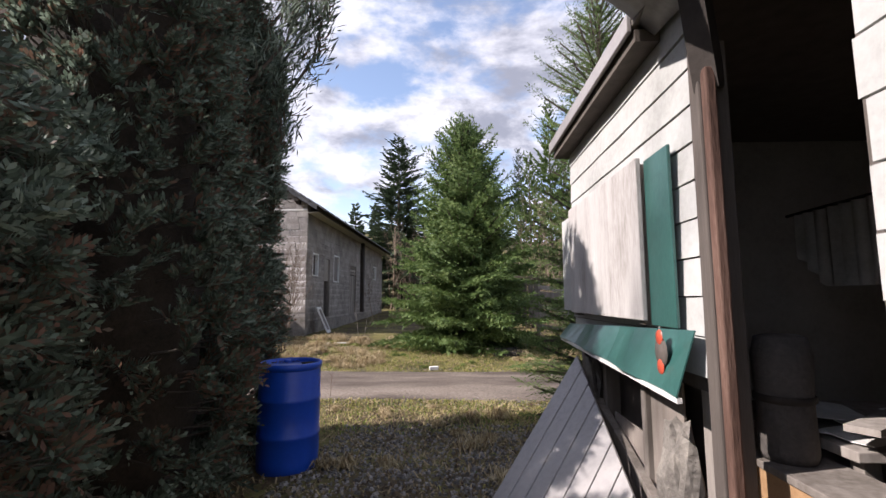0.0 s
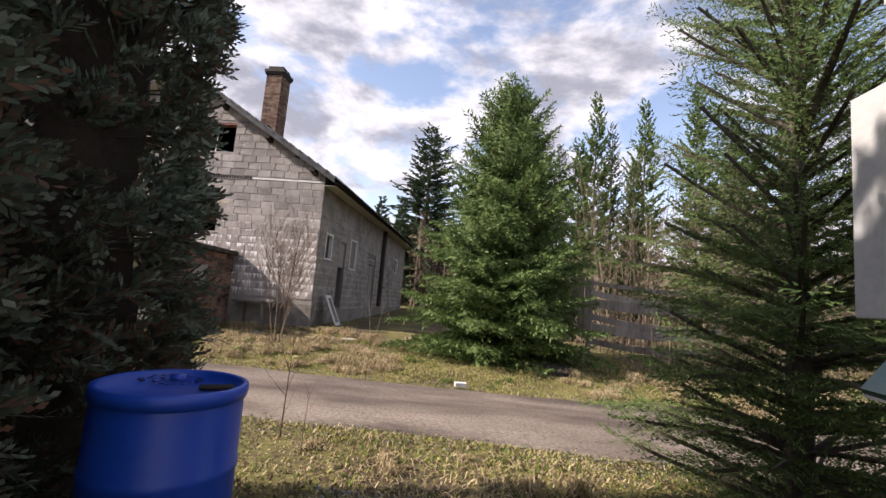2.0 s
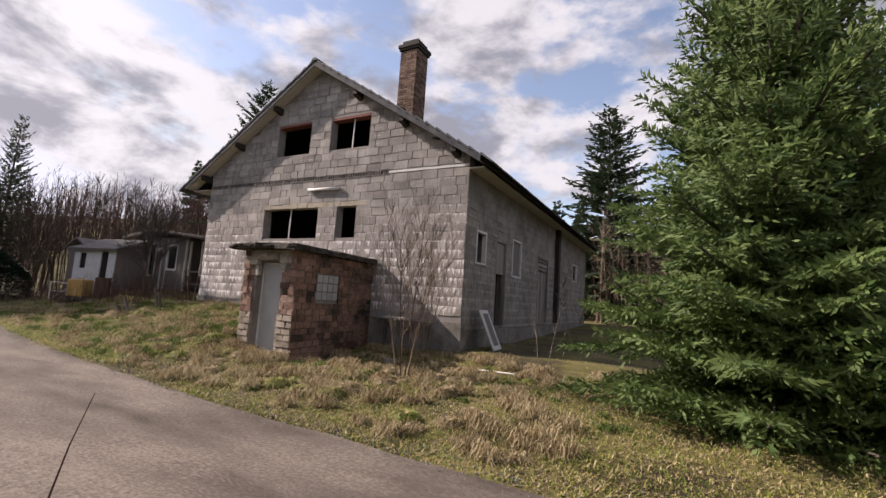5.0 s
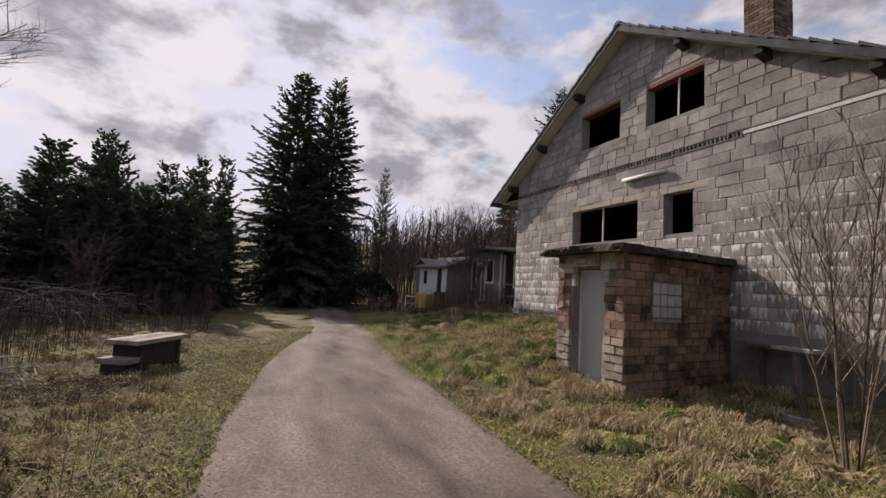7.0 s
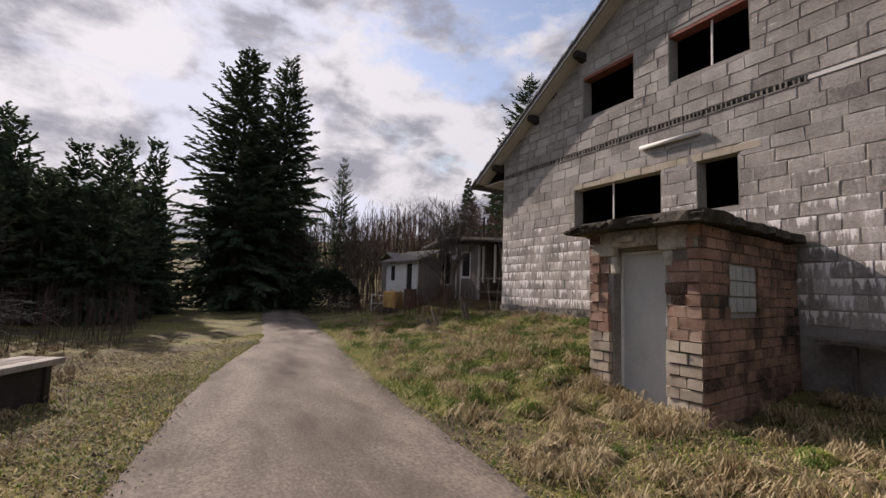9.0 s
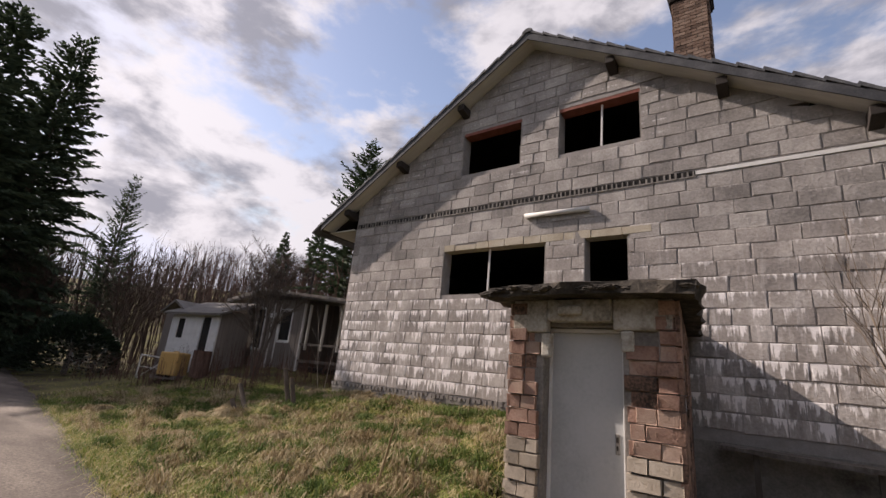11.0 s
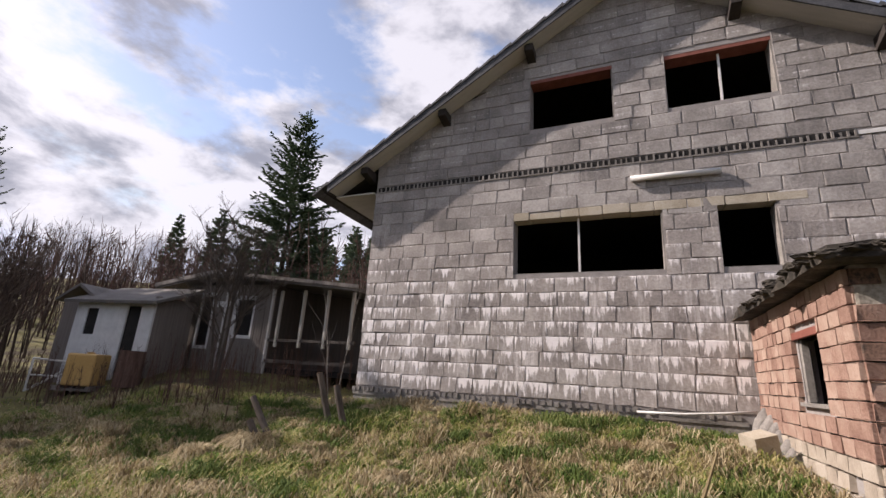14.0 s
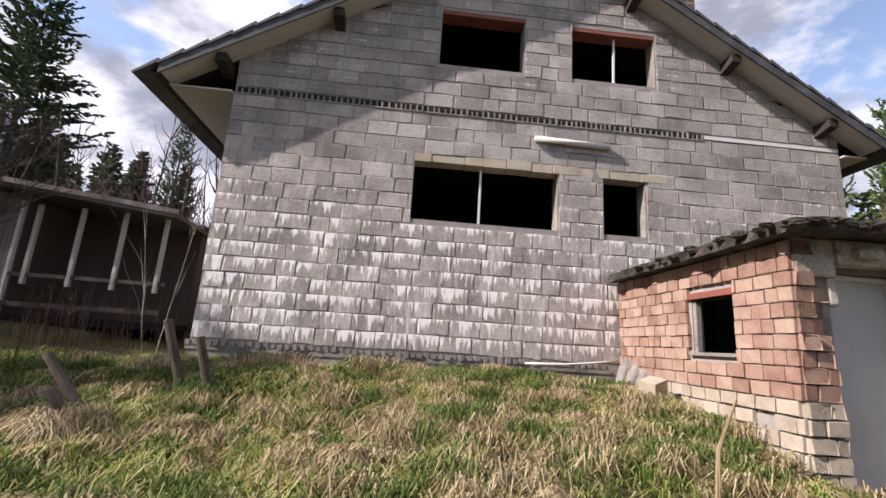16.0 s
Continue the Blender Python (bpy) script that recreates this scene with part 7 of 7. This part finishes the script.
def mounds(spots, seed, per):
    """Old tussocks whose blades spill from the crown and lie over the flanks."""
    q = random.Random(seed)
    g = Geo()
    v, f = g.v, g.f
    for x, y, r in spots:
        z, lean, tall = ground_z(x, y) - 0.02, q.uniform(0, 6.283), r * q.uniform(0.55, 0.95)
        for _ in range(per):
            a = q.uniform(0, 6.283)
            a += 0.5 * math.sin(a - lean)
            dx, dy = math.cos(a), math.sin(a)
            s0 = r * 0.55 * q.random() ** 0.7
            s1, s2 = s0 + r * q.uniform(0.25, 0.45), s0 + r * q.uniform(0.5, 0.95)
            h0, w_ = tall * (1 - (s0 / r) ** 2) * q.uniform(0.7, 1.0), 0.0042
            k = len(v)
            tw = q.uniform(-0.35, 0.35)
            ex, ey = math.cos(a + tw), math.sin(a + tw)
            for s, hh, cx, cy, ww in ((s0, h0 * 0.7, dx, dy, w_), (s1, h0 * 0.95, dx, dy, w_), ((s1 + s2) / 2, h0 * 0.62, ex, ey, w_ * 0.8)):
                v.extend(((x + cx * s - dy * ww, y + cy * s + dx * ww, z + hh), (x + cx * s + dy * ww, y + cy * s - dx * ww, z + hh)))
            v.append((x + ex * s2, y + ey * s2, z + h0 * q.uniform(0.0, 0.35)))
            f.extend(((k, k + 1, k + 3, k + 2), (k + 2, k + 3, k + 5, k + 4), (k + 4, k + 5, k + 6)))
    return g


q2 = random.Random(301)
MOUNDS = [(q2.uniform(-20, -9.9), q2.uniform(15.2, 19.5), q2.uniform(0.12, 0.27)) for _ in range(110)] + [(q2.uniform(-9.3, -2.5), q2.uniform(14.6, 18.6), q2.uniform(0.1, 0.22)) for _ in range(60)] + [(-16.0, 17.4, 0.38), (-15.6, 17.0, 0.34), (-16.4, 16.9, 0.3), (-15.1, 17.5, 0.3)]
MOUNDS = [t for t in MOUNDS if not on_built(t[0], t[1]) and not on_built(t[0] + 0.25, t[1]) and t[1] > road_far(t[0]) + 0.5]
solid("draped_tussocks", mounds([t for k, t in enumerate(MOUNDS) if k % 3 or k > 160], 302, 380), M_STRAW, "large old tussocks of draped bleached grass", "grass", kind="stuff")
solid("green_tussocks", mounds([t for k, t in enumerate(MOUNDS) if not k % 3 and k <= 160], 303, 380), M_GRASS, "tussocks of green grass mixed with straw", "grass", kind="stuff")
solid("straw_tussocks", tufts(TUFTS, 84, 120), M_STRAW, "bleached drooping straw tussocks", "grass", kind="stuff")
GREENS = [(q.uniform(-20, -9.8), q.uniform(14.4, 19.8), q.uniform(0.08, 0.22)) for _ in range(420)] + [(q.uniform(-9, 1), q.uniform(13.6, 19), q.uniform(0.05, 0.10)) for _ in range(60)] + [(-9.9 + q.uniform(-2.5, 0.1), 19.6 + q.uniform(-0.3, 0.4), 0.2) for _ in range(20)]
solid("green_tufts", tufts([t for t in GREENS if not on_built(t[0], t[1]) and not road_near(t[0]) - 0.2 < t[1] < road_far(t[0]) + 0.2], 85, 110), M_GREEN, "fresh green grass tufts", "grass", kind="stuff")
def verge(q):
    return (q.uniform(-17, 2.0), q.uniform(5.0, 11.6)) if q.random() < 0.75 else (q.uniform(-9, 9), q.uniform(13.7, 18.5))


solid("dead_litter", blades(70000, verge, 0.03, 0.10, 0.008, 87, 3.0), M_LITTER, "flattened brown dead grass litter", "litter", kind="stuff")


def lawn(q):
    k = q.random()
    if k < 0.78:
        return q.uniform(-8.5, 4.5), 13.6 + 5.5 * q.random() ** 1.2
    x = q.uniform(-20, 2.5)
    return x, road_near(x) + 0.1 - 1.1 * q.random() ** 1.8


solid("mossy_grass", blades(70000, lawn, 0.03, 0.075, 0.007, 88, 1.6), M_MOSS, "mossy yellow-green grass beside the road", "grass", kind="stuff")
BROWN = [(q.uniform(-19, -3.5), q.uniform(5.2, 10.0), q.uniform(0.06, 0.16)) for _ in range(330)]
solid("brown_tufts", tufts([t for t in BROWN if t[1] < road_near(t[0]) - 0.3 and (t[0] + 12.1) ** 2 + (t[1] - 9.6) ** 2 > 1.4], 90, 60), M_LITTER, "dead brown grass tufts in the clearing", "grass", kind="stuff")
# loose straw and sticks strewn over the clearing
g = Geo()
q = random.Random(89)
for _ in range(2600):
    x = q.uniform(-19, -3.2)
    y = q.uniform(5.0, road_near(x) - 0.2)
    if (x + 12.1) ** 2 + (y - 9.6) ** 2 < 1.2:
        continue
    a, ln = q.uniform(0, 6.283), q.uniform(0.12, 0.5)
    p = Vector((x, y, ground_z(x, y) + 0.015))
    d = Vector((math.cos(a), math.sin(a), q.uniform(0.0, 0.35))) * ln
    g.tube([p, p + d * 0.5 + Vector((0, 0, 0.02)), p + d], [0.004, 0.0035, 0.002], 3, False)
solid("strewn_straw", g, M_STRAW, "loose bleached straw strewn over the clearing", "litter", kind="stuff")
g = Geo()
q = random.Random(86)
for k in range(9000):
    if k < 3600:
        x, y = q.uniform(-1.1, 1.6), q.uniform(6.6, 9.2)
    else:
        x = q.uniform(-18, 5)
        y = (road_near(x) - 0.05 + q.gauss(0, 0.32)) if q.random() < 0.65 else road_far(x) + q.gauss(0, 0.2)
    s, z = q.uniform(0.008, 0.028) * (1.0 if k < 3600 else 0.55), ground_z(x, y)
    a = q.uniform(0, 6.283)
    pts = [Vector((math.cos(a + t) * s * q.uniform(0.7, 1.2), math.sin(a + t) * s * q.uniform(0.7, 1.2), 0)) for t in (0, 1.57, 3.14, 4.71)]
    o = Vector((x, y, z - 0.003 + (0.015 if k >= 3600 else 0)))
    g.add([o + p for p in pts] + [o + p * 0.6 + Vector((0, 0, s * 0.9)) for p in pts], [(4, 5, 6, 7), (0, 1, 5, 4), (1, 2, 6, 5), (2, 3, 7, 6), (3, 0, 4, 7)])
solid("gravel", g, M_GRAVEL, "loose grey gravel on the path and road edge", "gravel", kind="stuff")

# ---- masonry pieces ----
def chipped(seed, material, name):
    """A block of unit size with worn edges; its face looks to -y."""
    r = random.Random(seed)
    bm = bmesh.new()
    bmesh.ops.create_cube(bm, size=1.0)
    bmesh.ops.delete(bm, geom=[f for f in bm.faces if f.normal.y > 0.9], context="FACES")
    front_edges = [e for e in bm.edges if all(v.co.y < 0 for v in e.verts)]
    bmesh.ops.bevel(bm, geom=front_edges, offset=0.035, segments=1, affect="EDGES")
    for v in bm.verts:
        if v.co.y < 0.4:
            v.co.x += r.uniform(-0.012, 0.012)
            v.co.z += r.uniform(-0.05, 0.05)
            v.co.y += r.uniform(-0.12, 0.12)
    me = bpy.data.meshes.new(name)
    bm.to_mesh(me)
    bm.free()
    me.materials.append(material)
    return me


def lay(parent, name, meshes, origin, along, length, z0, courses, height, size, holes, head=None, thick=0.03, start=0.0, keep=None, joined=None, gap=0.014):
    """Courses of pieces on an upright face: along is the direction seen left to right, holes in (a, b, z0, z1) of that run."""
    o, d = Vector(origin), Vector(along)
    turn = math.degrees(math.atan2(d.y, d.x))
    inv = parent.matrix_world.inverted()
    for c in range(courses):
        z = z0 + c * height
        a = start - (size / 2 if c % 2 else 0) - rnd.uniform(0, 0.05)
        while a < length:
            w_ = size * rnd.choice((1, 1, 1, 1, 0.98, 0.6))
            s, e = max(a, 0.0), min(a + w_, length)
            a += w_
            spans = [(s, e)]
            for h in holes:
                if h[2] < z + height * 0.6 and h[3] > z + height * 0.4:
                    cut = []
                    for p, q in spans:
                        if q <= h[0] or p >= h[1]:
                            cut.append((p, q))
                        else:
                            if p < h[0]:
                                cut.append((p, h[0]))
                            if q > h[1]:
                                cut.append((h[1], q))
                    spans = cut
            for p, q in spans:
                if q - p < 0.05:
                    continue
                mid = o + d * ((p + q) / 2)
                if head and z + height * 0.85 > head(mid.x):
                    continue
                m = pose(mid.x, mid.y, z + height / 2, 0, 0, turn) @ Matrix.Diagonal((q - p - gap, thick + rnd.uniform(0, 0.010), height - gap, 1))
                if keep is None or keep(mid.x, z):
                    ob = bpy.data.objects.new(name, rnd.choice(meshes))
                    scene.collection.objects.link(ob)
                    ob.parent, ob.matrix_parent_inverse, ob.matrix_basis = parent, inv, m
                else:
                    me = rnd.choice(meshes)
                    joined.add([m @ v.co for v in me.vertices], [tuple(pp.vertices) for pp in me.polygons])


blocks = [chipped(k, M_BLOCK, "block") for k in range(7)]
FL = HX1 - HX0
fh = [(a - HX0, b - HX0, c, d) for a, b, c, d in WINDOWS.values()]
rest = Geo()
lay(facade, "block", blocks, (HX0, HY0 + 0.002, 0), (1, 0, 0), FL, 1.17, 16, 0.25, 0.5, fh, None, 0.03, 0.0, lambda x, z: z < 4.1 and (x < -9.75 or x > -8.0 or z > 2.2), rest, 0.016)
lay(facade, "block", blocks, (HX0, HY0 + 0.002, 0), (1, 0, 0), FL, 5.29, 15, 0.25, 0.5, fh, lambda x: roof_z(x) + 0.05, 0.03, 0.2, lambda x, z: False, rest, 0.022)
up = house_part("gable_masonry", rest, M_BLOCK_JOINED, "grey concrete blocks of the gable, tone lowered for its shade")
tagged(up, kind="stuff")
# side wall blocks, low part
rest = Geo()
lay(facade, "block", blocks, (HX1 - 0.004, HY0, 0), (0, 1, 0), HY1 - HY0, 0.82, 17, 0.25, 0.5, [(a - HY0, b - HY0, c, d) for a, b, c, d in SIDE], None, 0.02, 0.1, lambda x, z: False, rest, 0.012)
tagged(house_part("side_masonry", rest, M_BLOCK_SIDE, "grey concrete blocks of the side wall, shade in their tone"), kind="stuff")

reds = [chipped(20 + k, M_BRICK_RED, "brick") for k in range(5)]
pales = [chipped(40 + k, M_BRICK_PALE, "brick") for k in range(4)]
soots = [chipped(60 + k, M_SOOT, "brick") for k in range(4)]
AL = AY1 - AY0
BH = 0.143
# left wall runs towards the viewer, seen from the west
hl = [(AY1 - WIN_L[1] - 0.02, AY1 - WIN_L[0] + 0.02, WIN_L[2] - 0.05, WIN_L[3] + 0.08), (AY1 - 17.45, AY1 - 17.22, 0.78, 0.84), (AY1 - 17.35, AY1 - 17.1, 0.36, 0.42)]
lay(wall_l, "brick", pales, (AX0, AY1, 0), (0, -1, 0), AL, 0.02, 7, BH, 0.245, hl, None, 0.05)
lay(wall_l, "brick", reds, (AX0, AY1, 0), (0, -1, 0), AL, 0.02 + 7 * BH, 10, BH, 0.245, hl, None, 0.05)
hr = [(WIN_R[0] - AY0 - 0.01, WIN_R[1] - AY0 + 0.01, WIN_R[2] - 0.02, WIN_R[3] + 0.02)]
lay(wall_r, "brick", soots, (AX1, AY0, 0), Vector((SKEW, 1, 0)).normalized(), AL, 0.02, 17, BH, 0.27, hr, None, 0.05)
# ragged pillars beside the door
def pillar_brick(meshes, x0, x1, y, z, depth):
    ob = bpy.data.objects.new("brick", rnd.choice(meshes))
    scene.collection.objects.link(ob)
    ob.parent, ob.matrix_parent_inverse = front, front.matrix_world.inverted()
    ob.matrix_basis = pose((x0 + x1) / 2, y, z + BH / 2, 0, 0, rnd.uniform(-2.5, 2.5)) @ Matrix.Diagonal((x1 - x0 - 0.012, depth, BH - 0.014, 1))


for c in range(17):
    z = 0.02 + c * BH
    for outer, inner in ((AX0, DX0 - 0.03), (AX1, DX1 + 0.06)):
        sgn = 1 if inner > outer else -1
        span = abs(inner - outer)
        if c < 10:
            me = pales if c < 7 else reds
            cut = span * (0.38 if c % 2 else 0.62) + rnd.uniform(-0.02, 0.02)
            end = span - (rnd.uniform(0.0, 0.03) if c < 7 else rnd.uniform(0.02, 0.10))
            for a, b in ((0.0, cut), (cut, end)):
                xs_ = sorted((outer + sgn * a, outer + sgn * b))
                pillar_brick(me, xs_[0], xs_[1], AY0 + 0.035 + rnd.uniform(0, 0.012), z, 0.10 if c < 7 else 0.085)
        else:
            w_ = rnd.uniform(0.15, 0.2)
            xs_ = sorted((outer, outer + sgn * w_))
            pillar_brick(reds if c % 4 else soots, xs_[0], xs_[1], AY0 + 0.03 + (0.02 if c % 2 else 0), z, 0.11)
            if rnd.random() < 0.6 and c < 15:
                xs_ = sorted((outer + sgn * w_, outer + sgn * (span - rnd.uniform(0.03, 0.12))))
                pillar_brick(soots, xs_[0], xs_[1], AY0 + 0.075, z, 0.07)

# crumbling lumps along the rim of the annex slab
for k in range(30):
    if k < 18:
        at = (-9.9 + 2.05 * (k + rnd.random()) / 18, AY0 - 0.28 + rnd.uniform(-0.04, 0.05), AH + 0.04 + rnd.uniform(-0.03, 0.04))
    else:
        at = (-9.92 + rnd.uniform(-0.05, 0.03), AY0 - 0.25 + 2.6 * (k - 18 + rnd.random()) / 12, AH + 0.04 + rnd.uniform(-0.03, 0.04))
    lump = annex_part("rim_lump", wool(400 + k, at, (rnd.uniform(0.06, 0.13), rnd.uniform(0.04, 0.08), rnd.uniform(0.025, 0.045))), None)
    lump.data.materials[0] = M_SLAB
# bricks of the worn jambs, set back beside the door
for c in range(14):
    z = 0.02 + c * BH
    for x0, x1 in ((AX0 + 0.17, DX0 - 0.035 - rnd.uniform(0.0, 0.05)), (DX1 + 0.05 + rnd.uniform(0.0, 0.05), AX1 - 0.18)):
        if c >= 7 and x1 - x0 > 0.1 and rnd.random() < 0.8:
            pillar_brick(reds if rnd.random() < 0.6 else soots, x0, x1, AY0 + 0.05 + rnd.uniform(0.0, 0.03), z, 0.08)
